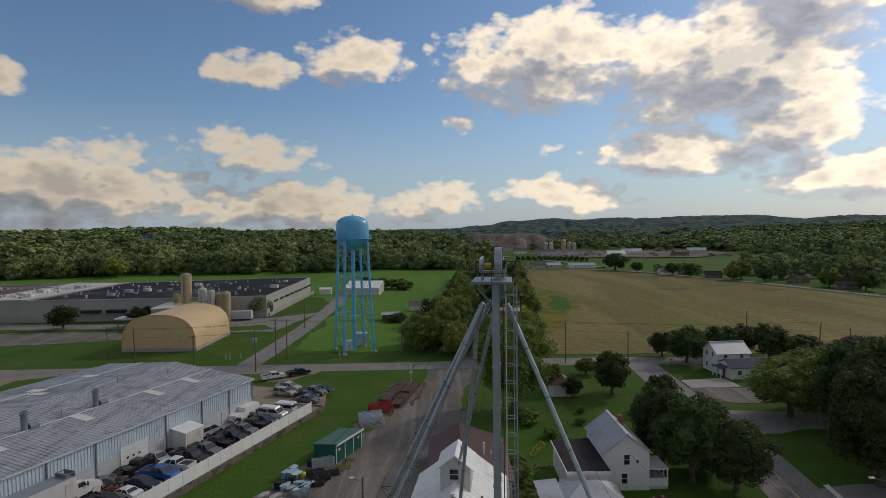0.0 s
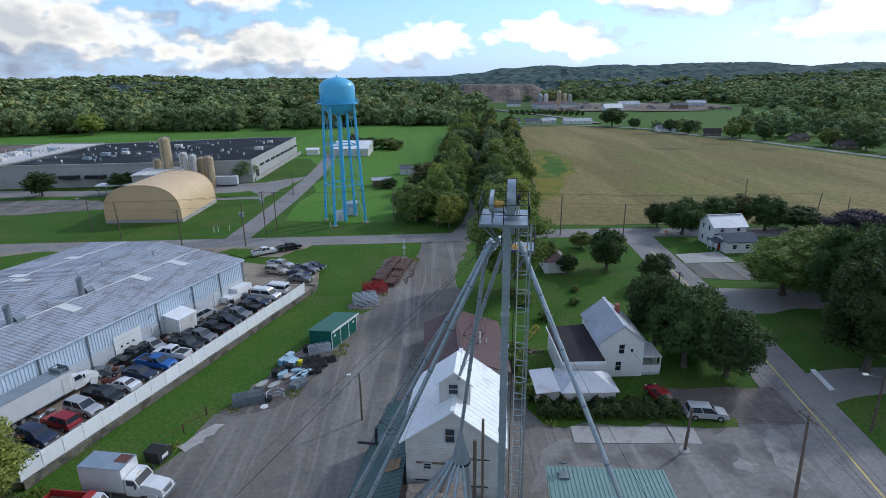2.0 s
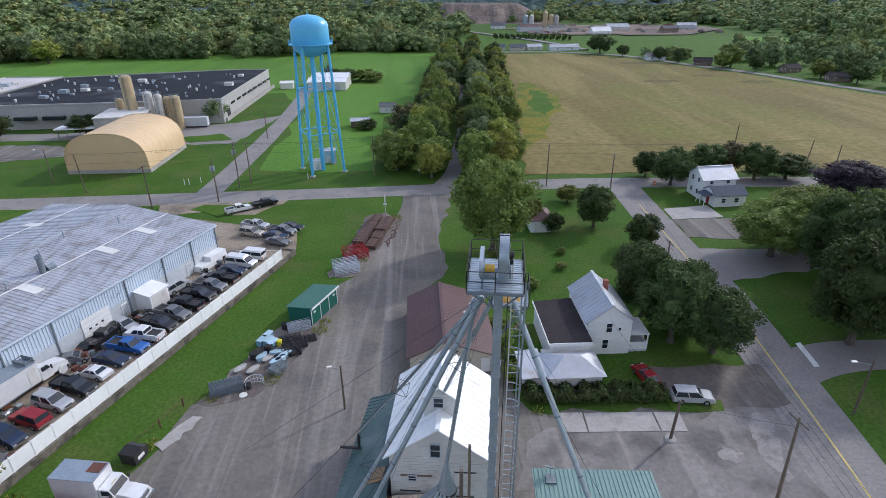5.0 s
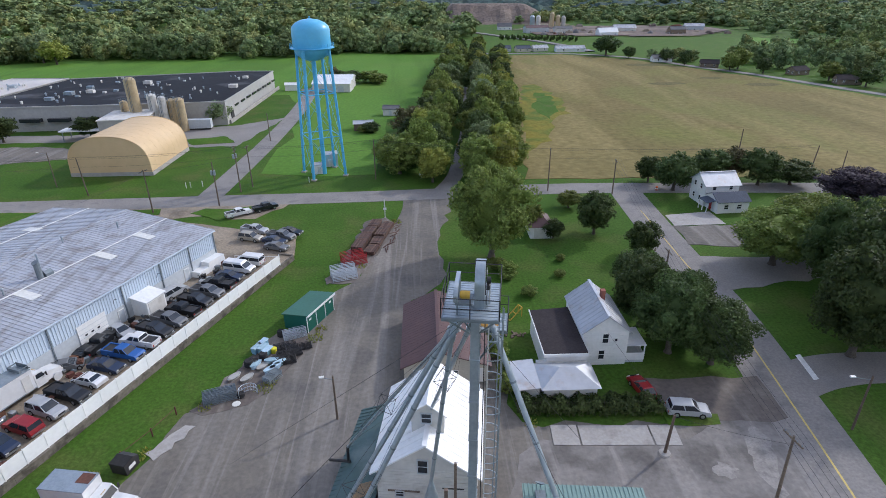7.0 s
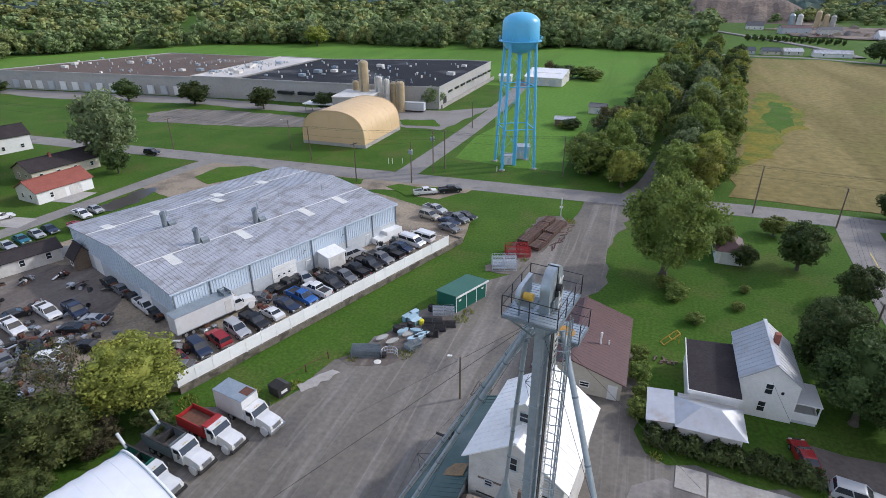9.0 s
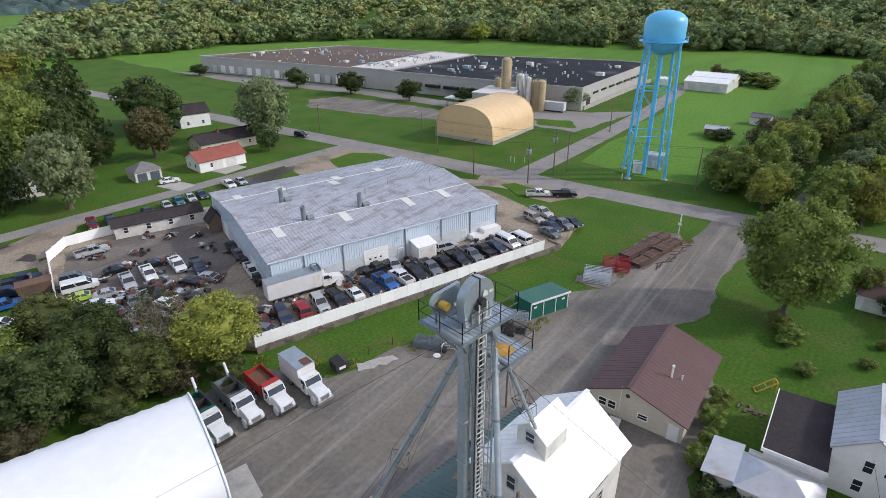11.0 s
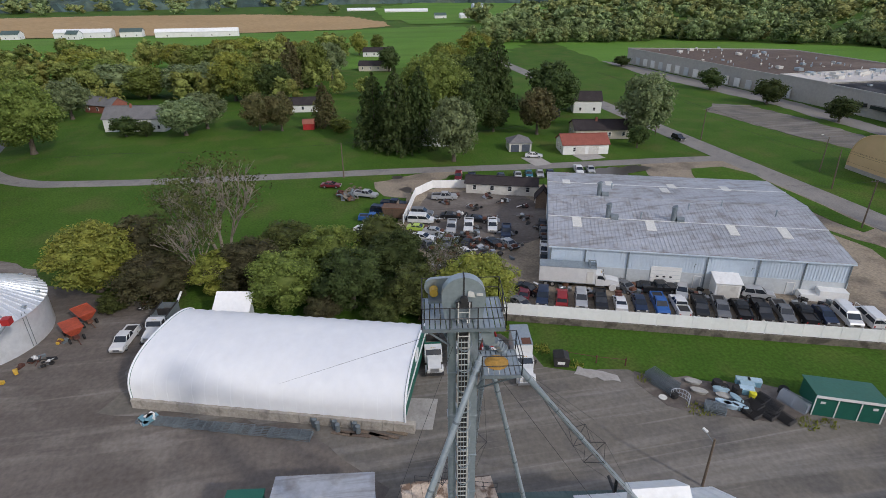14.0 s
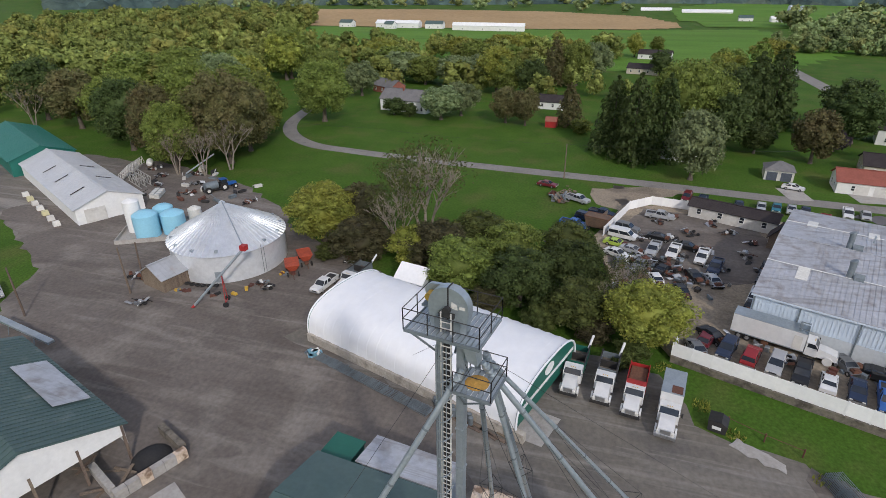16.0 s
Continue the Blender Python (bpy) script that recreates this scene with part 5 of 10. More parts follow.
BUSH_V, BUSH_F = leaf_tris(np.random.default_rng(3), np.random.default_rng(4).normal(0, 0.42, (160, 3)) + np.array([0, 0, 0.8]), np.random.default_rng(5).normal(0, 1, (160, 3)), 0.3)

# ---- far woods, each one mass ----
def blob_template(seed):
    v, f, _ = crown_arrays("oval", seed, 250, 0.95, core=0.85, n=5)
    return v, f


BLOBS = [blob_template(40 + i) for i in range(6)]
LIGHT = [crown_arrays("round" if i % 2 else "oval", 70 + i, 600, 0.56, core=0.78, n=9)[:2] for i in range(6)]


def woods(name, poly, count, leafy, label, seed, hmin=10, hmax=18, material=None, grow=0.0):
    rng = np.random.default_rng(seed)
    xs, ys = [p[0] for p in poly], [p[1] for p in poly]
    V, F, off, made = [], [], 0, 0
    while made < count:
        x, y = rng.uniform(min(xs), max(xs)), rng.uniform(min(ys), max(ys))
        if not inside(poly, x, y):
            continue
        made += 1
        h = rng.uniform(hmin, hmax)
        r = h * rng.uniform(0.36, 0.52)
        far = 1 + grow * max(0, math.hypot(x, y) - 450) / 600
        a = rng.uniform(0, 6.28)
        v, f = (LIGHT if leafy else BLOBS)[rng.integers(0, 6)]
        c, s = math.cos(a), math.sin(a)
        q = v * np.array([r / 5 * far, r / 5 * far, h / 12])
        q = np.stack([q[:, 0] * c - q[:, 1] * s + x, q[:, 0] * s + q[:, 1] * c + y, q[:, 2] + land(x, y) - 0.5], 1)
        V.append(q)
        F.append(f + off)
        off += len(q)
    me = raw_mesh(name, np.concatenate(V), np.concatenate(F), material or FOREST_HAZED)
    return tagged(new(name, me), label, "trees", "", "stuff")


woods("forest_edge", [(-440, 140), (-424, 215), (-408, 285), (-328, 400), (-233, 432), (-120, 428), (-48, 458), (22, 455), (26, 490), (-50, 495), (-130, 475), (-250, 480), (-350, 440), (-430, 310), (-455, 200)], 430, True, "leafy edge of the broadleaf wood behind the field", 1, 7, 19)
woods("forest_north", [(-640, 190), (-450, 190), (-430, 300), (-350, 425), (-240, 465), (-50, 485), (30, 480), (60, 640), (40, 1000), (-200, 1450), (-900, 1250), (-1150, 700)], 1150, False, "dense mixed broadleaf forest on the valley side", 2, 9, 23, grow=0.7)
woods("forest_west", [(-128, -158), (-165, -112), (-215, -112), (-300, -140), (-345, -240), (-450, -235), (-600, -300), (-640, -460), (-420, -520), (-180, -330), (-118, -190)], 330, True, "broadleaf wood and gardens beyond the yard", 3, 11, 23, FORESTNEAR)
woods("forest_village", [(-215, -70), (-205, 40), (-220, 62), (-300, 40), (-385, 60), (-400, -60), (-345, -230), (-290, -130)], 70, True, "mixed leafy trees in village gardens", 4, 9, 16, FORESTNEAR)
woods("forest_far_west", [(-790, 40), (-860, -60), (-880, -250), (-830, -460), (-720, -560), (-1300, -1100), (-2000, -200), (-1700, 700), (-1100, 690), (-1080, 300), (-960, 90)], 560, False, "dark far broadleaf woodland beyond fields", 5, 12, 20, grow=0.5)
woods("forest_east", [(196, 356), (205, 312), (219, 290), (300, 200), (420, 175), (760, 250), (800, 520), (420, 640), (300, 470), (240, 420), (180, 400)], 300, True, "leafy trees among far houses", 6, 7, 16)
woods("forest_road_side", [(196, 372), (222, 306), (300, 222), (430, 186), (440, 262), (330, 335), (270, 400), (236, 392), (214, 420)], 110, True, "leafy garden trees behind the far road", 17, 8, 15)
woods("forest_valley_side", [(345, 560), (430, 420), (800, 320), (1500, 700), (1100, 1300), (600, 1250), (350, 900)], 420, False, "dense far broadleaf woods across the valley", 18, 12, 20, grow=1.1)
woods("forest_field_end", [(150, 402), (172, 372), (182, 376), (162, 412)], 10, True, "leafy garden trees at the field end", 16, 6, 10)
woods("forest_town", [(190, 760), (330, 735), (345, 640), (420, 600), (560, 640), (900, 560), (1300, 800), (900, 1300), (300, 1300), (180, 860), (120, 800)], 560, False, "dense trees round the far works", 7, 10, 18, grow=0.9)
woods("forest_hedgerow", [(-425, 135), (-412, 140), (-398, 215), (-390, 275), (-402, 280), (-412, 215)], 50, True, "yellowing hedgerow at the field end", 8, 8, 13)


def hill_forest_hazed():
    """Canopy of the far hills: one rough sheet a little above the land."""
    rng = np.random.default_rng(9)
    v, f = [], []
    cols, rows = 420, 52
    for i in range(rows + 1):
        r = 1000 * (3900 / 1000) ** (i / rows)
        for j in range(cols + 1):
            az = -140 + 210 * j / cols
            a = math.radians(az + rng.uniform(-0.12, 0.12))
            x, y = r * math.sin(a), r * math.cos(a)
            z = land(x, y) + (rng.uniform(4, 13) if (i > 0 and noise.noise((x / 260, y / 260, 2.0)) > -0.62 and not (az > 2 and r < 1130)) else -6)
            v.append((x, y, z))
    m = cols + 1
    for i in range(rows):
        for j in range(cols):
            f.append((i * m + j, i * m + j + 1, (i + 1) * m + j + 1, (i + 1) * m + j))
    s = Shape()
    s.v, s.f = v, [q[::-1] for q in f]
    tagged(new("hill_woods", s.mesh("hill_woods", FORESTFAR_HAZED)), "dark green wooded hills along the horizon, tinted blue for haze", "trees", "", "stuff")


hill_forest_hazed()

# ---- long metal shed ----
def build_warehouse():
    L, W, e, r = 44.4, 37.2, 5.9, 7.6
    w = thing("metal_warehouse", pose(-51.7, 64.2, YARD_Z, 0, 0, 70.1), "long pale-blue metal warehouse with a weathered grey roof", "warehouse")
    gable(w, L, W, e, r, BLUEWALL, METROOF, over=0.3, ribs=0.62, rib_h=0.05)
    part("base_wall", Shape().box(-0.06, -0.08, 0, L + 0.06, W + 0.08, 2.6), GREYBLOCK, w, "grey block lower wall")
    rib = Shape().box(0, -0.06, 2.6, 0.12, 0.0, e - 0.05).mesh("wall_rib", BLUEWALL)
    for i in range(98):
        part("wall_rib", rib, BLUEWALL, w).matrix_basis = Matrix.Translation((0.3 + i * 0.45, 0, 0))
    for i in range(41):
        y = 0.3 + i * 0.9
        top = e + (r - e) * (1 - abs(y - W / 2) / (W / 2))
        for x in (-0.06, L):
            part("wall_rib", Shape().box(x, y, 2.6, x + 0.06, y + 0.12, top - 0.1), BLUEWALL, w)
    for x in (0.15, 5.6, 12.2, 24, 31.5, 38.0, 44.2):
        part("downpipe", Shape().box(x - 0.09, -0.2, 0, x + 0.09, -0.08, e - 0.2), STEEL, w)
    part("gutter", Shape().box(-0.3, -0.42, e - 0.22, L + 0.3, -0.26, e - 0.04), BLUEWALL, w)
    # door, porch, small openings on the yard side
    m = pose(18.2, -0.1, 0)
    d = part("loading_door", Shape().box(-2.3, -0.08, 0, 2.3, 0.0, 3.4, m), WHITE, w, "white sectional loading door")
    for i in range(1, 5):
        part("panel_joint", Shape().box(-2.25, -0.1, i * 0.68 - 0.02, 2.25, -0.07, i * 0.68 + 0.02, m), GREYBLOCK, d)
    for i in range(3):
        part("pane", Shape().box(-1.4 + i * 1.0, -0.1, 1.55, -1.0 + i * 1.0, -0.05, 1.8, m), GLASS, d)
    porch = Shape().loft([(-3.0, 0), (0, 0), (0, 3.0), (-3.0, 2.6)], 25.0, 28.6)
    p = part("porch", porch, WHITE, w, "white boxed-in entry porch")
    part("porch_roof", Shape().slab((24.8, -3.2, 2.72), (28.8, -3.2, 2.72), (28.8, -0.06, 3.16), (24.8, -0.06, 3.16), 0.1), WHITEROOF, p)
    part("porch_door", Shape().box(25.3, -3.05, 0, 28.3, -2.99, 2.3), WHITE_OLD, p)
    for x in (36.6, 23.0):
        door(w, 1.0, 2.1, pose(x, -0.08, 0), GREYBLOCK)
    for x in (22.2, 30.5):
        lamp = part("wall_lamp", Shape().path([(x, -0.1, 3.6), (x, -0.5, 4.4), (x, -1.0, 4.5)], 0.04), STEEL, w)
    for y, z in ((9, 3.2), (27, 3.2)):
        part("end_door", Shape().box(-0.1, y - 1.6, 0, -0.06, y + 1.6, 3.0), WHITE, w)
    # roof lights on both slopes
    k = (r - e) / (W / 2)
    for x, y in ((4.5, 8.0), (16.6, 8.0), (29.5, 8.0), (37.5, 8.0), (3.5, 29), (12.0, 29), (24, 29), (34, 29), (22, 25.5)):
        z = e + 0.14 + k * (y if y < W / 2 else W - y)
        s = 1.7
        dz = k * s * (1 if y < W / 2 else -1)
        part("roof_light", Shape().slab((x - 0.75, y - s, z - dz + 0.06), (x + 0.75, y - s, z - dz + 0.06), (x + 0.75, y + s, z + dz + 0.06), (x - 0.75, y + s, z + dz + 0.06), 0.05), PLASTICWHITE, w, "milky roof light")
    for y in (9.8, 28):
        z = e + 0.2 + k * min(y, W - y)
        part("roof_seam", Shape().box(-0.3, y - 0.12, z, L + 0.3, y + 0.12, z + 0.05), WHITE, w)
    # chimneys
    for x, y in ((9.8, 10.2), (20.6, 10.4), (9.0, 19.2)):
        z = e + 0.1 + k * min(y, W - y)
        st = part("roof_chimney", Shape().tube((x, y, z), (x, y, z + 2.4), 0.42, n=12).tube((x, y, z + 2.4), (x - 0.1, y, z + 2.6), 0.5, n=12), STEEL, w)
        part("fan_housing", Shape().loft([(y - 0.6, z - 0.1), (y + 0.7, z - 0.1), (y + 0.7, z + 0.5), (y - 0.1, z + 0.9), (y - 0.6, z + 0.5)], x + 0.5, x + 1.7), STEEL, st)
    for x, y in ((15.3, 10.5), (24, 15), (30, 17), (12, 25), (38, 14)):
        z = e + k * min(y, W - y)
        part("vent_pipe", Shape().tube((x, y, z), (x, y, z + 1.2), 0.13).tube((x, y, z + 1.2), (x, y, z + 1.35), 0.22, 0.05), GALV, w)


build_warehouse()


# ---- water tower ----
def build_tower():
    c = Vector((-25.6, 159.2, 0))
    t = thing("water_tower", pose(*c, 0, 0, 162), "light blue steel water tower on braced legs", "water tower")
    R = 4.6
    prof = [(0.6, 28.9), (2.2, 29.3), (3.6, 30.2), (4.35, 31.3), (R, 32.4), (R, 36.0), (4.35, 36.9), (3.5, 37.7), (2.2, 38.3), (0.4, 38.6)]
    part("tank", Shape().revolve(prof, 40), TOWERBLUE, t, smooth=True)
    part("finial", Shape().tube((0, 0, 38.6), (0, 0, 39.1), 0.16), TOWERBLUE, t)
    ring = Shape().revolve([(R - 0.05, 31.9), (R + 0.75, 31.9), (R + 0.75, 32.05), (R - 0.05, 32.05)], 40)
    walk_ = part("balcony", ring, TOWERBLUE, t)
    rail = Shape()
    n = 40
    for i in range(n):
        a, b = 2 * math.pi * i / n, 2 * math.pi * (i + 1) / n
        p, q = [Vector((math.cos(u) * (R + 0.7), math.sin(u) * (R + 0.7), 32.05)) for u in (a, b)]
        rail.tube(p, p + Vector((0, 0, 1.0)), 0.03, n=4, caps=False)
        for h in (0.5, 1.0):
            rail.tube(p + Vector((0, 0, h)), q + Vector((0, 0, h)), 0.025, n=4, caps=False)
    part("railing", rail, TOWERBLUE, walk_)
    legs = []
    for i in range(4):
        a = 2 * math.pi * i / 4
        foot, top = Vector((math.cos(a) * 6.15, math.sin(a) * 6.15, 0.3)), Vector((math.cos(a) * 4.5, math.sin(a) * 4.5, 31.6))
        legs.append((foot, top))
        leg = part("leg", Shape().tube(foot, top, 0.36, 0.36, 10), TOWERBLUE, t, smooth=True)
        part("footing", Shape().box(foot.x - 0.6, foot.y - 0.6, -0.2, foot.x + 0.6, foot.y + 0.6, 0.35), CONCRETE, leg)
    for z in (10.4, 21.2):
        for i in range(4):
            a, b = legs[i], legs[(i + 1) % 4]
            f = z / 31.6
            part("strut", Shape().tube(a[0].lerp(a[1], f), b[0].lerp(b[1], f), 0.14, n=6), TOWERBLUE, t)
    zs = [0.3, 10.4, 21.2, 31.0]
    for k in range(3):
        for i in range(4):
            a, b = legs[i], legs[(i + 1) % 4]
            f, g = zs[k] / 31.6, zs[k + 1] / 31.6
            part("tie_rod", Shape().tube(a[0].lerp(a[1], f), b[0].lerp(b[1], g), 0.045, n=5).tube(b[0].lerp(b[1], f), a[0].lerp(a[1], g), 0.045, n=5), TOWERBLUE, t)
    part("riser_pipe", Shape().tube((0, 0, 0), (0, 0, 29), 0.55, n=14), TOWERBLUE, t, smooth=True)
    lad = Shape()
    f, top = legs[1]
    for s in (-0.22, 0.22):
        lad.beam(f + Vector((s, 0.5, 2)), top + Vector((s, 0.5, 1)), 0.06)
    part("ladder", lad, TOWERBLUE, t)
    for (x, y, w, d, h, label) in ((-28.2, 158.6, 2.6, 2.0, 2.5, "small white block pump house"), (-27.0, 165.2, 4.2, 3.4, 3.4, "small grey metal pump house")):
        b = thing("pump_house", pose(x, y, 0, 0, 0, 15), label, "hut")
        gable(b, w, d, h, h + 0.35, WHITE if w < 3 else GREYBLOCK, GALVROOF, over=0.15)
        door(b, 0.9, 2.0, pose(w / 2, 0, 0), WHITE_OLD)


build_tower()


# ---- fabric shelters ----
def hoop(name, origin, turn, L, W, H, base, skin, endmat, label, panels, band=None, ends=(True, True), power=0.62):
    t = thing(name, pose(*origin, 0, 0, turn), label, "fabric shed")
    n = 26
    arc = []
    for i in range(n + 1):
        a = math.pi * i / n
        cx = math.copysign(abs(math.cos(a)) ** 0.85, math.cos(a))
        arc.append((W / 2 - cx * W / 2, base + (H - base) * abs(math.sin(a)) ** power))
    s = Shape()
    steps = int(L / panels)
    xs = [L * k / (steps * 2) for k in range(steps * 2 + 1)]
    for k in range(len(xs)):
        sag = 0.0 if k % 2 == 0 else 0.32
        for y, z in arc:
            dy, dz = y - W / 2, z - base
            s.v.append((xs[k], W / 2 + dy * (1 - sag * 0.03), base + dz * (1 - sag * 0.06)))
    m = n + 1
    for k in range(len(xs) - 1):
        for i in range(n):
            s.f.append((k * m + i, (k + 1) * m + i, (k + 1) * m + i + 1, k * m + i + 1))
    sk = part("fabric_skin", s, skin, t)
    sk.data.polygons.foreach_set("use_smooth", [True] * len(sk.data.polygons))
    for x, on in ((0.12, ends[0]), (L - 0.12, ends[1])):
        if on:
            e = Shape().loft(arc, x - 0.04, x + 0.04)
            part("end_wall", e, endmat, t)
    for k in range(1, steps):
        part("seam", Shape().path([(L * k / steps, y, z - 0.012) for y, z in arc], 0.03, 4), skin, sk)
    for x in (0, L):
        part("end_rim", Shape().path([(x, y, z + 0.02) for y, z in arc], 0.13, 5), skin, t)
    return t, arc


def build_tents():
    t, arc = hoop("fabric_shed", (-32.8, 6.1, 0), 71.8, 32.5, 15.6, 5.95, 1.25, FABRICWHITE, GREENWALL, "white arched fabric shed on a concrete block wall", 1.5)
    n = 0
    x = 0.0
    while x < 32.4:
        for y in (0.0, 15.6):
            part("block", Shape().box(x + 0.02, y - 0.35, 0, x + 1.18, y + 0.35, 1.25), TENTBLOCK, t)
        x += 1.2
    # green door wall: white band, lamp oval
    part("white_band", Shape().box(32.45, 0.7, 3.0, 32.52, 14.9, 3.4), WHITE, t)
    part("oval_sign", Shape().revolve([(0.9, 0), (0.9, 0.06)], 20), WHITE, t).matrix_basis = pose(32.48, 7.8, 4.6, 0, 90, 0) @ Matrix.Diagonal((0.8, 1.3, 1, 1))
    t2, arc = hoop("salt_dome", (-71.7, 160.6, 0), 90, 25.5, 21.3, 10.6, 1.0, FABRICTAN, FABRICTAN, "tan arched fabric storage shed on a pale wall", 3.0)
    part("base_wall", Shape().box(0, -0.2, 0, 25.5, 0.2, 1.0).box(0, 21.1, 0, 25.5, 21.5, 1.0).box(-0.1, 0.2, 0, 0.2, 21.1, 1.0), CONCRETE, t2, "pale concrete base wall")


build_tents()


# ---- factory ----
def build_plant():
    p = thing("factory", pose(0, 0, 0), "long low grey factory with flat black and brown roofs", "factory")
    blocks = [
        ([(-70.3, 221), (-72, 301), (-88, 302), (-160, 283), (-160, 214), (-92, 218)], 8.2, BLACKROOF, "black membrane roof"),
        ([(-160, 214), (-160, 283), (-186, 284), (-182, 212)], 8.5, ROOFWHITE, "worn white roof section"),
        ([(-182, 212), (-186, 284), (-260, 282), (-288, 200)], 8.0, ROOFBROWN, "brown tar roof"),
    ]
    rnd = random.Random(3)
    for poly, h, roof, label in blocks:
        part("wall", Shape().prism(poly[::-1], 0, h), PLANTWALL, p)
        r = part("roof", Shape().prism(poly[::-1], h + 0.004, h + 0.12), roof, p, label)
        cop = Shape()
        for a, b in zip(poly, poly[1:] + poly[:1]):
            cop.beam((*a, h + 0.2), (*b, h + 0.2), 0.5, 0.5)
        part("parapet", cop, PLANTWALL, p)
        xs, ys = [q[0] for q in poly], [q[1] for q in poly]
        for i in range(64):
            x, y = rnd.uniform(min(xs) + 5, max(xs) - 5), rnd.uniform(min(ys) + 8, max(ys) - 18)
            s = rnd.uniform(0.3, 0.85) if i % 9 else rnd.uniform(1.0, 1.6)
            if i % 3:
                v = Shape().tube((x, y, h + 0.1), (x, y, h + 0.5 + s * 0.6), s * 0.45, n=10).tube((x, y, h + 0.5 + s * 0.6), (x, y, h + 0.8 + s * 0.6), s * 0.7, s * 0.2, 10)
            else:
                v = Shape().box(x - s, y - s * 0.8, h + 0.1, x + s, y + s * 0.8, h + 0.3 + s * 0.7)
            part("roof_vent", v, WHITE_OLD if i % 2 else GALV, r)
    # dock doors along the south side
    a, b = Vector((-168, 212.6)), Vector((-286, 200.2))
    d = (b - a).normalized()
    turn = math.degrees(math.atan2(d.y, d.x))
    for i in range(16):
        q = a + d * (8 + i * 6.8)
        m = pose(q.x, q.y - 0.05, 0, 0, 0, turn + 180)
        part("dock_door", Shape().box(-1.6, -0.12, 0.6, 1.6, 0.3, 4.2, m), WHITE if i % 3 else GREYBLOCK, p)
    for i in range(6):
        x = -98 - i * 9.5
        part("window_band", Shape().box(x - 3.5, 215.2 - i * 0.4, 3.4, x + 3.5, 217.6, 4.6), GLASS, p)
    # pale plinth and windows on the east side
    part("plinth", Shape().box(-70.25, 223, 0, -69.7, 300, 1.4), CONCRETE, p)
    for i in range(8):
        part("window_band", Shape().box(-70.9, 232 + i * 8.5, 4.6, -70.4, 237 + i * 8.5, 5.4), GLASS, p)
    part("side_door", Shape().box(-70.6, 226, 0, -70.15, 229, 4.0), DARKSTEEL, p)
    # lean-to office and canopy
    c = thing("loading_canopy", pose(-100, 203, 0, 0, 0, 5), "white flat loading canopy on thin posts", "canopy")
    part("canopy_roof", Shape().box(-18, -3, 3.3, -4, 3, 3.6), WHITE, c)
    for x in (-17, -5):
        for y in (-2.6, 2.6):
            part("post", Shape().box(x - 0.1, y - 0.1, 0, x + 0.1, y + 0.1, 3.3), STEEL, c)
    s = thing("storage_trailer", pose(-80, 214.5, 0, 0, 0, 4), "grey ribbed storage trailer beside the plant", "trailer")
    part("box_body", Shape().box(-6, -1.3, 0.6, 6, 1.3, 3.6), GREYBLOCK, s)
    part("skid", Shape().box(-5.6, -1.0, 0, 5.6, 1.0, 0.6), DARKSTEEL, s)
    lb = thing("link_building", pose(-103, 196, 0, 0, 0, 8), "pale grey flat-roofed annex beside the tan shed", "building")
    part("wall", Shape().box(0, 0, 0, 14, 16, 7.2), PLANTWALL, lb)
    part("roof", Shape().box(-0.2, -0.2, 7.2, 14.2, 16.2, 7.5), WHITE_OLD, lb)
    # silos
    for x, y, r, h, mt in ((-96.8, 210, 1.9, 18.0, SILOTAN), (-101, 211, 1.3, 10.5, SILOTAN), (-91.5, 211.5, 1.5, 12.5, WHITE_OLD), (-88, 211, 1.3, 11.8, WHITE_OLD), (-85.8, 213, 1.5, 10.5, SILOTAN), (-83.0, 212.5, 1.7, 10.8, SILOTAN), (-89.5, 214.5, 1.2, 10.5, GALV), (-99.3, 213.5, 1.1, 11, SILOTAN)):
        o = thing("silo", pose(x, y, 0), "tall tan storage silo" if mt is SILOTAN else "pale steel storage silo", "silo", "silos by the plant")
        part("shell", Shape().revolve([(r, 0), (r, h), (r * 0.55, h + r * 0.35), (0.2, h + r * 0.45)], 20), mt, o, smooth=True)
        part("ladder", Shape().box(-0.25, -r - 0.2, 1, -0.2, -r - 0.02, h + 0.8).box(0.2, -r - 0.2, 1, 0.25, -r - 0.02, h + 0.8), STEEL, o)
        rail = Shape()
        for i in range(10):
            u, v = 2 * math.pi * i / 10, 2 * math.pi * (i + 1) / 10
            rail.tube((r * math.cos(u), r * math.sin(u), h), (r * math.cos(u), r * math.sin(u), h + 1), 0.04, n=4)
            rail.tube((r * math.cos(u), r * math.sin(u), h + 1), (r * math.cos(v), r * math.sin(v), h + 1), 0.04, n=4)
        part("top_railing", rail, STEEL, o)
    for y, e in ((288.5, 3.9), (299.5, 4.6)):
        b = thing("metal_shed", pose(-51.4, y, 0, 0, 0, -3), "long low white metal shed by the green field", "shed", "field sheds")
        gable(b, 18, 10, e, e + 1.4, WHITE_OLD, WHITEROOF, ribs=1.2)
        for i in range(3):
            part("shed_door", Shape().box(2 + i * 5, -0.06, 0, 5 + i * 5, 0.0, 2.9), GREYBLOCK, b)
    b = thing("gate_hut", pose(-65.5, 294, 0, 0, 0, 4), "small white hut beside the plant drive", "hut")
    gable(b, 6, 4, 2.8, 3.5, WHITE, WHITEROOF)
    b = thing("field_hut", pose(-14.5, 233, 0, 0, 0, -8), "small pale field hut", "hut")
    gable(b, 6, 4, 2.6, 3.6, WHITE_OLD, GREYROOF)
    door(b, 1.0, 2.0, pose(3.0, -0.02, 0), GREYBLOCK)
    b = thing("field_hut", pose(-23.0, 208, 0, 0, 0, 5), "low grey overgrown shed", "hut")
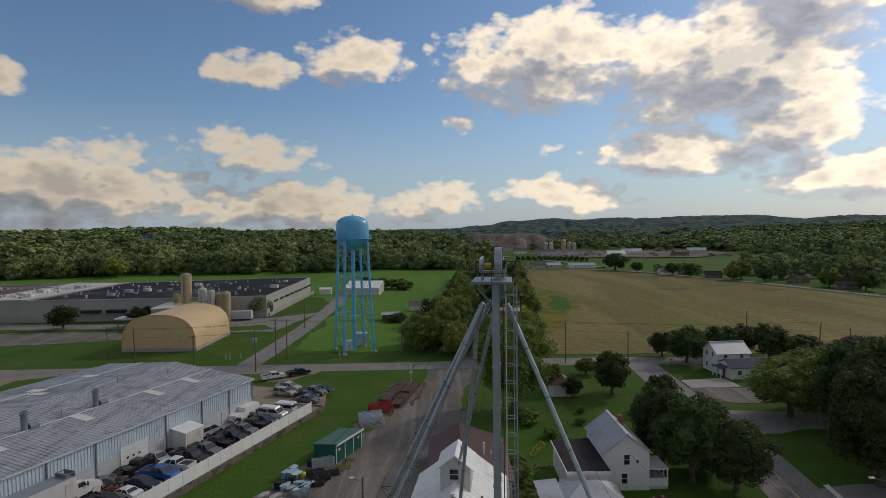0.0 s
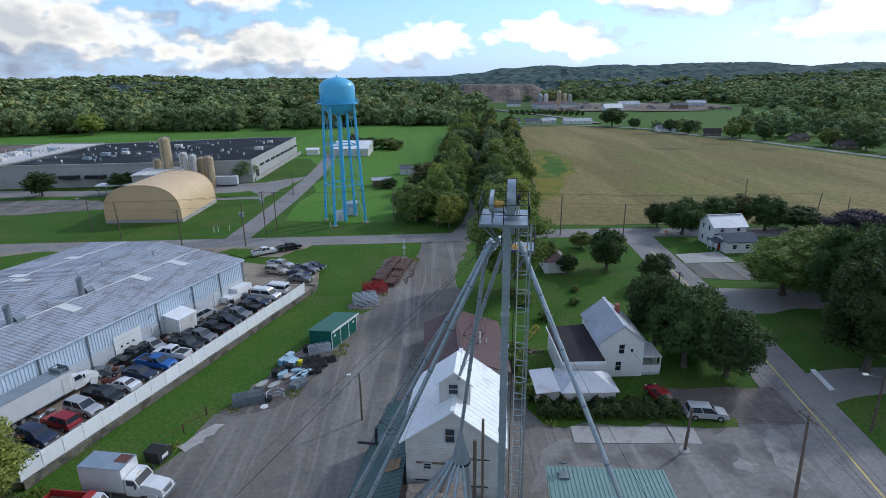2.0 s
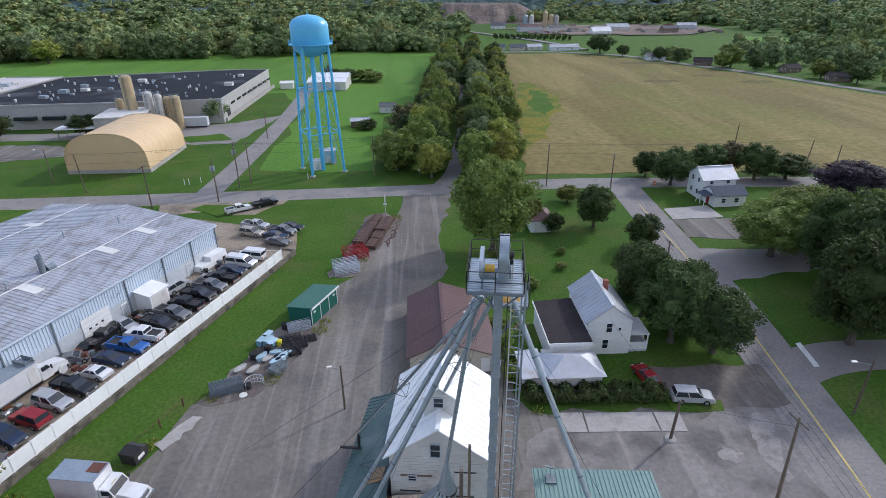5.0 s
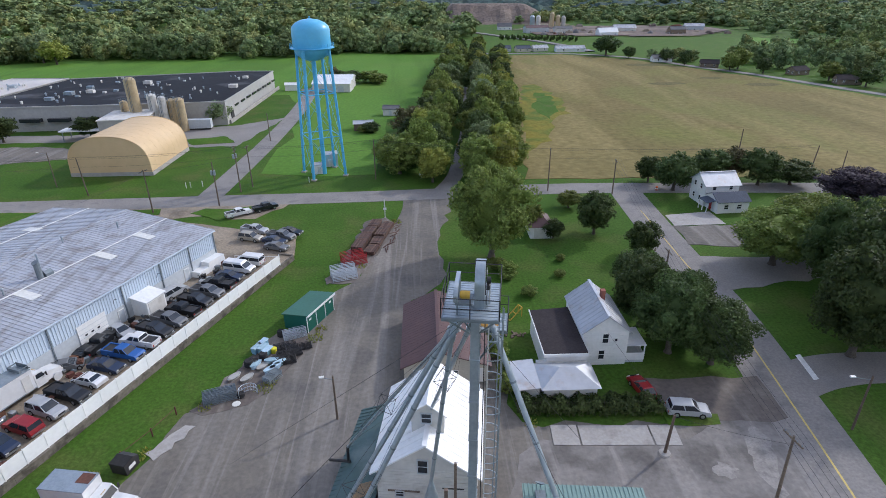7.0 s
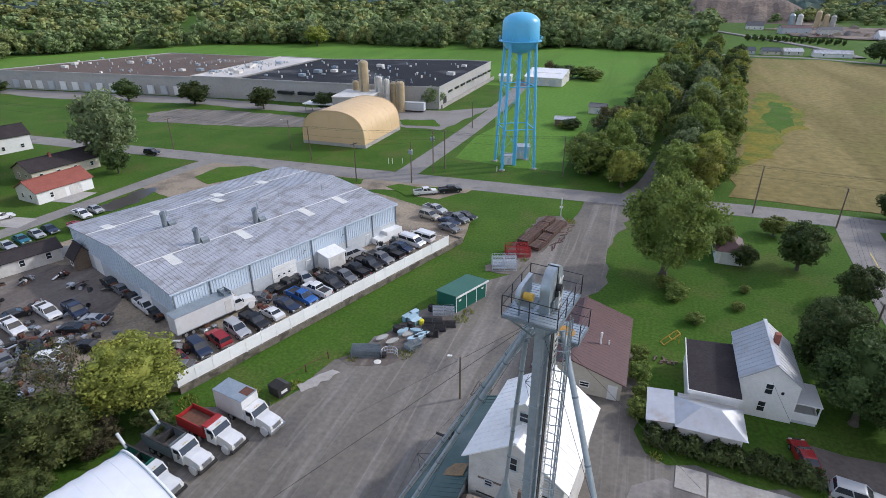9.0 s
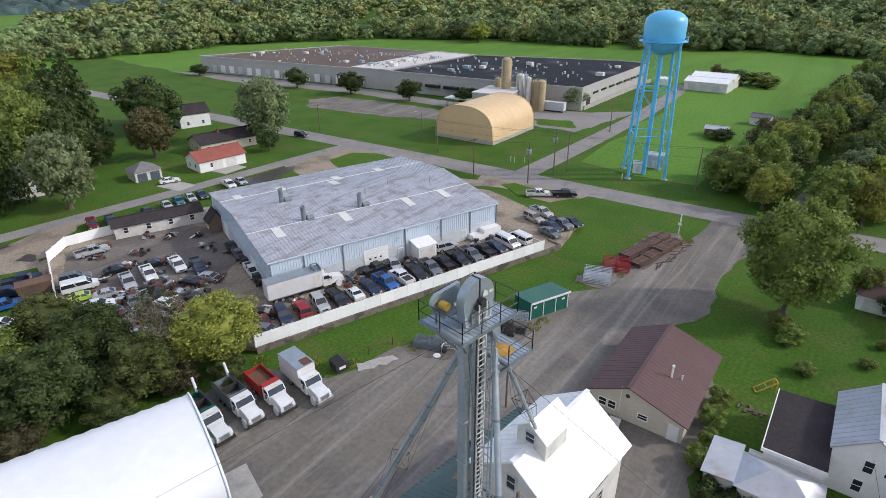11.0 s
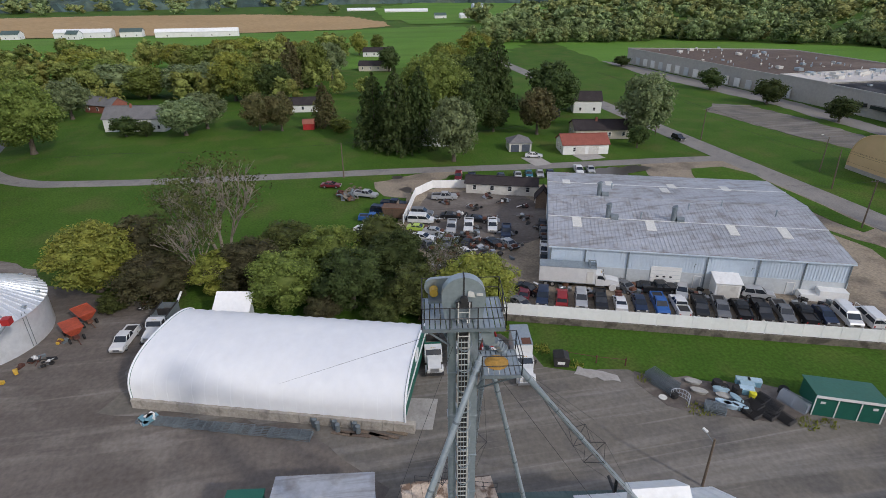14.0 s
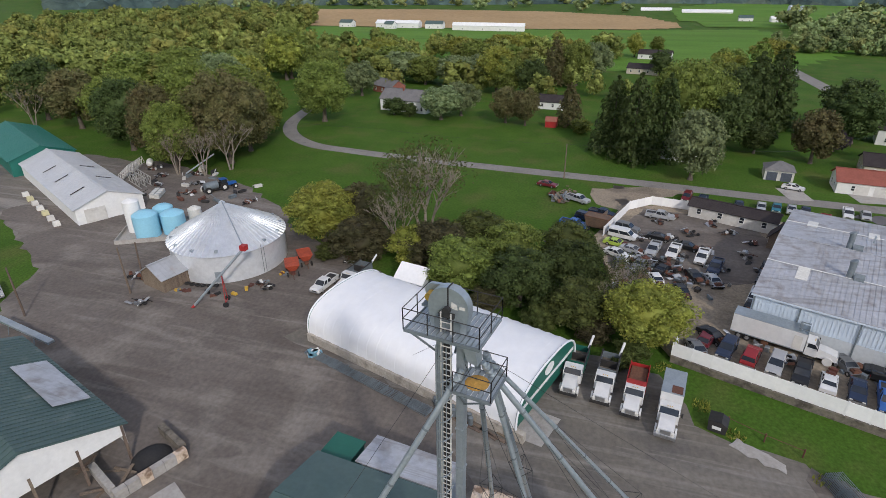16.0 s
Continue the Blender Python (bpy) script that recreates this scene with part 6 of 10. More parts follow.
    gable(b, 6.5, 4.5, 2.4, 3.0, OLDWOOD, GALVROOF)
    g = thing("gas_tank", pose(-23.5, 214, 0, 0, 0, 0), "white rounded gas tank on feet", "tank")
    part("shell", Shape().revolve([(0.05, 0), (0.45, 0.15), (0.6, 0.5), (0.6, 2.7), (0.45, 3.05), (0.05, 3.2)], 18), WHITE, g, smooth=True).matrix_basis = pose(0, 0, 1.4, 0, 90, 0)
    for x in (0.7, 2.4):
        part("foot", Shape().box(x - 0.1, -0.4, 0, x + 0.1, 0.4, 0.95), CONCRETE, g)


build_plant()


# ---- grain bin ----
def build_bin():
    b = thing("grain_bin", pose(-51.6, -20.1, 0), "wide corrugated steel grain bin with a ribbed conical roof", "grain bin")
    R, h = 9.7, 5.0
    prof = []
    k = 0
    z = 0.0
    while z < h:
        prof.append((R + (0.035 if k % 2 else 0.0), z))
        z += 0.12
        k += 1
    prof.append((R, h))
    part("shell", Shape().revolve(prof, 72), BINSTEEL, b, smooth=True)
    part("roof", Shape().revolve([(R + 0.35, h - 0.05), (R + 0.35, h + 0.02), (0.45, 10.4), (0.45, 10.6)], 60), BINROOF, b)
    for i in range(60):
        a = 2 * math.pi * i / 60
        c, s = math.cos(a), math.sin(a)
        part("roof_rib", Shape().beam((c * (R + 0.35), s * (R + 0.35), h + 0.07), (c * 0.45, s * 0.45, 10.46), 0.09, 0.22), BINROOF, b)
    part("peak_cap", Shape().revolve([(0.55, 10.4), (0.55, 10.75), (0.1, 11.1)], 24), BINROOF, b)
    for i in range(14):
        a = 2 * math.pi * i / 14
        part("eave_vent", Shape().box(-0.25, -0.25, 0, 0.25, 0.25, 0.55, pose(math.cos(a) * 9.1, math.sin(a) * 9.1, h + 0.25, 0, 0, math.degrees(a))), GALV, b)
    d = math.radians(25)
    part("access_door", Shape().box(-0.6, -0.1, 0.3, 0.6, 0.12, 2.2, pose(math.cos(d) * R, math.sin(d) * R, 0, 0, 0, 25 + 90)), GALV, b)
    lad = Shape()
    a = math.radians(70)
    for s in (-0.25, 0.25):
        lad.beam((math.cos(a) * 9.85 - s * math.sin(a), math.sin(a) * 9.85 + s * math.cos(a), 0.3), (math.cos(a) * 9.85 - s * math.sin(a), math.sin(a) * 9.85 + s * math.cos(a), 5.5), 0.06)
    part("ladder", lad, STEEL, b)
    # auger and the tube that feeds the peak
    g = thing("grain_auger", pose(-35.4, -15.1, 0), "pale grain auger with red undercarriage beside the bin", "auger")
    a, c = Vector((0, 0, 0.35)), Vector((-4.2, 7.5, 9.2))
    part("tube", Shape().tube(a, c, 0.2, n=10), GALV, g, smooth=True)
    part("intake", Shape().tube(a, a.lerp(c, -0.05), 0.24, n=8), REDPAINT, g)
    part("motor", Shape().box(c.x - 0.45, c.y - 0.45, c.z - 0.3, c.x + 0.45, c.y + 0.45, c.z + 0.5), REDPAINT, g)
    part("peak_tube", Shape().tube(c, (-16.2, -5.0, 11.0), 0.1, n=8), GALV, g)
    k = a.lerp(c, 0.55)
    for s in (-1.1, 1.1):
        foot = Vector((k.x + s * 0.87, k.y + s * 0.49, 0.45))
        part("strut", Shape().beam(foot, k, 0.1), REDPAINT, g)
        part("wheel", Shape().tube(foot - Vector((0.1, 0.06, 0)), foot + Vector((0.1, 0.06, 0)), 0.42, n=14), TYRE, g)
    part("axle", Shape().beam((k.x - 0.95, k.y - 0.54, 0.45), (k.x + 0.95, k.y + 0.54, 0.45), 0.12), REDPAINT, g)


build_bin()

# ---- grain elevator ----
def railing(parent, pts, z, h=1.05, r=0.022, name="railing", material=None):
    s = Shape()
    for a, b in zip(pts, pts[1:]):
        a, b = Vector((*a, z)), Vector((*b, z))
        n = max(1, round((b - a).length / 1.3))
        for i in range(n + 1):
            p = a.lerp(b, i / n)
            s.tube(p, p + Vector((0, 0, h)), r * 1.3, n=5)
        for k in (0.5, 1.0):
            s.tube(a + Vector((0, 0, h * k)), b + Vector((0, 0, h * k)), r, n=5)
    return part(name, s, material or DARKSTEEL, parent)


def grating(parent, x0, y0, x1, y1, z, name="deck"):
    d = part(name, Shape().box(x0, y0, z - 0.16, x1, y0 + 0.07, z).box(x0, y1 - 0.07, z - 0.16, x1, y1, z).box(x0, y0 + 0.07, z - 0.16, x0 + 0.07, y1 - 0.07, z).box(x1 - 0.07, y0 + 0.07, z - 0.16, x1, y1 - 0.07, z), STEEL, parent)
    y = y0 + 0.12
    while y < y1 - 0.1:
        part("grate_plank", Shape().box(x0 + 0.07, y, z - 0.06, x1 - 0.07, y + 0.19, z - 0.01), GALV, d)
        y += 0.235
    return d


def build_elevator():
    e = thing("grain_elevator", pose(3.5, 37.35, 0, 0, 0, -9), "tall galvanised grain elevator with head platform and spouts", "grain elevator")
    for y in (-0.5, 0.5):
        t = part("leg_casing", Shape().box(-0.23, y - 0.19, 0, 0.20, y + 0.19, 31.7), GALV, e)
        z = 2.5
        while z < 31:
            part("flange", Shape().box(-0.27, y - 0.23, z, 0.24, y + 0.23, z + 0.07), GALV, t)
            z += 2.6
    part("boot", Shape().loft([(-0.9, 0), (0.9, 0), (0.9, 1.2), (0.5, 1.8), (-0.5, 1.8), (-0.9, 1.2)], -0.36, 0.32), STEEL, e)
    # ladder and cage on the east side
    lad = Shape()
    for y in (-0.24, 0.24):
        lad.beam((0.62, y, 0.5), (0.62, y, 32.6), 0.055)
    z = 0.8
    while z < 32.4:
        lad.tube((0.62, -0.24, z), (0.62, 0.24, z), 0.026, n=5)
        z += 0.31
    l = part("ladder", lad, WHITE_OLD, e, "pale galvanised ladder")
    # plain dark strip added behind the pale rungs
    part("cable_tray", Shape().box(0.42, -0.2, 0.5, 0.46, 0.2, 31.4), DARKSTEEL, e, "dark backing strip behind the ladder")
    z = 3.0
    while z < 31.2:
        pts = [(0.62, -0.34, z)] + [(0.62 + 0.72 * math.sin(math.pi * i / 8), -0.36 * math.cos(math.pi * i / 8), z) for i in range(1, 8)] + [(0.62, 0.34, z)]
        part("cage_hoop", Shape().path(pts, 0.03, 4), GALV, l)
        z += 1.15
    for i in (2, 3, 4, 5, 6):
        x, y = 0.62 + 0.72 * math.sin(math.pi * i / 8), -0.36 * math.cos(math.pi * i / 8)
        part("cage_bar", Shape().beam((x, y, 3.0), (x, y, 31.2), 0.05, 0.02), GALV, l)
    # head platform
    z = 31.6
    x0, y0, x1, y1 = -1.51, -1.82, 1.13, 1.76
    d = grating(e, x0, y0, x1, y1, z, "head_platform")
    railing(d, [(x0, y0), (x0, y1), (x1, y1), (x1, y0), (x0, y0)], z)
    part("bracket", Shape().beam((-1.3, 0, z - 0.2), (-0.3, 0, z - 1.7), 0.08).beam((0.95, -1.6, z - 0.2), (0.2, -0.6, z - 1.5), 0.08).beam((-1.3, -1.6, z - 0.2), (-0.2, -0.6, z - 1.6), 0.08), STEEL, d)
    # head casing
    prof = [(-0.82, z + 0.0), (0.82, z + 0.0), (0.95, z + 0.9)] + [(0.95 * math.cos(math.pi * i / 14), z + 1.15 + 0.95 * math.sin(math.pi * i / 14)) for i in range(15)] + [(-0.95, z + 0.9)]
    h = part("head_casing", Shape().loft(prof, -0.06, 0.40), GALV, e, smooth=True)
    part("seam", Shape().loft([(-0.03, z + 0.3), (0.03, z + 0.3), (0.03, z + 2.13), (-0.03, z + 2.13)], -0.09, 0.43), DARKSTEEL, h)
    part("bearing", Shape().tube((0.46, 0, z + 1.1), (0.66, 0, z + 1.1), 0.17, n=12).box(0.46, -0.35, z + 0.75, 0.62, 0.35, z + 0.95), DARKSTEEL, h)
    part("faded_logo", Shape().loft([(0.15, z + 1.2), (0.5, z + 1.15), (0.42, z + 1.42), (0.2, z + 1.5)], 0.46, 0.466).box(0.46, 0.55, z + 1.22, 0.466, 0.82, z + 1.36), WHITE_OLD, h, "faded pale bars of a worn mark")
    part("access_hatch", Shape().box(0.46, -0.6, z + 0.1, 0.52, 0.6, z + 0.6), STEEL, h)
    # drive
    part("drive_base", Shape().box(-0.9, -1.55, z + 0.55, -0.1, -0.6, z + 0.66).beam((-0.8, -1.45, z), (-0.8, -1.45, z + 0.55), 0.07).beam((-0.8, -0.4, z), (-0.8, -0.4, z + 0.55), 0.07), STEEL, e)
    m = part("motor", Shape().tube((-0.62, -1.28, z + 0.98), (-0.24, -1.28, z + 0.98), 0.19, n=16), YELLOW, e, "gold-painted electric motor", smooth=True)
    part("fan_cowl", Shape().tube((-0.70, -1.28, z + 0.98), (-0.62, -1.28, z + 0.98), 0.15, 0.2, 16), YELLOW, m)
    g = [(0.42 * math.cos(math.pi * i / 10 + math.pi / 2) - 1.28, z + 1.0 + 0.42 * math.sin(math.pi * i / 10 + math.pi / 2)) for i in range(11)] + [(0.0, z + 0.62), (0.0, z + 1.5)]
    part("belt_guard", Shape().loft(g, -0.96, -0.76), GALV, e)
    # service platform below
    zz = 29.4
    s = grating(e, -0.35, 0.75, 1.55, 2.5, zz, "service_platform")
    railing(s, [(-0.35, 2.5), (1.55, 2.5), (1.55, 0.75)], zz)
    railing(s, [(-0.35, 2.5), (-0.35, 0.75)], zz)
    part("bracket", Shape().beam((1.4, 0.9, zz - 0.15), (0.2, 0.7, zz - 1.7), 0.07).beam((1.4, 2.4, zz - 0.15), (0.2, 0.7, zz - 1.8), 0.07), STEEL, s)
    part("grain_spill", Shape().revolve([(0.55, 0), (0.3, 0.05), (0.05, 0.08)], 14, (0.6, 1.5, zz)), GRAIN, s)
    part("discharge_hopper", Shape().add([(-0.2, 0.6, 31.5), (0.5, 0.6, 31.5), (0.5, 1.3, 31.3), (-0.2, 1.3, 31.3), (-0.05, 0.95, 30.3), (0.5, 0.95, 30.3), (0.5, 1.45, 30.2), (-0.05, 1.45, 30.2)], [(0, 1, 2, 3), (7, 6, 5, 4), (0, 4, 5, 1), (1, 5, 6, 2), (2, 6, 7, 3), (3, 7, 4, 0)]), GALV, e)
    # spouts, each a long tube with clamp bands and a stay frame
    inv = e.matrix_world.inverted()
    ends = [((1.25, 49.95, 13.95), 0.14, 0.6, (3.75, 38.6, 30.4)), ((-6.5, 53.1, 7.0), 0.12, 0.55, (3.5, 38.7, 30.4)), ((-8.5, 37.55, 5.2), 0.155, 0.72, (3.0, 38.3, 30.4)), ((-9.2, 40.9, 5.2), 0.15, 0.55, (3.0, 38.7, 30.4)), ((13.9, 25.6, 5.2), 0.15, 0.0, (4.1, 38.3, 30.4)), ((1.1, 42.3, 14.2), 0.135, 0.0, (2.45, 38.75, 29.1))]
    for i, (p, r, stay, top) in enumerate(ends):
        p = inv @ Vector(p)
        a = inv @ Vector(top)
        a = a + (p - a) * 0.02
        sp = part("spout", Shape().tube(a, p, r, n=12), GALV, e, smooth=True)
        n = int((p - a).length / 3)
        for k in range(1, n):
            q = a.lerp(p, k / n)
            w = (p - a).normalized() * 0.05
            part("clamp", Shape().tube(q - w, q + w, r + 0.018, n=12), STEEL, sp)
        for k in range(3):
            q = a.lerp(p, 0.012 + 0.012 * k)
            w = (p - a).normalized() * 0.06
            part("elbow_band", Shape().tube(q - w, q + w, r + 0.06, n=12), GALV, sp)
        if stay:
            q = a.lerp(p, stay)
            d = (p - a).normalized()
            u = d.cross(Vector((0, 0, 1))).normalized()
            v = u.cross(d)
            fr = Shape()
            c = [q + u * 0.85, q + v * 0.85, q - u * 0.85, q - v * 0.85]
            for k in range(4):
                fr.tube(c[k], c[(k + 1) % 4], 0.02, n=4).tube(q, c[k], 0.022, n=4)
                fr.tube(c[k], a.lerp(p, max(0.03, stay - 0.38)), 0.01, n=4).tube(c[k], a.lerp(p, min(0.98, stay + 0.36)), 0.01, n=4)
            part("stay_frame", fr, DARKSTEEL, sp)
    part("spout_drop", Shape().tube(inv @ Vector((-6.5, 53.1, 7.1)), inv @ Vector((-6.6, 53.2, 5.3)), 0.14, n=10), DARKSTEEL, e)
    # guy wires
    for p in ((-26, 24, 6), (16, 56, 4.2), (-20, 58, 0.2), (20, 20, 0.3)):
        part("guy_wire", Shape().tube(inv @ Vector((3.2, 37.3, 30.8)), inv @ Vector(p), 0.012, n=4), DARKSTEEL, e)


build_elevator()


def build_distributor():
    """Cone with spouts fanning down to the deck bins."""
    d = thing("spout_distributor", pose(1.1, 42.3, 5.0), "galvanised distributor cone with fanned spouts over the deck", "distributor")
    part("cone", Shape().revolve([(0.66, 6.6), (0.7, 6.75), (0.16, 9.1), (0.15, 9.3)], 20), GALV, d, smooth=True)
    part("spout_ring", Shape().revolve([(0.72, 6.5), (0.72, 6.7), (0.3, 6.7)], 20), DARKSTEEL, d)
    ends = [(-4.0, 3.2), (-4.2, 2.0), (-4.8, 0.2), (-4.6, -1.8), (-3.0, -3.4), (-1.4, -4.2), (0.6, -3.6), (0.8, 3.2), (-1.6, 4.4), (1.0, -0.6)]
    for i, (x, y) in enumerate(ends):
        a = 2 * math.pi * i / len(ends)
        part("spout", Shape().tube((0.5 * math.cos(math.atan2(y, x)), 0.5 * math.sin(math.atan2(y, x)), 6.85), (x, y, 0.12), 0.125, n=9), GALV, d, smooth=True)
    part("mast", Shape().box(0.9, -0.15, 0.02, 1.15, 0.1, 8.4), OLDWOOD, d)
    part("mast", Shape().box(1.7, 1.85, 0.02, 1.9, 2.05, 8.8), OLDWOOD, d)
    part("brace", Shape().beam((1.0, 0, 6.7), (0.3, 0, 6.75), 0.1), STEEL, d)


build_distributor()

# ---- feed mill ----
def build_mill():
    m = thing("feed_mill", pose(4.8, 47.4, 0, 0, 0, 83.3), "white clad feed mill with bright metal roof and roof tower", "mill")
    L, W, e, r = 10.1, 8.3, 9.3, 12.3
    gable(m, L, W, e, r, WHITE_OLD, WHITEROOF, over=0.5, ribs=0.75, rib_h=0.025)
    # siding boards on the south and east faces
    for k in range(int(e / 0.3)):
        z = k * 0.3
        part("siding_board", Shape().box(-0.035, 0.02, z + 0.02, 0.0, W - 0.02, z + 0.29), WHITE_OLD, m)
    for y, z, w, h in ((3.9, 9.0, 0.95, 1.5),):
        window(m, w, h, pose(-0.04, W - y, z, 0, 0, -90), GREYBLOCK)
    window(m, 0.8, 0.7, pose(-0.04, W - 1.9, 6.2, 0, 0, -90), GREYBLOCK)
    for y, z in ((6.4, 7.4), (1.7, 5.0), (6.3, 4.6)):
        part("iron_bar", Shape().box(-0.1, W - y - 0.9, z, -0.04, W - y + 0.9, z + 0.1), DARKSTEEL, m)
    part("beam_mark", Shape().box(-0.07, W - 3.6, 6.75, -0.036, W - 0.9, 6.95), OLDWOOD, m)
    for x in (2.5, 6.5):
        window(m, 0.9, 1.3, pose(x, -0.02, 5.5), WHITE_OLD)
    # roof tower
    cx, cy, cl, cw = 2.0, W / 2, 3.0, 2.7
    part("tower_wall", Shape().loft([(cy - cw / 2, r - 1.6), (cy + cw / 2, r - 1.6), (cy + cw / 2, 13.8), (cy, 14.8), (cy - cw / 2, 13.8)], cx, cx + cl), WHITE_OLD, m)
    for sgn in (-1, 1):
        a, b = (cx - 0.5, cy + sgn * (cw / 2 + 0.35), 13.62), (cx + cl + 0.4, cy + sgn * (cw / 2 + 0.35), 13.62)
        c, d = (cx + cl + 0.4, cy, 14.95), (cx - 0.5, cy, 14.95)
        q = (a, b, c, d) if sgn < 0 else (d, c, b, a)
        part("tower_roof", Shape().slab(*q, 0.08), WHITEROOF, m)
    window(m, 0.95, 1.1, pose(cx - 0.02, cy + 0.1, 12.5, 0, 0, -90), GREYBLOCK)
    # writing on the east wall too small to read
    part("sign_bar", Shape().box(2.2, -0.05, 7.6, 5.2, -0.012, 7.9).box(5.6, -0.05, 7.6, 7.6, -0.012, 7.9), DARKROOF, m, "dark bars of faded lettering")
    # lean-to along the west side with a green roof
    l = thing("mill_lean_to", pose(0, 0, 0), "green metal-roofed lean-to along the mill", "lean-to")
    a, b, c, d = Vector((-9.0, 43.4, 4.6)), Vector((-4.0, 43.6, 5.9)), Vector((-2.9, 60.3, 5.9)), Vector((-6.1, 60.9, 4.6))
    part("wall", Shape().add([(-8.7, 43.7, 0), (-4.1, 43.9, 0), (-3.2, 60.0, 0), (-6.0, 60.5, 0), (-8.7, 43.7, 4.5), (-4.1, 43.9, 5.7), (-3.2, 60.0, 5.7), (-6.0, 60.5, 4.5)], [(3, 2, 1, 0), (4, 5, 6, 7), (0, 1, 5, 4), (1, 2, 6, 5), (2, 3, 7, 6), (3, 0, 4, 7)]), GREYBLOCK, l)
    rf = part("roof", Shape().slab(a, b, c, d, 0.1), GREENROOF, l)
    for i in range(34):
        f = (i + 0.5) / 34
        part("roof_rib", Shape().beam(a.lerp(d, f) + Vector((0, 0, 0.03)), b.lerp(c, f) + Vector((0, 0, 0.03)), 0.08, 0.06), GREENROOF, rf)
    part("rust_patch", Shape().slab(a.lerp(d, 0.30) + Vector((0.4, 0, 0.09)), b.lerp(c, 0.30) + Vector((-0.4, 0, 0.05)), b.lerp(c, 0.39) + Vector((-0.4, 0, 0.05)), a.lerp(d, 0.40) + Vector((0.6, 0, 0.09)), 0.03), OCHRE, rf, "ochre rust and grain patch")
    railing(l, [(-9.0, 43.4), (-11.2, 36.5)], 4.7, name="railing")
    pp = part("pipe_outlet", Shape().tube((-8.4, 53.5, 5.1), (-6.4, 53.2, 5.1), 0.14, n=10), DARKSTEEL, l)
    # deck over the load-out bins
    dk = thing("loadout_building", pose(0, 0, 0), "load-out building with a pale spattered board deck", "building")
    poly = [(-3.6, 47.7), (-5.0, 43.5), (-10.7, 43.2), (-11.3, 36.3), (1.7, 34.8), (2.5, 46.9)]
    part("wall", Shape().prism(poly, 0, 4.85), GREENWALL, dk)
    top = part("deck", Shape().prism(poly, 4.854, 4.93), OLDWOOD, dk)
    rnd = random.Random(8)
    y = 35.2
    while y < 47.2:
        x0, x1 = (-11.1, 1.9) if y < 42.4 else (-4.2, 2.2)
        x = x0 + (y - 36) * 0.08
        while x < x1 - 0.4:
            w = rnd.uniform(2.2, 4.2)
            xe = min(x + w, x1)
            part("board", Shape().box(x + 0.02, y, 4.934, xe, y + 0.86, 4.96 + rnd.uniform(0, 0.03)), PALEWOOD, top)
            x = xe + 0.02
        y += 0.9
    for x, yy, s in ((-8.2, 38.2, 0.8), (-6.4, 37.0, 1.0), (-4.5, 40.5, 0.8), (-2.0, 38.5, 0.9), (-1.0, 44.5, 0.7)):
        part("grain_spill", Shape().revolve([(s, 0), (s * 0.5, 0.12), (0.05, 0.2)], 12, (x, yy, 4.97)), GRAIN if s > 0.75 else OLDWOOD, top)
    # lower green roof beside the elevator
    g = thing("boot_house", pose(0, 0, 0), "low green-roofed annex at the elevator foot", "annex")
    part("wall", Shape().prism([(2.6, 47.0), (1.9, 38.8), (5.2, 38.4), (5.6, 46.6)], 0, 3.6), GREYBLOCK, g)
    rr = part("roof", Shape().slab((1.8, 38.6, 3.75), (5.4, 38.2, 3.65), (5.8, 46.8, 3.65), (2.6, 47.1, 3.95), 0.1), PALEGREENROOF, g)
    for i in range(20):
        f = (i + 0.5) / 20
        part("roof_rib", Shape().beam(Vector((1.8, 38.6, 3.79)).lerp(Vector((2.6, 47.1, 3.99)), f), Vector((5.4, 38.2, 3.69)).lerp(Vector((5.8, 46.8, 3.69)), f), 0.07, 0.05), PALEGREENROOF, rr)


build_mill()


def ribbed_slope(parent, a, b, c, d, n, roof, name="roof"):
    a, b, c, d = (Vector(q) for q in (a, b, c, d))
    r = part(name, Shape().slab(a, b, c, d, 0.12), roof, parent)
    up = (b - a).cross(d - a).normalized() * 0.03
    for i in range(n):
        f = (i + 0.5) / n
        part("roof_rib", Shape().beam(a.lerp(b, f) + up, d.lerp(c, f) + up, 0.08, 0.06), roof, r)
    return r


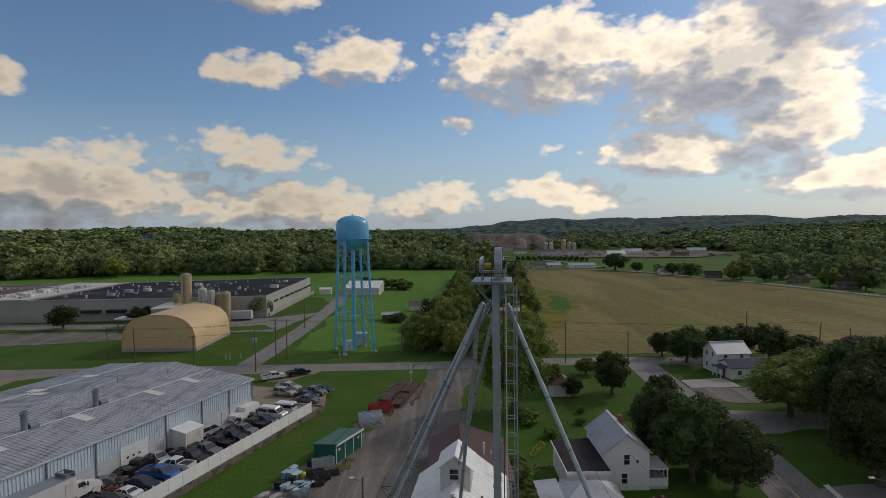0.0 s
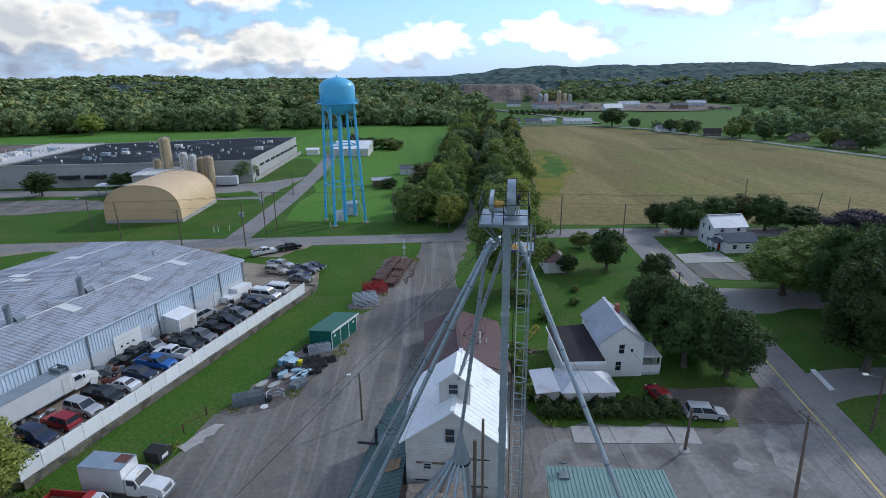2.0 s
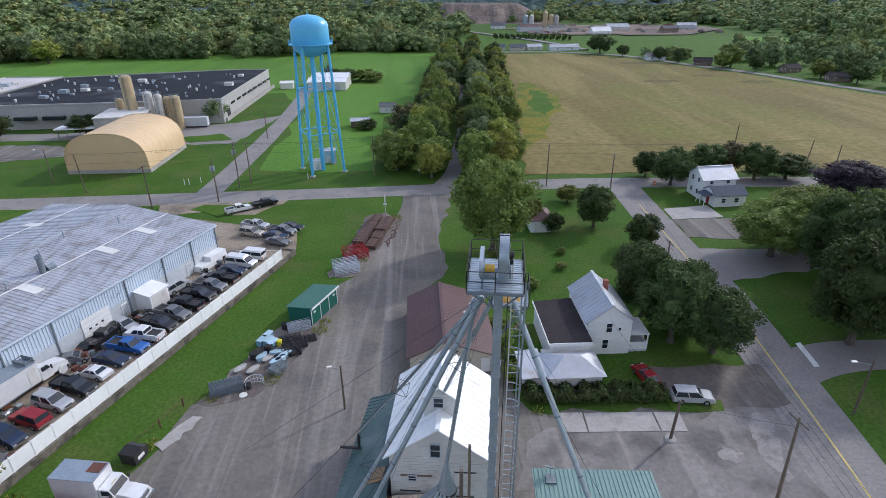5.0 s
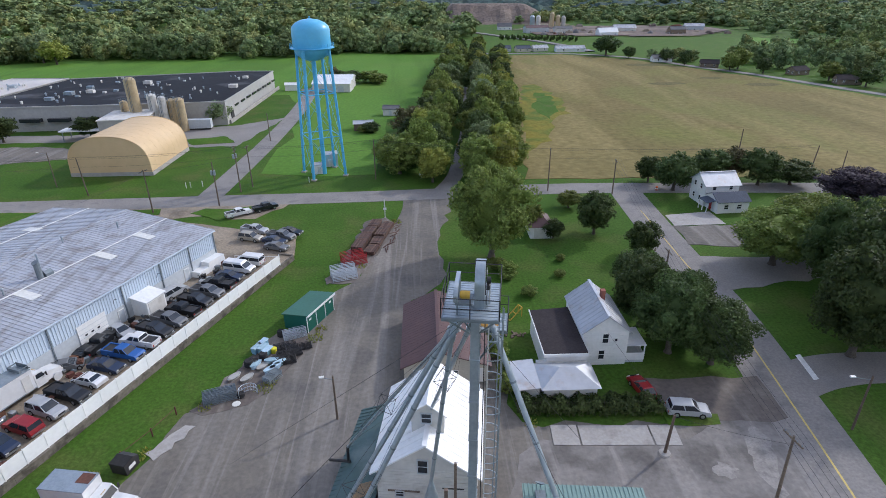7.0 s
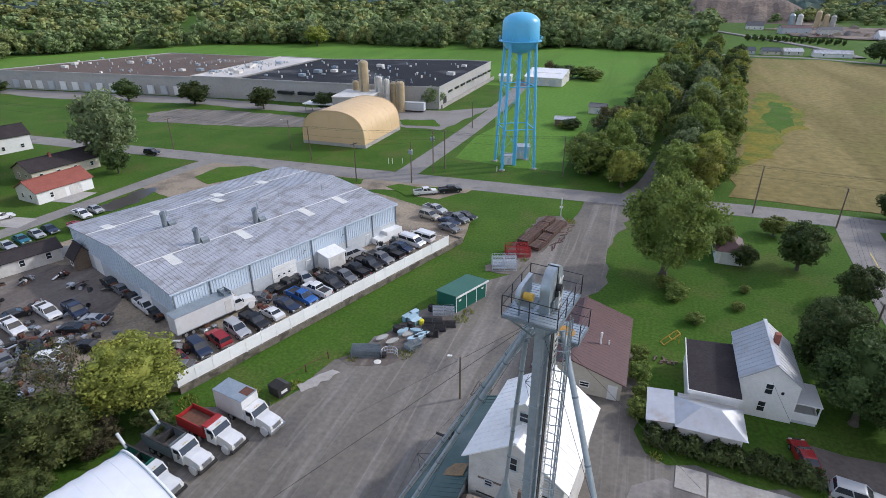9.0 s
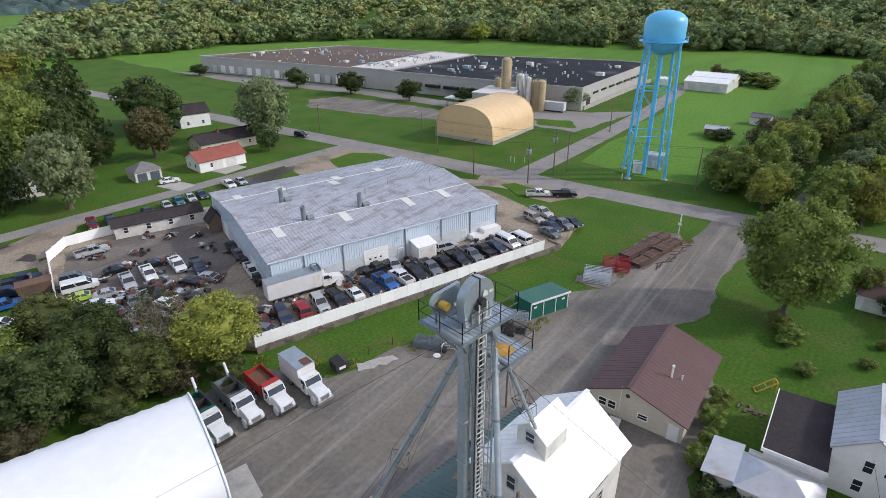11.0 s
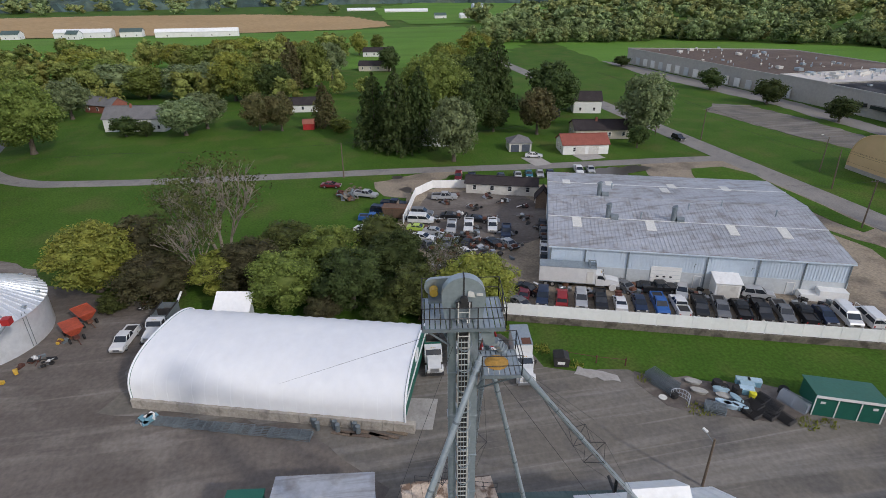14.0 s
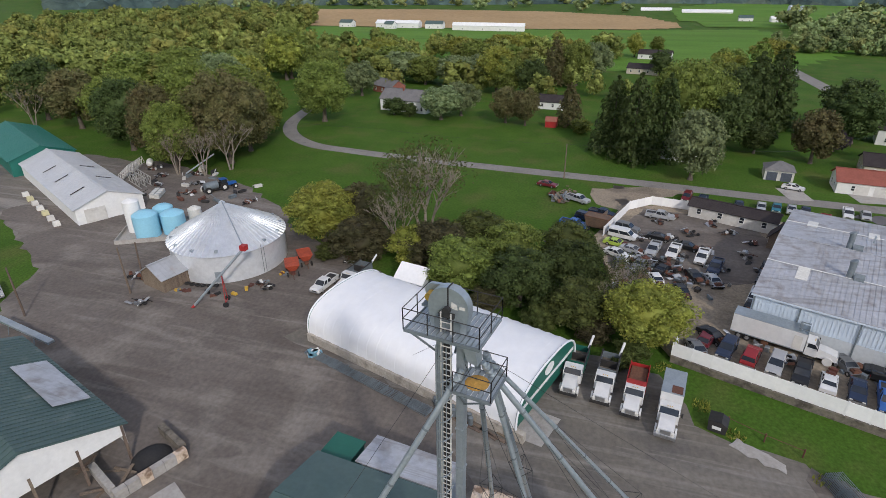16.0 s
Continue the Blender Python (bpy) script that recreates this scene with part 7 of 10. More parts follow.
def build_yard_sheds():
    s = thing("scale_house_shed", pose(9.4, 51.0, 0, 0, 0, -5.2), "low building with a faded green ribbed roof", "shed")
    part("wall", Shape().box(0.3, -19, 0, 10.6, -0.3, 3.7), BEIGE, s)
    ribbed_slope(s, (0, -19.4, 4.7), (10.9, -19.4, 4.7), (10.9, 0, 3.95), (0, 0, 3.95), 28, PALEGREENROOF)
    d = part("satellite_dish", Shape().revolve([(0.05, 0.0), (0.25, 0.03), (0.45, 0.14), (0.43, 0.16), (0.2, 0.06), (0.02, 0.03)], 16).tube((0, 0, 0), (0.1, 0, -0.7), 0.03), STEEL, s)
    d.matrix_basis = pose(1.5, -0.9, 4.9, -35, 10, 0)
    part("dish_base", Shape().box(1.1, -1.9, 4.05, 2.0, -0.9, 4.2), STEEL, s)
    # roofs south of the elevator
    b = thing("feed_shed", pose(0, 0, 0), "low shed with a weathered grey ribbed metal roof", "shed")
    part("wall", Shape().prism([(-14.7, 24.4), (-10.8, 24.0), (-10.1, 32.7), (-13.6, 33.0)], 0, 3.7), GREYBLOCK, b)
    ribbed_slope(b, (-15.2, 24.1, 3.8), (-14.0, 33.1, 3.8), (-9.9, 32.9, 4.5), (-10.9, 23.7, 4.5), 16, METROOF)
    b = thing("feed_shed", pose(0, 0, 0), "shed with a dark green metal roof", "shed")
    part("wall", Shape().prism([(-10.6, 20.0), (3.0, 18.6), (3.4, 32.2), (-9.6, 33.2)], 0, 4.4), GREENWALL, b)
    ribbed_slope(b, (-11.0, 19.7, 4.55), (-9.7, 33.5, 4.55), (-3.5, 33.0, 6.1), (-4.6, 19.2, 6.1), 18, GREENROOF)
    ribbed_slope(b, (3.8, 32.4, 4.55), (3.4, 18.5, 4.55), (-4.6, 19.2, 6.1), (-3.5, 33.0, 6.1), 18, GREENROOF)
    b = thing("storage_hut", pose(-14.6, 20.0, 0, 0, 0, -8), "small green metal storage hut", "hut")
    part("wall", Shape().box(0, 0, 0, 2.6, 3.1, 3.5), GREENWALL, b)
    part("roof", Shape().box(-0.15, -0.15, 3.5, 2.75, 3.25, 3.65), GREENWALL, b)
    t = thing("feed_tank", pose(-5.2, 30.2, 4.4), "white domed feed tank top", "tank")
    part("shell", Shape().revolve([(0.7, 0), (0.75, 1.6), (0.5, 2.0), (0.1, 2.15)], 18), WHITE, t, smooth=True)


build_yard_sheds()


# ---- barns south of the yard ----
def build_barns():
    b = thing("open_barn", pose(-8.4, -1.0, 0, 0, 0, -109), "large white-gabled barn with a dark green metal roof", "barn")
    L, W, e, r = 26, 17, 4.9, 7.9
    for y0, y1 in ((0, W / 2), (W, W / 2)):
        d = -1 if y1 > y0 else 1
        q = [(-0.4, y0 + d * 0.4, e - 0.05), (L, y0 + d * 0.4, e - 0.05), (L, y1, r + 0.12), (-0.4, y1, r + 0.12)]
        q = q if d < 0 else q[::-1]
        part("roof", Shape().slab(*q, 0.12), GREENROOF, b)
        for i in range(36):
            x = -0.2 + i * 0.72
            part("roof_rib", Shape().beam((x, y0 + d * 0.4, e), (x, y1, r + 0.16), 0.08, 0.05), GREENROOF, b)
    part("gable_wall", Shape().loft([(0.2, 3.4), (W - 0.2, 3.4), (W - 0.2, e - 0.1), (W / 2, r - 0.05), (0.2, e - 0.1)], 0.0, 0.15), WHITE, b, "white sheet gable")
    part("side_wall", Shape().box(0, 0.05, 2.2, L, 0.2, e - 0.1).box(0.3, W - 0.2, 0, L, W - 0.05, e - 0.1).box(L - 0.2, 0.2, 0, L, W - 0.2, e - 0.1), WHITE_OLD, b)
    for x, y in [(0.1, y) for y in (0.2, 4.4, 8.5, 12.6, 16.8)] + [(x, 0.15) for x in (4, 8, 12, 16, 20, 24)]:
        part("post", Shape().box(x - 0.12, y - 0.12, 0, x + 0.12, y + 0.12, e - 0.2), OLDWOOD, b)
    part("wet_roof_panel", Shape().slab((6.0, 0.2, e + 0.40), (17.0, 0.2, e + 0.40), (17.0, 3.6, e + 1.6), (6.0, 3.6, e + 1.6), 0.04), METROOF, b, "replaced grey sheet roof panel")
    # bunker of blocks before the barn
    k = thing("block_bunker", pose(-8.8, 3.6, 0, 0, 0, -22), "open bunker of pale concrete blocks holding a dark pile", "bunker")
    for i in range(6):
        for z in (0, 0.62):
            part("block", Shape().box(-1.6 + i * 1.22, -0.35, z, -1.6 + i * 1.22 + 1.18, 0.35, z + 0.6), PALEWOOD if i % 3 == 0 else CONCRETE, k)
    for i in range(4):
        for z in (0, 0.62):
            part("block", Shape().box(-1.95, -5.4 + i * 1.22, z, -1.3, -5.4 + i * 1.22 + 1.18, z + 0.6), WALLCON, k)
            part("block", Shape().box(5.2, -5.4 + i * 1.22, z, 5.85, -5.4 + i * 1.22 + 1.18, z + 0.6), CONCRETE, k)
    part("pile", Shape().revolve([(2.1, 0.02), (1.3, 0.6), (0.4, 0.95), (0.05, 1.0)], 14, (0.9, -2.6, 0)), COAL, k, smooth=True)
    p = structure("pavement_bunker_slab", Shape().prism([(-7.0, 5.4), (-1.0, 2.6), (2.5, 9.5), (-3.5, 12.0)], 0, 0.14), CONCRETE, "worn pale concrete slab")
    for i in range(9):
        rnd = random.Random(i)
        q = thing("scrap_board", pose(-7.5 + rnd.uniform(0, 6), -2.5 + rnd.uniform(-3, 3), 0.1 + 0.1 * (i % 3), rnd.uniform(-8, 8), rnd.uniform(-8, 8), rnd.uniform(0, 180)), "loose weathered board under the barn", "board", "loose boards")
        part("plank", Shape().box(-1.4, -0.15, 0, 1.4, 0.15, 0.07), OLDWOOD, q)
    # long white barn and its green neighbour
    b = thing("long_barn", pose(-66.8, -53.4, 0, 0, 0, -117.2), "long white barn with a pale grey metal roof", "barn")
    gable(b, 46, 13.2, 3.5, 5.9, WHITE, PALEROOF, over=0.4, ribs=0.9, rib_h=0.03)
    part("barn_door", Shape().box(-0.12, 7.6, 0, -0.02, 11.6, 3.0), WHITE_OLD, b)
    kk = (5.9 - 3.5) / 6.6
    for x in (8, 20, 30):
        z = 3.62 + kk * 2.2
        part("roof_light", Shape().slab((x - 0.25, 8.6, 3.66 + kk * 4.6 + 0.06), (x + 0.25, 8.6, 3.66 + kk * 4.6 + 0.06), (x + 0.25, 11.6, 3.66 + kk * 1.6 + 0.06), (x - 0.25, 11.6, 3.66 + kk * 1.6 + 0.06), 0.03), DARKROOF, b)
    for x in (14, 26):
        part("roof_light", Shape().slab((x - 0.25, 1.6, 3.66 + kk * 1.6 + 0.06), (x + 0.25, 1.6, 3.66 + kk * 1.6 + 0.06), (x + 0.25, 4.6, 3.66 + kk * 4.6 + 0.06), (x - 0.25, 4.6, 3.66 + kk * 4.6 + 0.06), 0.03), DARKROOF, b)
    b = thing("long_barn", pose(-88.2, -95.5, 0, 0, 0, -117.2), "long barn clad and roofed in teal green metal", "barn")
    gable(b, 40, 15, 4.2, 6.8, TEALROOF, TEALROOF, over=0.4, ribs=0.9, rib_h=0.03)
    # tanks
    for x, y, r, h, mt, lab in ((-56.2, -45.6, 1.5, 6.2, WHITE, "tall white upright tank"), (-55.0, -41.6, 2.3, 4.4, TANKBLUE, "pale blue plastic tank"), (-60.2, -42.0, 1.9, 3.9, TANKBLUE, "pale blue plastic tank"), (-58.0, -37.8, 2.2, 3.9, TANKBLUE, "pale blue plastic tank"), (-63.6, -37.4, 1.3, 2.8, PLASTICWHITE, "milky white plastic tank")):
        t = thing("storage_tank", pose(x, y, 0.3), lab, "tank", "liquid tanks")
        part("shell", Shape().revolve([(r, 0), (r * 1.02, h * 0.5), (r, h), (r * 0.6, h + r * 0.25), (0.3, h + r * 0.32)], 28), mt, t, smooth=True)
        part("lid", Shape().revolve([(0.35, h + r * 0.3), (0.35, h + r * 0.3 + 0.15)], 12), mt, t)
    bb = thing("tank_bund", pose(-57.5, -41.5, 0, 0, 0, 28), "low concrete bund under the tanks", "bund")
    part("floor_slab", Shape().box(-5, -6.5, 0, 5, 6.5, 0.3), CONCRETE, bb)
    for a in ((-5.2, -6.7, 5.2, -6.5), (-5.2, 6.5, 5.2, 6.7), (-5.2, -6.5, -5.0, 6.5), (5.0, -6.5, 5.2, 6.5)):
        part("kerb_wall", Shape().box(a[0], a[1], 0, a[2], a[3], 0.9), CONCRETE, bb)
    # small weathered barn
    s = thing("small_barn", pose(-37.6, -22.6, 0, 0, 0, 165), "small weathered wooden barn with a patched grey roof", "barn")
    gable(s, 5.2, 5.6, 2.5, 4.2, OLDWOOD, GALVROOF, over=0.4, ribs=0.8)
    x = 0.1
    while x < 5.2:
        part("siding_board", Shape().box(x, -0.06, 0, x + 0.2, -0.01, 2.45), OLDWOOD, s)
        x += 0.24


build_barns()

# ---- houses ----
def build_office():
    h = thing("office_house", pose(8.5, 70.6, 0, 0, 0, 90), "low beige house with a brown metal roof", "house")
    W, L = 10.5, 14.6
    gable(h, L, W, 2.7, 4.8, BEIGE, BROWNROOF, over=0.45, ridge_at=0.585, ribs=0.6, rib_h=0.018)
    for k in range(8):
        part("siding_board", Shape().box(-0.03, 0.05, 0.1 + k * 0.3, 0, W - 0.05, 0.37 + k * 0.3), BEIGE, h)
    for y, w in ((8.9, 1.0), (7.8, 1.0), (4.3, 1.2)):
        window(h, w, 1.15 if w == 1.0 else 0.8, pose(-0.03, y, 0.95 if w == 1.0 else 1.1, 0, 0, -90))
    door(h, 0.95, 2.05, pose(-0.03, 1.0, 0, 0, 0, -90), WHITE)
    part("vent", Shape().revolve([(0.25, 0), (0.25, 0.05)], 14), DARKSTEEL, h).matrix_basis = pose(-0.03, 6.2, 3.5, 0, -90, 0)
    part("vent_pipe", Shape().tube((5.5, 3.2, 3.6), (5.5, 3.2, 5.4), 0.11, n=8).tube((5.5, 3.2, 5.4), (5.5, 3.2, 5.6), 0.16, n=8), WHITE, h)
    part("vent_pipe", Shape().tube((6.2, 2.2, 3.3), (6.2, 2.2, 4.2), 0.09, n=8), WHITE, h)
    part("flag_mast", Shape().tube((-0.2, 6.9, 1.2), (-0.2, 6.9, 4.6), 0.03, n=6), WHITE, h)
    for y in (W - 0.05,):
        for x in (3, 7, 11):
            window(h, 1.0, 1.1, pose(x, y + 0.02, 1.0, 0, 0, 180))
    # sacks on pallets
    for i, (x, y, mt, lab) in enumerate(((0.0, 68.9, mat("yellow_sacks", (0.70, 0.62, 0.04), (0.55, 0.48, 0.04), big=2.0), "pallet of yellow feed sacks by the house"), (1.7, 69.0, WHITE_OLD, "pallet of white feed sacks by the house"))):
        p = thing("sack_pallet", pose(x, y, 0.04, 0, 0, 6), lab, "pallet", "sack pallets")
        part("pallet", Shape().box(-0.65, -0.6, 0, 0.65, 0.6, 0.14), OLDWOOD, p)
        for r in range(4):
            for q in range(3):
                for w in range(2):
                    part("sack", Shape().box(-0.62 + q * 0.42, -0.58 + w * 0.6, 0.15 + r * 0.17, -0.23 + q * 0.42, -0.03 + w * 0.6, 0.31 + r * 0.17), mt, p)


build_office()


def hip_roof(parent, x0, y0, x1, y1, e, top, roof, inset=None):
    cx, cy = (x0 + x1) / 2, (y0 + y1) / 2
    w, d = x1 - x0, y1 - y0
    if w > d:
        a, b = (x0 + d / 2, cy, top), (x1 - d / 2, cy, top)
        f = [(0, 1, 5, 4), (1, 2, 5), (2, 3, 4, 5), (3, 0, 4)]
    else:
        a, b = (cx, y0 + w / 2, top), (cx, y1 - w / 2, top)
        f = [(0, 1, 4), (1, 2, 5, 4), (2, 3, 5), (3, 0, 4, 5)]
    f.append((3, 2, 1, 0))
    return part("roof", Shape().add([(x0, y0, e), (x1, y0, e), (x1, y1, e), (x0, y1, e), a, b], f), roof, parent)


def build_white_house():
    h = thing("white_house", pose(26.9, 73.3, 0, 0, 0, 90), "two-storey white clapboard house with a tin roof", "house")
    W, L = 5.9, 9.0
    gable(h, L, W, 5.2, 7.5, WHITE, GALVROOF, over=0.35, ribs=0.8)
    for k in range(20):
        part("clapboard", Shape().box(-0.03, 0.04, k * 0.25 + 0.03, 0, W - 0.04, k * 0.25 + 0.26), WHITE, h)
    for y, z in ((3.3, 0.9), (3.0, 3.4)):
        window(h, 0.9, 1.5, pose(-0.03, y, z, 0, 0, -90))
    window(h, 0.5, 0.6, pose(-0.03, 1.6, 3.6, 0, 0, -90), cross=False)
    for x in (2, 6):
        window(h, 0.9, 1.5, pose(x, -0.02, 3.2))
    part("chimney", Shape().box(5.0, 1.9, 6.4, 5.6, 2.5, 8.3), BRICK, h)
    p = part("porch", Shape().box(0.3, -2.6, 0.4, 4.5, -0.02, 0.55).box(0.3, -2.7, 2.6, 4.5, -0.02, 2.75), WHITE, h)
    for x in (0.4, 1.7, 3.1, 4.4):
        part("post", Shape().box(x - 0.07, -2.6, 0.55, x + 0.07, -2.46, 2.6), WHITE, p)
    part("porch_base", Shape().box(0.35, -2.55, 0, 4.45, -0.05, 0.4), GREYBLOCK, p)
    part("porch_wall", Shape().box(0.3, -2.6, 0.55, 0.4, -0.1, 1.5).box(0.4, -2.6, 0.55, 4.4, -2.5, 1.3), WHITE, p)
    a = thing("house_annex", pose(15.6, 70.8, 0), "white annex with a dark shingled low roof", "house")
    part("wall", Shape().box(0.2, 0.2, 0, 5.3, 10.5, 3.3), WHITE, a)
    part("roof", Shape().slab((0, 0, 3.5), (5.4, 0, 3.9), (5.4, 10.8, 3.9), (0, 10.8, 3.5), 0.15), DARKROOF, a)
    part("roof_edge", Shape().box(-0.05, -0.12, 3.3, 5.45, -0.02, 3.75).box(-0.12, -0.1, 3.3, -0.02, 10.9, 3.6), WHITE, a)
    window(a, 0.9, 1.2, pose(2, 0.2, 1.0))
    g = thing("tin_roof_garage", pose(0, 0, 0), "garage with a streaked tin hip roof", "garage")
    part("wall", Shape().box(14.6, 65.8, 0, 20.9, 71.4, 2.5), WHITE_OLD, g)
    hip_roof(g, 14.2, 65.4, 21.3, 70.6, 2.55, 3.9, GALVROOF)
    part("wall", Shape().box(11.6, 66.2, 0, 14.2, 71.2, 2.2), WHITE_OLD, g)
    part("lean_roof", Shape().slab((11.3, 65.8, 2.3), (14.2, 65.8, 2.6), (14.2, 71.5, 2.6), (11.3, 71.5, 2.3), 0.1), GALVROOF, g)
    # hedge of tall leafy plants
    rng = np.random.default_rng(21)
    n = 5200
    x = rng.uniform(11.3, 28.2, n)
    top = 1.7 + 0.5 * np.sin(x * 1.7) * 0.4 + 0.35 * np.sin(x * 3.1 + 1)
    y = 65.0 - (x - 11) * 0.04 + rng.uniform(-1.25, 1.25, n)
    z = top * np.sqrt(rng.uniform(0.02, 1.0, n))
    c = np.stack([x, y, z], 1)
    out = np.stack([rng.normal(0, 0.3, n), (y - 65) * 0.8, np.full(n, 0.6)], 1)
    v, f = leaf_tris(rng, c, out, 0.20)
    hd = thing("hedge", pose(0, 0, 0), "tall dense green leafy hedge beside the garage", "hedge")
    part("foliage", raw_mesh("foliage", v, f, LEAF_DARK), LEAF_DARK, hd)
    st = Shape()
    for i in range(60):
        xx = 11.4 + i * 0.285
        st.tube((xx, 64.8 - (xx - 11) * 0.04, 0), (xx, 64.8 - (xx - 11) * 0.04, 1.5), 0.04, n=5)
    part("stem", st, BARK, hd)
    b = thing("brown_roof_garage", pose(21.4, 113.6, 0), "small white garage with a brown hip roof", "garage")
    part("wall", Shape().box(0.3, 0.3, 0, 4.7, 7.0, 2.4), WHITE, b)
    hip_roof(b, 0, 0, 5.0, 7.3, 2.4, 4.3, BROWNROOF)
    part("garage_door", Shape().box(1.0, 0.24, 0, 3.8, 0.29, 2.1), WHITE_OLD, b)


build_white_house()


def simple_house(name, m, L, W, e, r, wall, roof, label, windows=3, chimney=False, storey=1, group=""):
    h = thing(name, m, label, "house" if "house" in name else "building", group)
    gable(h, L, W, e, r, wall, roof, over=0.4)
    for lev in range(storey):
        for i in range(windows):
            x = L * (i + 0.5) / windows
            for mm in (pose(x, -0.02, 0.9 + lev * 2.7), pose(x, W + 0.02, 0.9 + lev * 2.7, 0, 0, 180)):
                window(h, 0.95, 1.25, mm)
        for y in (W * 0.3, W * 0.7):
            window(h, 0.9, 1.2, pose(-0.02, y, 0.9 + lev * 2.7, 0, 0, -90))
            window(h, 0.9, 1.2, pose(L + 0.02, y, 0.9 + lev * 2.7, 0, 0, 90))
    if chimney:
        part("chimney", Shape().box(L * 0.4, W * 0.4, r - 0.8, L * 0.4 + 0.6, W * 0.4 + 0.6, r + 0.9), BRICK, h)
    return h


# far house across the east road
h = simple_house("farm_house", pose(63.6, 129.6, 0, 0, 0, 4), 7.8, 6.2, 4.8, 6.8, WHITE, GALVROOF, "white two-storey house with a pale metal roof", 2, False, 2)
part("side_wing", Shape().loft([(-4.8, 0), (-0.05, 0), (-0.05, 2.9), (-2.4, 3.9), (-4.8, 2.6)], 0.4, 7.6), WHITE, h)
part("wing_roof", Shape().slab((0.1, -5.2, 2.6), (7.9, -5.2, 2.6), (7.9, -2.4, 4.1), (0.1, -2.4, 4.1), 0.12).slab((0.1, -2.4, 4.1), (7.9, -2.4, 4.1), (7.9, -0.02, 3.1), (0.1, -0.02, 3.1), 0.12), SLATEROOF, h, "slate blue shingled wing roof")
part("porch_roof", Shape().slab((-1.6, -4.0, 2.3), (0.38, -4.0, 2.7), (0.38, -0.5, 2.7), (-1.6, -0.5, 2.3), 0.1), SLATEROOF, h)
for y in (-3.9, -2.2, -0.7):
    part("porch_post", Shape().box(-1.55, y - 0.07, 0, -1.41, y + 0.07, 2.3), WHITE, h)
door(h, 1.0, 2.05, pose(0.38, -2.2, 0, 0, 0, -90), REDPAINT)
for x in (2.4, 5.4):
    window(h, 1.1, 1.1, pose(x, -4.82, 0.9))
# west lane
g = simple_house("garage", pose(-119.8, 94.0, 0, 0, 0, 83), 13, 8, 2.9, 4.9, WHITE, REDROOF, "white garage with a red shingled roof", 2)
part("garage_door", Shape().box(3.5, -0.1, 0, 6.3, -0.03, 2.3).box(7.3, -0.1, 0, 10.1, -0.03, 2.3), WHITE_OLD, g)
simple_house("brick_house", pose(-135, 104, 0, 0, 0, 80), 17, 9, 2.9, 5.0, BEIGE, DARKROOF, "low tan house with a dark brown roof", 4, True)
g = thing("small_garage", pose(-125.6, 79.8, 0, 0, 0, 83), "small pale garage with a grey hip roof", "garage")
part("wall", Shape().box(0.3, 0.3, 0, 6.7, 6.2, 2.5), WHITE_OLD, g)
hip_roof(g, 0, 0, 7, 6.5, 2.5, 4.3, GREYROOF)
part("garage_door", Shape().box(0.8, 0.22, 0, 3.1, 0.29, 2.1).box(3.9, 0.22, 0, 6.2, 0.29, 2.1), SLATEROOF, g)
simple_house("white_cottage_house", pose(-137.5, 56.5, 0, 0, 0, 70), 8, 6, 4.6, 7.2, WHITE, GREYROOF, "white gabled house half hidden by conifers", 2, False, 2)
simple_house("grey_house", pose(-176.5, -43.5, 0, 0, 0, 80), 20, 9, 4.4, 7.6, WHITE, GREYROOF, "white house with a grey roof behind the lane", 5, True, 1)
simple_house("white_house_low", pose(-194, 14, 0, 0, 0, 85), 12, 8, 2.8, 4.8, WHITE, DARKROOF, "low white house with a dark roof", 3)
simple_house("brick_house", pose(-293, 46, 0, 0, 0, 78), 17, 9, 2.9, 4.8, BEIGE, DARKROOF, "long low house with a dark roof", 4)
simple_house("white_house_low", pose(-355, 52, 0, 0, 0, 78), 19, 9, 3.0, 5.2, WHITE, DARKROOF, "white house with dark roof and trees", 4)
simple_house("brick_house", pose(-378, -14, 0, 0, 0, 85), 14, 9, 3.0, 5.2, BRICK, GREYROOF, "far brick house with a grey roof", 3)
simple_house("brick_house", pose(-212, -62, 0, 0, 0, 60), 13, 8, 3.0, 5.4, BRICK, GREYROOF, "red brick house behind trees", 3)
simple_house("white_house_low", pose(-262, -44, 0, 0, 0, 80), 13, 8, 3.4, 6.0, WHITE, GREYROOF, "white house among garden trees", 3)
simple_house("white_house_low", pose(-170, 118, 0, 0, 0, 75), 10, 8, 4.6, 7.2, WHITE, DARKROOF, "white gabled house behind dark trees", 2)
r = thing("garden_shed", pose(-165, 21, 0, 0, 0, 85), "small red barn-shaped garden shed", "shed")
part("wall", Shape().loft([(0, 0), (3, 0), (3, 2.0), (2.4, 2.9), (1.5, 3.3), (0.6, 2.9), (0, 2.0)], 0, 3.6), REDPAINT, r)
part("roof", Shape().slab((-0.2, -0.15, 2.0), (3.8, -0.15, 2.0), (3.8, 0.6, 3.0), (-0.2, 0.6, 3.0), 0.06).slab((-0.2, 0.6, 3.0), (3.8, 0.6, 3.0), (3.8, 1.5, 3.4), (-0.2, 1.5, 3.4), 0.06).slab((-0.2, 1.5, 3.4), (3.8, 1.5, 3.4), (3.8, 2.4, 3.0), (-0.2, 2.4, 3.0), 0.06).slab((-0.2, 2.4, 3.0), (3.8, 2.4, 3.0), (3.8, 3.15, 2.0), (-0.2, 3.15, 2.0), 0.06), BRICK, r)
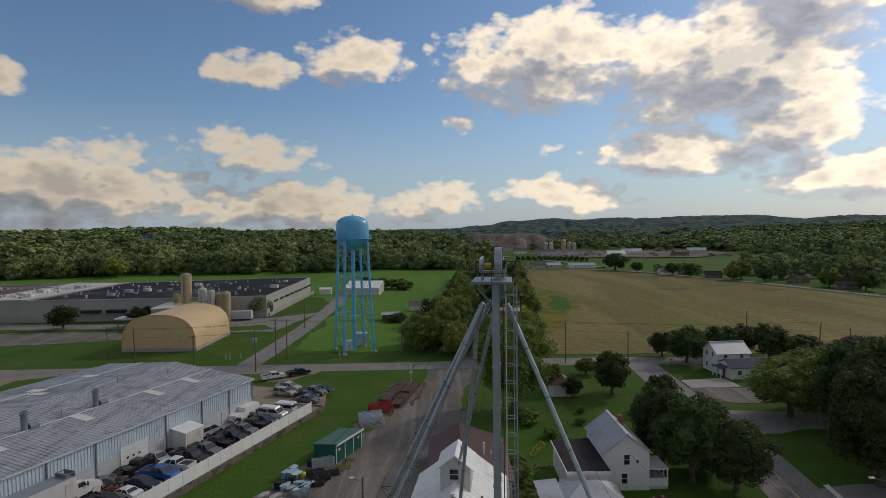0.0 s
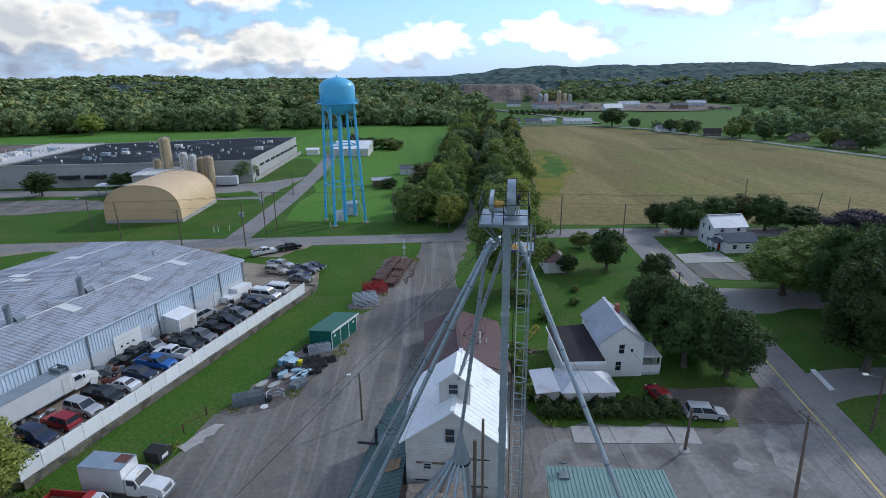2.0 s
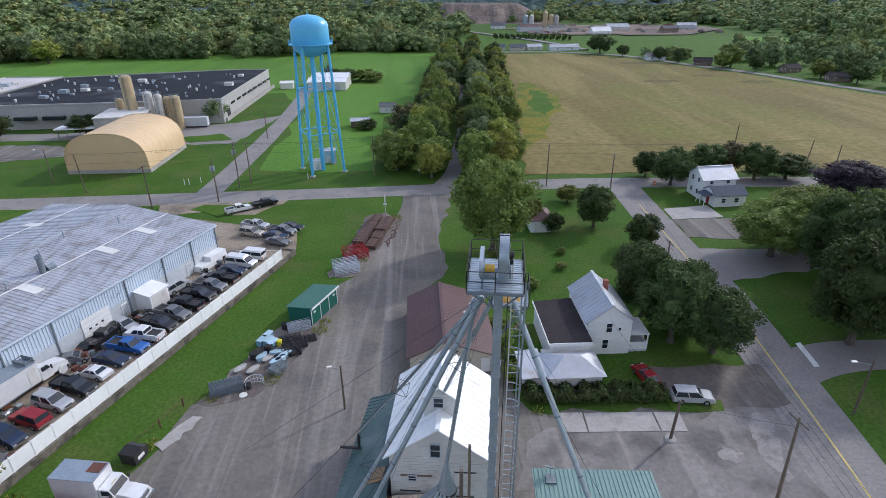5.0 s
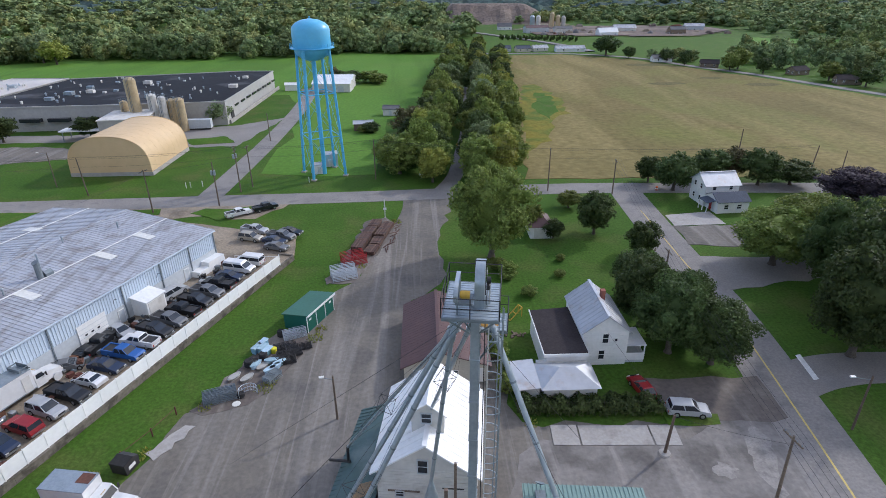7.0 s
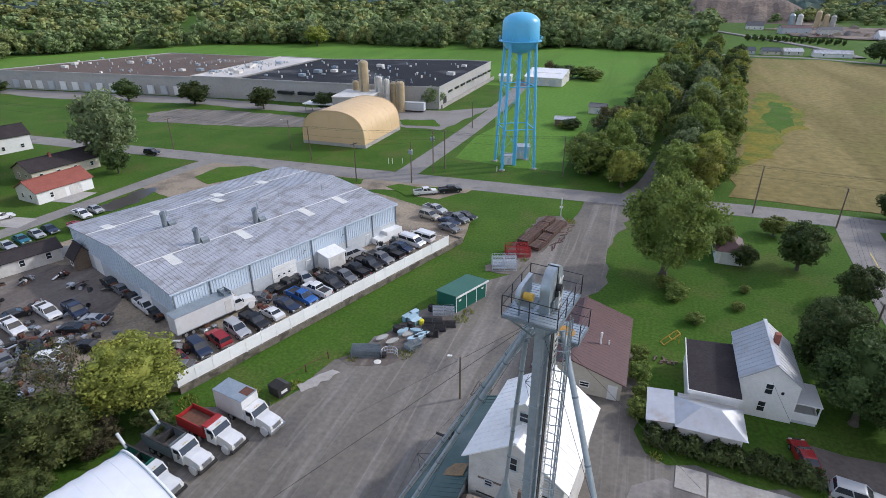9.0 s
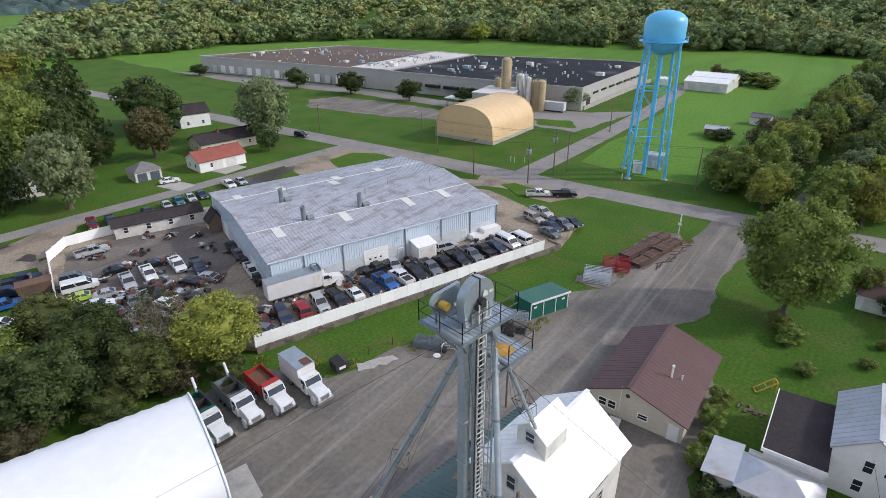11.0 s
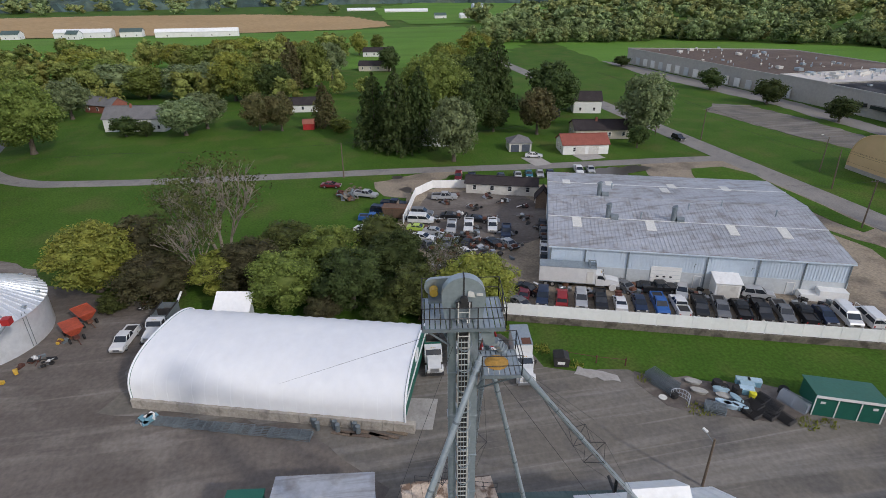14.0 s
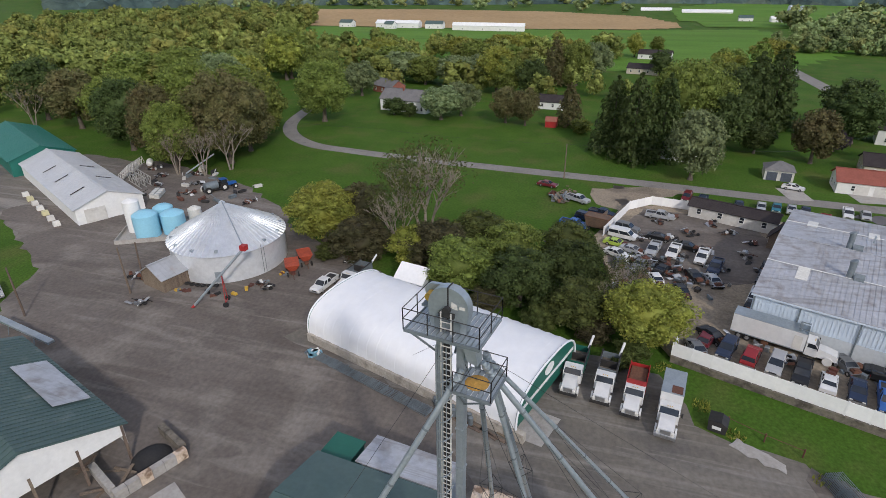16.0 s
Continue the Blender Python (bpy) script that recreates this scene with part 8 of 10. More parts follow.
# far farms
FARM = random.Random(5)
for k, (x, y, L, W) in enumerate(((-545, -245, 14, 10), (-548, -205, 26, 12), (-546, -180, 22, 12), (-544, -150, 18, 11), (-532, -118, 40, 7), (-530, -78, 30, 7), (-534, -190, 10, 8), (-820, 110, 60, 14), (-860, 60, 40, 12), (-700, 160, 14, 10), (-690, 190, 20, 10))):
    simple_house("farm_building", pose(x, y, 0, 0, 0, 85 + FARM.uniform(-8, 8)), L, W, 4.5, 7.0, WHITE, WHITEROOF if k % 3 else GREENROOF, "white far farm building with a metal roof", 2, group="far farm buildings")
for k in range(3):
    s = thing("farm_silo", pose(-690 + k * 6, 205 + k * 4, 0), "tall grey far farm silo", "silo", "far farm silos")
    part("shell", Shape().revolve([(2.4, 0), (2.4, 16), (1.6, 17.6), (0.2, 18.2)], 16), GALV, s, smooth=True)
# far town beyond the tan field
TOWN = random.Random(9)
BANK = Shape()
for i in range(31):
    for j in range(7):
        x = 24 + i * 5.6 + 3 * noise.noise((i * 0.7, j * 0.9, 1.0))
        rise = 23 * smoothstep(0, 5, j + 0.9 * noise.noise((i * 0.35, j * 0.6, 7.0))) * smoothstep(0, 4, i) * smoothstep(0, 9, 30 - i)
        BANK.v.append((x, 790 + j * 16 - (i - 15) * 1.2 + 5 * noise.noise((i * 0.5, j * 0.5, 4.0)), rise))
BANK.f = [(7 * i + j, 7 * i + 7 + j, 7 * i + 8 + j, 7 * i + 1 + j) for i in range(30) for j in range(6)]
structure("quarry_bank", BANK, QUARRY, "bare brown cut bank below the wooded hill")
drape("works_yard", [(112, 612), (180, 585), (256, 570), (330, 640), (330, 720), (240, 730), (145, 745), (110, 690)], 0.9, QUARRY, "brown works yard heaped with pipes and stone", 12)
for k in range(40):
    x, y = TOWN.uniform(125, 315), TOWN.uniform(600, 725)
    h = thing("spoil_mound", pose(x, y, land(x, y) + 0.4, 0, 0, TOWN.uniform(0, 180)), "long grey-brown mound in the works yard", "mound", "works mounds")
    L, W, H = TOWN.uniform(6, 16), TOWN.uniform(3, 6), TOWN.uniform(1.5, 4)
    part("mound", frustum_heap(L, W, H, k), TOWN.choice((QUARRY, RUST, GREYROOF, DIRT)), h)
for x, y, r, hh, mt in ((137, 744, 3.0, 11, GALV), (144, 742, 2.8, 11, WHITE_OLD), (158, 730, 2.8, 15, SILOTAN), (165, 728, 2.6, 12, SILOTAN), (171, 726, 2.6, 11, OLDTANK)):
    o = thing("works_silo", pose(x, y, land(x, y)), "far upright works silo", "silo", "works silos")
    part("shell", Shape().revolve([(r, 0), (r, hh), (r * 0.5, hh + 1.6), (0.3, hh + 2.0)], 16), mt, o, smooth=True)
for x, y, L, W, wall, roof in ((176, 592, 20, 9, WHITE, WHITEROOF), (112, 640, 26, 10, GREYBLOCK, BROWNROOF), (140, 628, 18, 9, WHITE_OLD, GREYROOF), (206, 640, 24, 10, WHITE_OLD, METROOF), (250, 600, 16, 8, OLDWOOD, GREYROOF), (286, 650, 20, 9, GREYBLOCK, METROOF), (88, 690, 16, 8, WHITE, GREYROOF)):
    simple_house("works_building", pose(x, y, land(x, y) - 0.2, 0, 0, TOWN.uniform(-12, 12)), L, W, TOWN.uniform(3.5, 5.5), 7.5, wall, roof, "far low works building beyond the field", 3, group="far works buildings")
for x, y, L, W, wall, roof in ((59, 456, 11, 7, GREYBLOCK, SLATEROOF), (73, 455, 12, 7, BEIGE, SLATEROOF), (86, 457, 13, 7, WHITE_OLD, METROOF), (102, 451, 24, 9, WHITE, METROOF), (150, 384, 13, 8, WHITE, GREYROOF), (168, 357, 11, 7, OLDWOOD, DARKROOF), (203, 320, 11, 7, OLDWOOD, DARKROOF), (205, 289, 12, 7, OLDWOOD, DARKROOF), (240, 262, 13, 8, WHITE, GREYROOF)):
    simple_house("far_house", pose(x, y, 0.1, 0, 0, TOWN.uniform(-20, 20)), L * 0.9, W * 0.9, 2.5, 4.3, wall, roof, "far house at the field edge", 2, group="far houses")
for k in range(26):
    x, y = 76 + (k % 13) * 5.2, 560 + (k // 13) * 14 - (k % 13) * 2.0
    o = thing("roadside_bush", pose(x, y, land(x, y) + 0.1), "clipped dark far bush in a row", "bush", "far bush row")
    part("crown", raw_mesh("crown", BUSH_V * np.array([1.5, 1.5, 2.2]), BUSH_F, LEAF_DARK), LEAF_DARK, o)
plant("round", LEAF_DARK, 132, 427, 14.0, 9.6, "big dark round tree at the field end")
for x, y, h, r in ((142, 408, 8, 4.5), (158, 384, 8.5, 5), (164, 370, 9, 4.6), (178, 342, 10, 5.5), (186, 348, 12, 6.5), (191, 330, 9, 4.5), (208, 300, 10, 6), (214, 282, 9, 5.5), (222, 270, 11, 6)):
    plant("round", LEAF_DARK if h < 10 else LEAF_MID, x, y, h, r, "leafy garden tree beside the far road", "far garden trees")

# ---- vehicles ----
def frustum(s, x0, x1, z0, X0, X1, z1, w0, w1):
    """A tapered block: lower rectangle x0..x1 by w0, upper X0..X1 by w1."""
    p = [(x0, -w0, z0), (x1, -w0, z0), (x1, w0, z0), (x0, w0, z0), (X0, -w1, z1), (X1, -w1, z1), (X1, w1, z1), (X0, w1, z1)]
    return s.add(p, [(3, 2, 1, 0), (4, 5, 6, 7), (0, 1, 5, 4), (1, 2, 6, 5), (2, 3, 7, 6), (3, 0, 4, 7)])


def side_loft(profile, w, taper=0.06):
    """A side outline of (x, z) pushed across the width, drawn in a little at the top."""
    n = len(profile)
    zs = [z for _, z in profile]
    lo, hi = min(zs), max(zs)
    s = Shape()
    for sg in (-1, 1):
        s.v += [(x, sg * (w - taper * (z - lo) / (hi - lo)), z) for x, z in profile]
    s.f = [tuple(range(n)), tuple(range(n, 2 * n))[::-1]] + [(i, n + i, n + (i + 1) % n, (i + 1) % n) for i in range(n)]
    return s


CAR_MESH = {}


def car_meshes(kind):
    if kind in CAR_MESH:
        return CAR_MESH[kind]
    out = []
    w = 0.9

    def add(name, shape, material, paint=False):
        out.append((name, shape.mesh(name, material), paint))

    if kind == "sedan":
        body = side_loft([(-2.35, 0.32), (2.35, 0.32), (2.38, 0.62), (2.1, 0.78), (0.95, 0.94), (-1.6, 0.98), (-2.3, 0.9), (-2.4, 0.6)], w)
        cab = frustum(Shape(), -1.75, 1.05, 0.94, -1.05, 0.2, 1.36, 0.84, 0.66)
        roof = frustum(Shape(), -1.08, 0.24, 1.36, -0.95, 0.1, 1.42, 0.68, 0.6)
        ax, ends = (1.42, -1.4), (2.38, -2.4)
    elif kind == "suv":
        body = side_loft([(-2.3, 0.38), (2.3, 0.38), (2.36, 0.75), (2.1, 0.98), (1.0, 1.1), (-2.2, 1.12), (-2.36, 0.8)], w)
        cab = frustum(Shape(), -2.2, 1.1, 1.08, -2.0, 0.35, 1.68, 0.86, 0.72)
        roof = frustum(Shape(), -2.05, 0.4, 1.68, -1.9, 0.2, 1.75, 0.74, 0.66)
        ax, ends = (1.42, -1.42), (2.36, -2.36)
    elif kind == "pickup":
        body = side_loft([(-2.8, 0.45), (2.7, 0.45), (2.75, 0.82), (2.5, 1.02), (1.35, 1.12), (0.6, 1.12), (-0.72, 1.12), (-2.75, 1.10), (-2.82, 0.8)], 0.95)
        cab = frustum(Shape(), -0.75, 1.45, 1.1, -0.6, 0.75, 1.68, 0.88, 0.74)
        roof = frustum(Shape(), -0.65, 0.8, 1.68, -0.55, 0.65, 1.75, 0.76, 0.68)
        add("bed_liner", Shape().box(-2.65, -0.74, 1.09, -0.85, 0.74, 1.125), DARKSTEEL)
        add("bed_rail", Shape().box(-2.75, -0.93, 1.1, -0.8, -0.76, 1.24).box(-2.75, 0.76, 1.1, -0.8, 0.93, 1.24).box(-2.8, -0.76, 1.1, -2.68, 0.76, 1.24).box(-0.86, -0.76, 1.1, -0.76, 0.76, 1.24), PAINT["white"], True)
        ax, ends = (1.75, -1.7), (2.75, -2.82)
    elif kind == "van":
        body = side_loft([(-2.6, 0.42), (2.5, 0.42), (2.6, 0.8), (2.45, 1.0), (1.7, 1.15), (-2.6, 1.2)], 0.98)
        cab = frustum(Shape(), -2.58, 1.75, 1.15, -2.5, 1.0, 1.75, 0.95, 0.86)
        roof = frustum(Shape(), -2.55, 1.1, 1.75, -2.45, 0.9, 2.02, 0.9, 0.76)
        ax, ends = (1.65, -1.6), (2.6, -2.6)
    elif kind == "wreck":
        body = side_loft([(-2.3, 0.35), (1.9, 0.35), (1.9, 0.6), (1.1, 0.66), (1.0, 0.95), (-1.9, 1.0), (-2.3, 0.8)], w)
        cab = frustum(Shape(), -1.6, 0.9, 0.93, -0.95, 0.2, 1.28, 0.82, 0.64)
        roof = frustum(Shape(), -1.0, 0.24, 1.28, -0.9, 0.1, 1.34, 0.66, 0.6)
        add("engine", Shape().box(1.1, -0.5, 0.5, 1.8, 0.5, 0.95).box(1.3, -0.35, 0.95, 1.7, 0.2, 1.1), RUST)
        ax, ends = (1.42, -1.4), (1.9, -2.3)
    add("body", body, PAINT["white"], True)
    add("glasshouse", cab, GLASS)
    add("roof", roof, PAINT["white"], True)
    pl = Shape()
    for x, X in ((cab.v[0][0], cab.v[4][0]), (cab.v[1][0], cab.v[5][0])):
        for sg in (-1, 1):
            pl.beam((x, sg * (abs(cab.v[0][1]) - 0.01), cab.v[0][2]), (X, sg * (abs(cab.v[4][1]) + 0.01), cab.v[4][2]), 0.07)
    mx, Mx = (cab.v[0][0] + cab.v[1][0]) / 2, (cab.v[4][0] + cab.v[5][0]) / 2
    for sg in (-1, 1):
        pl.beam((mx, sg * abs(cab.v[0][1]), cab.v[0][2]), (Mx, sg * (abs(cab.v[4][1]) + 0.01), cab.v[4][2]), 0.09)
    add("window_frame", pl, PAINT["white"], True)
    bw = 0.86
    add("bumper", Shape().box(ends[0] - 0.05, -bw, 0.4, ends[0] + 0.08, bw, 0.58), DARKSTEEL if kind == "wreck" else CHROME)
    if kind != "wreck":
        add("bumper", Shape().box(ends[1] - 0.08, -bw, 0.4, ends[1] + 0.05, bw, 0.58), CHROME)
        for sg in (-1, 1):
            add("headlight", Shape().box(ends[0] - 0.06, sg * 0.62 - 0.16, 0.62, ends[0] + 0.012, sg * 0.62 + 0.16, 0.76), PLASTICWHITE)
            add("tail_light", Shape().box(ends[1] - 0.02, sg * 0.72 - 0.1, 0.62, ends[1] + 0.06, sg * 0.72 + 0.1, 0.86), REDPAINT)
        add("grille", Shape().box(ends[0] - 0.06, -0.42, 0.6, ends[0] + 0.015, 0.42, 0.76), DARKSTEEL)
    r = 0.38 if kind in ("pickup", "suv", "van") else 0.33
    for x in ax:
        for sg in (-1, 1):
            add("tyre", Shape().tube((x, sg * 0.72, r), (x, sg * 0.93, r), r, n=14), TYRE)
            add("rim", Shape().tube((x, sg * 0.93, r), (x, sg * 0.95, r), r * 0.58, n=10), CHROME)
    CAR_MESH[kind] = out
    return out


KIND = {"sedan": ("car", "saloon car"), "suv": ("suv", "sport utility car"), "pickup": ("pickup_truck", "pickup truck"), "van": ("van", "passenger van"), "wreck": ("wrecked_car", "stripped wrecked car")}


def car(kind, paint, x, y, heading, z=0.06, where="parked on the grass", group=""):
    name, word = KIND[kind]
    o = thing(name, pose(x, y, z, 0, 0, heading), f"{paint} {word} {where}", "car" if kind in ("sedan", "suv", "wreck") else word.split()[-1], group)
    for nm, me, painted in car_meshes(kind):
        p = new(nm, me)
        p.parent = o
        if painted:
            p.material_slots[0].link = "OBJECT"
            p.material_slots[0].material = PAINT[paint]
    return o


# row behind the white fence, noses to the fence
FA = 70.1
row = (("wreck", "maroon"), ("suv", "navy"), ("suv", "red"), ("suv", "silver"), ("pickup", "black"), ("wreck", "white"), ("sedan", "navy"), ("pickup", "blue"), ("pickup", "white"), ("pickup", "black"), ("pickup", "grey"), ("pickup", "black"), ("pickup", "black"), ("pickup", "grey"), ("pickup", "black"), ("sedan", "navy"), ("van", "white"), ("van", "white"))
for i, (k, c) in enumerate(row):
    f = i / 17
    x, y = cut(-46.0, -30.4, f), cut(58.2, 104.2, f)
    car(k, c, x, y, FA - 90 + (i * 37 % 9) - 4 + (180 if i % 3 == 2 else 0), YARD_Z, "in the breaker's yard", "breaker's yard cars")
for k, c, x, y, a in (("wreck", "grey", -45.6, 74.8, 20), ("wreck", "black", -45.0, 77.4, 250), ("pickup", "black", -44.0, 79.6, 80), ("sedan", "silver", -42.6, 82.6, -30), ("suv", "silver", -39.4, 93.4, 65), ("wreck", "black", -40.6, 91.6, 70), ("wreck", "black", -47.8, 59.6, 40), ("wreck", "grey", -43.8, 57.2, 20)):
    car(k, c, x, y, a, YARD_Z, "in the breaker's yard", "breaker's yard cars")
# west yard
for k, c, x, y, a in (("pickup", "silver", -90.6, 54.4, 80), ("van", "white", -78.5, 47.3, 72), ("suv", "grey", -82.2, 48.0, 70), ("pickup", "silver", -73.8, 52.6, -15), ("pickup", "white", -73.7, 56.0, -15), ("wreck", "black", -76.8, 58.6, 70), ("pickup", "white", -72.8, 60.6, -15), ("pickup", "navy", -69.5, 62.4, -18), ("wreck", "grey", -67.6, 50.4, 160), ("wreck", "black", -66.4, 54.0, 150), ("sedan", "white", -70.3, 46.4, 60), ("wreck", "black", -65.0, 58.8, 20), ("wreck", "silver", -64.2, 61.5, 20)):
    car(k, c, x, y, a, YARD_Z, "in the dirt yard", "west yard cars")
for k, c, x, y, a in (("wreck", "black", -71.5, 70.5, -20), ("wreck", "grey", -67.8, 69.4, -20), ("wreck", "black", -63.8, 68.2, -20), ("pickup", "white", -60.4, 66.9, -20), ("wreck", "black", -57.4, 65.8, -20), ("wreck", "lime", -74.8, 46.2, 70), ("wreck", "silver", -72.6, 49.0, 70), ("wreck", "black", -79.6, 53.8, 75), ("wreck", "grey", -66.6, 47.0, 10), ("wreck", "white", -62.0, 52.8, 15), ("wreck", "black", -59.2, 56.4, 15)):
    car(k, c, x, y, a, YARD_Z, "in the dirt yard", "west yard cars")
# on the grass outside
for k, c, x, y, a in (("pickup", "silver", -97.4, 37.4, 62), ("pickup", "navy", -90.2, 43.0, 70), ("suv", "navy", -87.0, 40.0, 65), ("pickup", "blue", -83.0, 37.8, 75), ("sedan", "white", -77.4, 36.0, 55), ("suv", "grey", -73.0, 35.6, 60), ("suv", "maroon", -105.4, 60.8, -15), ("pickup", "navy", -103.9, 63.8, -15), ("sedan", "navy", -103.2, 71.2, -10), ("sedan", "silver", -103.5, 75.6, -12), ("sedan", "teal", -103.8, 78.6, -14), ("sedan", "silver", -103.6, 81.4, -14), ("sedan", "navy", -103.2, 84.0, -14), ("pickup", "red", -98.6, 86.5, -14), ("pickup", "white", -104.2, 92.0, -14), ("sedan", "silver", -104.0, 95.2, -14)):
    car(k, c, x, y, a, 0.05, "parked on the grass", "cars on the grass")
for k, c, x, y, a, w in (("sedan", "maroon", -105.7, 29.6, 75, "on the lawn by the lane"), ("sedan", "white", -119.2, 85.2, 70, "on a house drive"), ("suv", "black", -127.6, 134.4, 5, "stopped at the roadside"), ("suv", "silver", 31.0, 63.6, -8, "parked beside the hedge"), ("sedan", "red", 27.2, 67.6, 100, "parked behind the hedge"), ("pickup", "white", -39.8, 129.5, 35, "parked on the forecourt"), ("pickup", "black", -34.8, 132.8, 35, "parked on the forecourt")):
    car(k, c, x, y, a, 0.08, w)
for k, c, x, y, a in (("pickup", "silver", -33.2, 118.4, -20), ("suv", "tan", -33.0, 114.6, -18), ("sedan", "navy", -28.0, 113.0, -22), ("pickup", "grey", -27.2, 115.2, -20), ("sedan", "black", -25.8, 117.2, -20), ("sedan", "grey", -27.0, 110.2, -20)):
    car(k, c, x, y, a, YARD_Z, "parked beside the long shed", "cars beside the shed")
for k, c, x, y, a in (("pickup", "white", -46.6, 1.2, -8), ("pickup", "silver", -29.5, -48.5, 60), ("suv", "black", -21.5, -44.0, 70)):
    car(k, c, x, y, a, 0.06, "parked beside the yard", "cars by the yard")


def lorry(x, y, heading, style, label, back=5.0):
    t = thing("lorry", pose(x, y, 0.05, 0, 0, heading) @ Matrix.Diagonal((0.9, 0.97, 0.97, 1)), label, "truck", "parked lorries")
    W = 1.15
    bonnet = side_loft([(1.5, 0.75), (4.15, 0.75), (4.2, 1.1), (4.05, 1.55), (2.6, 1.85), (1.5, 1.9)], 0.95, 0.12)
    part("bonnet", bonnet, PAINT["white"], t)
    part("cab", Shape().box(0.15, -W, 0.75, 1.7, W, 1.95).box(0.15, -W + 0.03, 2.55, 1.25, W - 0.03, 2.7), PAINT["white"], t)
    part("cab_glass", frustum(Shape(), 0.18, 1.72, 1.95, 0.18, 1.3, 2.55, W - 0.04, W - 0.1), GLASS, t)
    pl = Shape()
    for sg in (-1, 1):
        pl.box(0.15, sg * (W - 0.05) - 0.05, 1.95, 0.35, sg * (W - 0.05) + 0.05, 2.58).beam((1.7, sg * (W - 0.05), 1.95), (1.28, sg * (W - 0.1), 2.58), 0.1)
    part("cab_frame", pl, PAINT["white"], t)
    part("grille", Shape().box(4.1, -0.55, 0.95, 4.23, 0.55, 1.5), CHROME, t)
    part("bumper", Shape().box(3.95, -W, 0.5, 4.35, W, 0.85), CHROME if style == "box" else DARKSTEEL, t)
    for sg in (-1, 1):
        part("headlight", Shape().box(4.05, sg * 0.78 - 0.17, 1.0, 4.21, sg * 0.78 + 0.17, 1.25), PLASTICWHITE, t)
        part("mirror", Shape().box(1.55, sg * 1.4 - 0.1, 1.9, 1.65, sg * 1.4 + 0.1, 2.45).beam((1.6, sg * 1.1, 2.2), (1.6, sg * 1.4, 2.2), 0.04), DARKSTEEL, t)
        part("mudguard", Shape().tube((3.1, sg * 0.98, 0.62), (3.1, sg * 1.18, 0.62), 0.62, n=14), PAINT["white"], t)
    part("chassis", Shape().box(0.4 - back, -0.45, 0.6, 3.8, 0.45, 0.9), DARKSTEEL, t)
    for i in range(3):
        part("marker_lamp", Shape().box(1.05, -0.3 + i * 0.25, 2.7, 1.15, -0.2 + i * 0.25, 2.76), YELLOW, t)
    for xx in (3.1, 2.4 - back, 1.25 - back):
        if style in ("box", "red") and xx == 1.25 - back and back < 6:
            continue
        for sg in (-1, 1):
            w = part("tyre", Shape().tube((xx, sg * 0.75, 0.52), (xx, sg * 1.12, 0.52), 0.52, n=16), TYRE, t)
            part("rim", Shape().tube((xx, sg * 1.12, 0.52), (xx, sg * 1.14, 0.52), 0.28, n=12), CHROME, w)
    if style == "box":
        b = part("cargo_box", Shape().box(-back, -1.22, 1.0, 0.05, 1.22, 3.75), PAINT["white"], t)
        part("box_roof", Shape().box(-back - 0.02, -1.24, 3.75, 0.07, 1.24, 3.82), GALV, b)
        if back < 6:
            part("roof_patch", Shape().box(-1.6, -0.15, 3.82, -0.1, 1.05, 3.85), RUST, b, "rust-coloured roof patch")
        else:
            part("side_door", Shape().box(-1.5, -1.26, 1.1, -0.4, -1.22, 3.2), WHITE_OLD, b)
        for sg in (-1, 1):
            part("side_rail", Shape().box(-back, sg * 1.235 - 0.02, 1.0, 0.05, sg * 1.235 + 0.02, 1.14), GALV, b)
    else:
        mt = {"red": REDPAINT, "green": GREENWALL, "dark": STEEL}[style]
        b = part("tipper_body", Shape().box(-4.9, -1.2, 1.0, -0.2, 1.2, 1.15).box(-4.9, -1.2, 1.15, -0.2, -1.1, 2.5).box(-4.9, 1.1, 1.15, -0.2, 1.2, 2.5).box(-0.3, -1.1, 1.15, -0.2, 1.1, 2.7).box(-4.9, -1.1, 1.15, -4.8, 1.1, 2.3), mt, t)
        if style == "red":
            part("cab_guard", Shape().box(-0.3, -1.1, 2.5, 0.5, 1.1, 2.85), REDPAINT, b)
            part("load", Shape().box(-4.7, -1.0, 1.2, -0.4, 1.0, 1.9), RUST, b)
        else:
            part("rim_rail", Shape().box(-4.95, -1.24, 2.5, -0.15, -1.06, 2.6).box(-4.95, 1.06, 2.5, -0.15, 1.24, 2.6), DARKSTEEL, b)
            part("partition", Shape().box(-2.6, -1.1, 1.15, -2.45, 1.1, 2.5), DARKSTEEL, b)
            part("load", Shape().box(-4.7, -1.05, 1.15, -0.4, 1.05, 1.45), WALLCON, b)
            part("auger_spout", Shape().tube((-4.7, 1.0, 2.2), (-6.4, 1.3, 3.3), 0.17, n=10), PAINT["white"], t)
    return t


lorry(-34.6, 42.1, -6, "green", "white tipper lorry with a green grain body")
lorry(-34.1, 45.9, -7, "dark", "white tipper lorry with a dark grain body")
lorry(-32.8, 49.3, -8, "red", "white lorry with a red tipper body")
lorry(-30.6, 53.0, -9, "box", "white box lorry with a rust-patched roof")


lorry(-48.6, 5.2, -9, "dark", "white lorry with a grey grain body behind the fabric shed")


def semi(x, y, heading):
    t = lorry(x, y, heading, "box", "long white box lorry beside the long shed wall", 9.6)
    t.location.z = YARD_Z
    return t


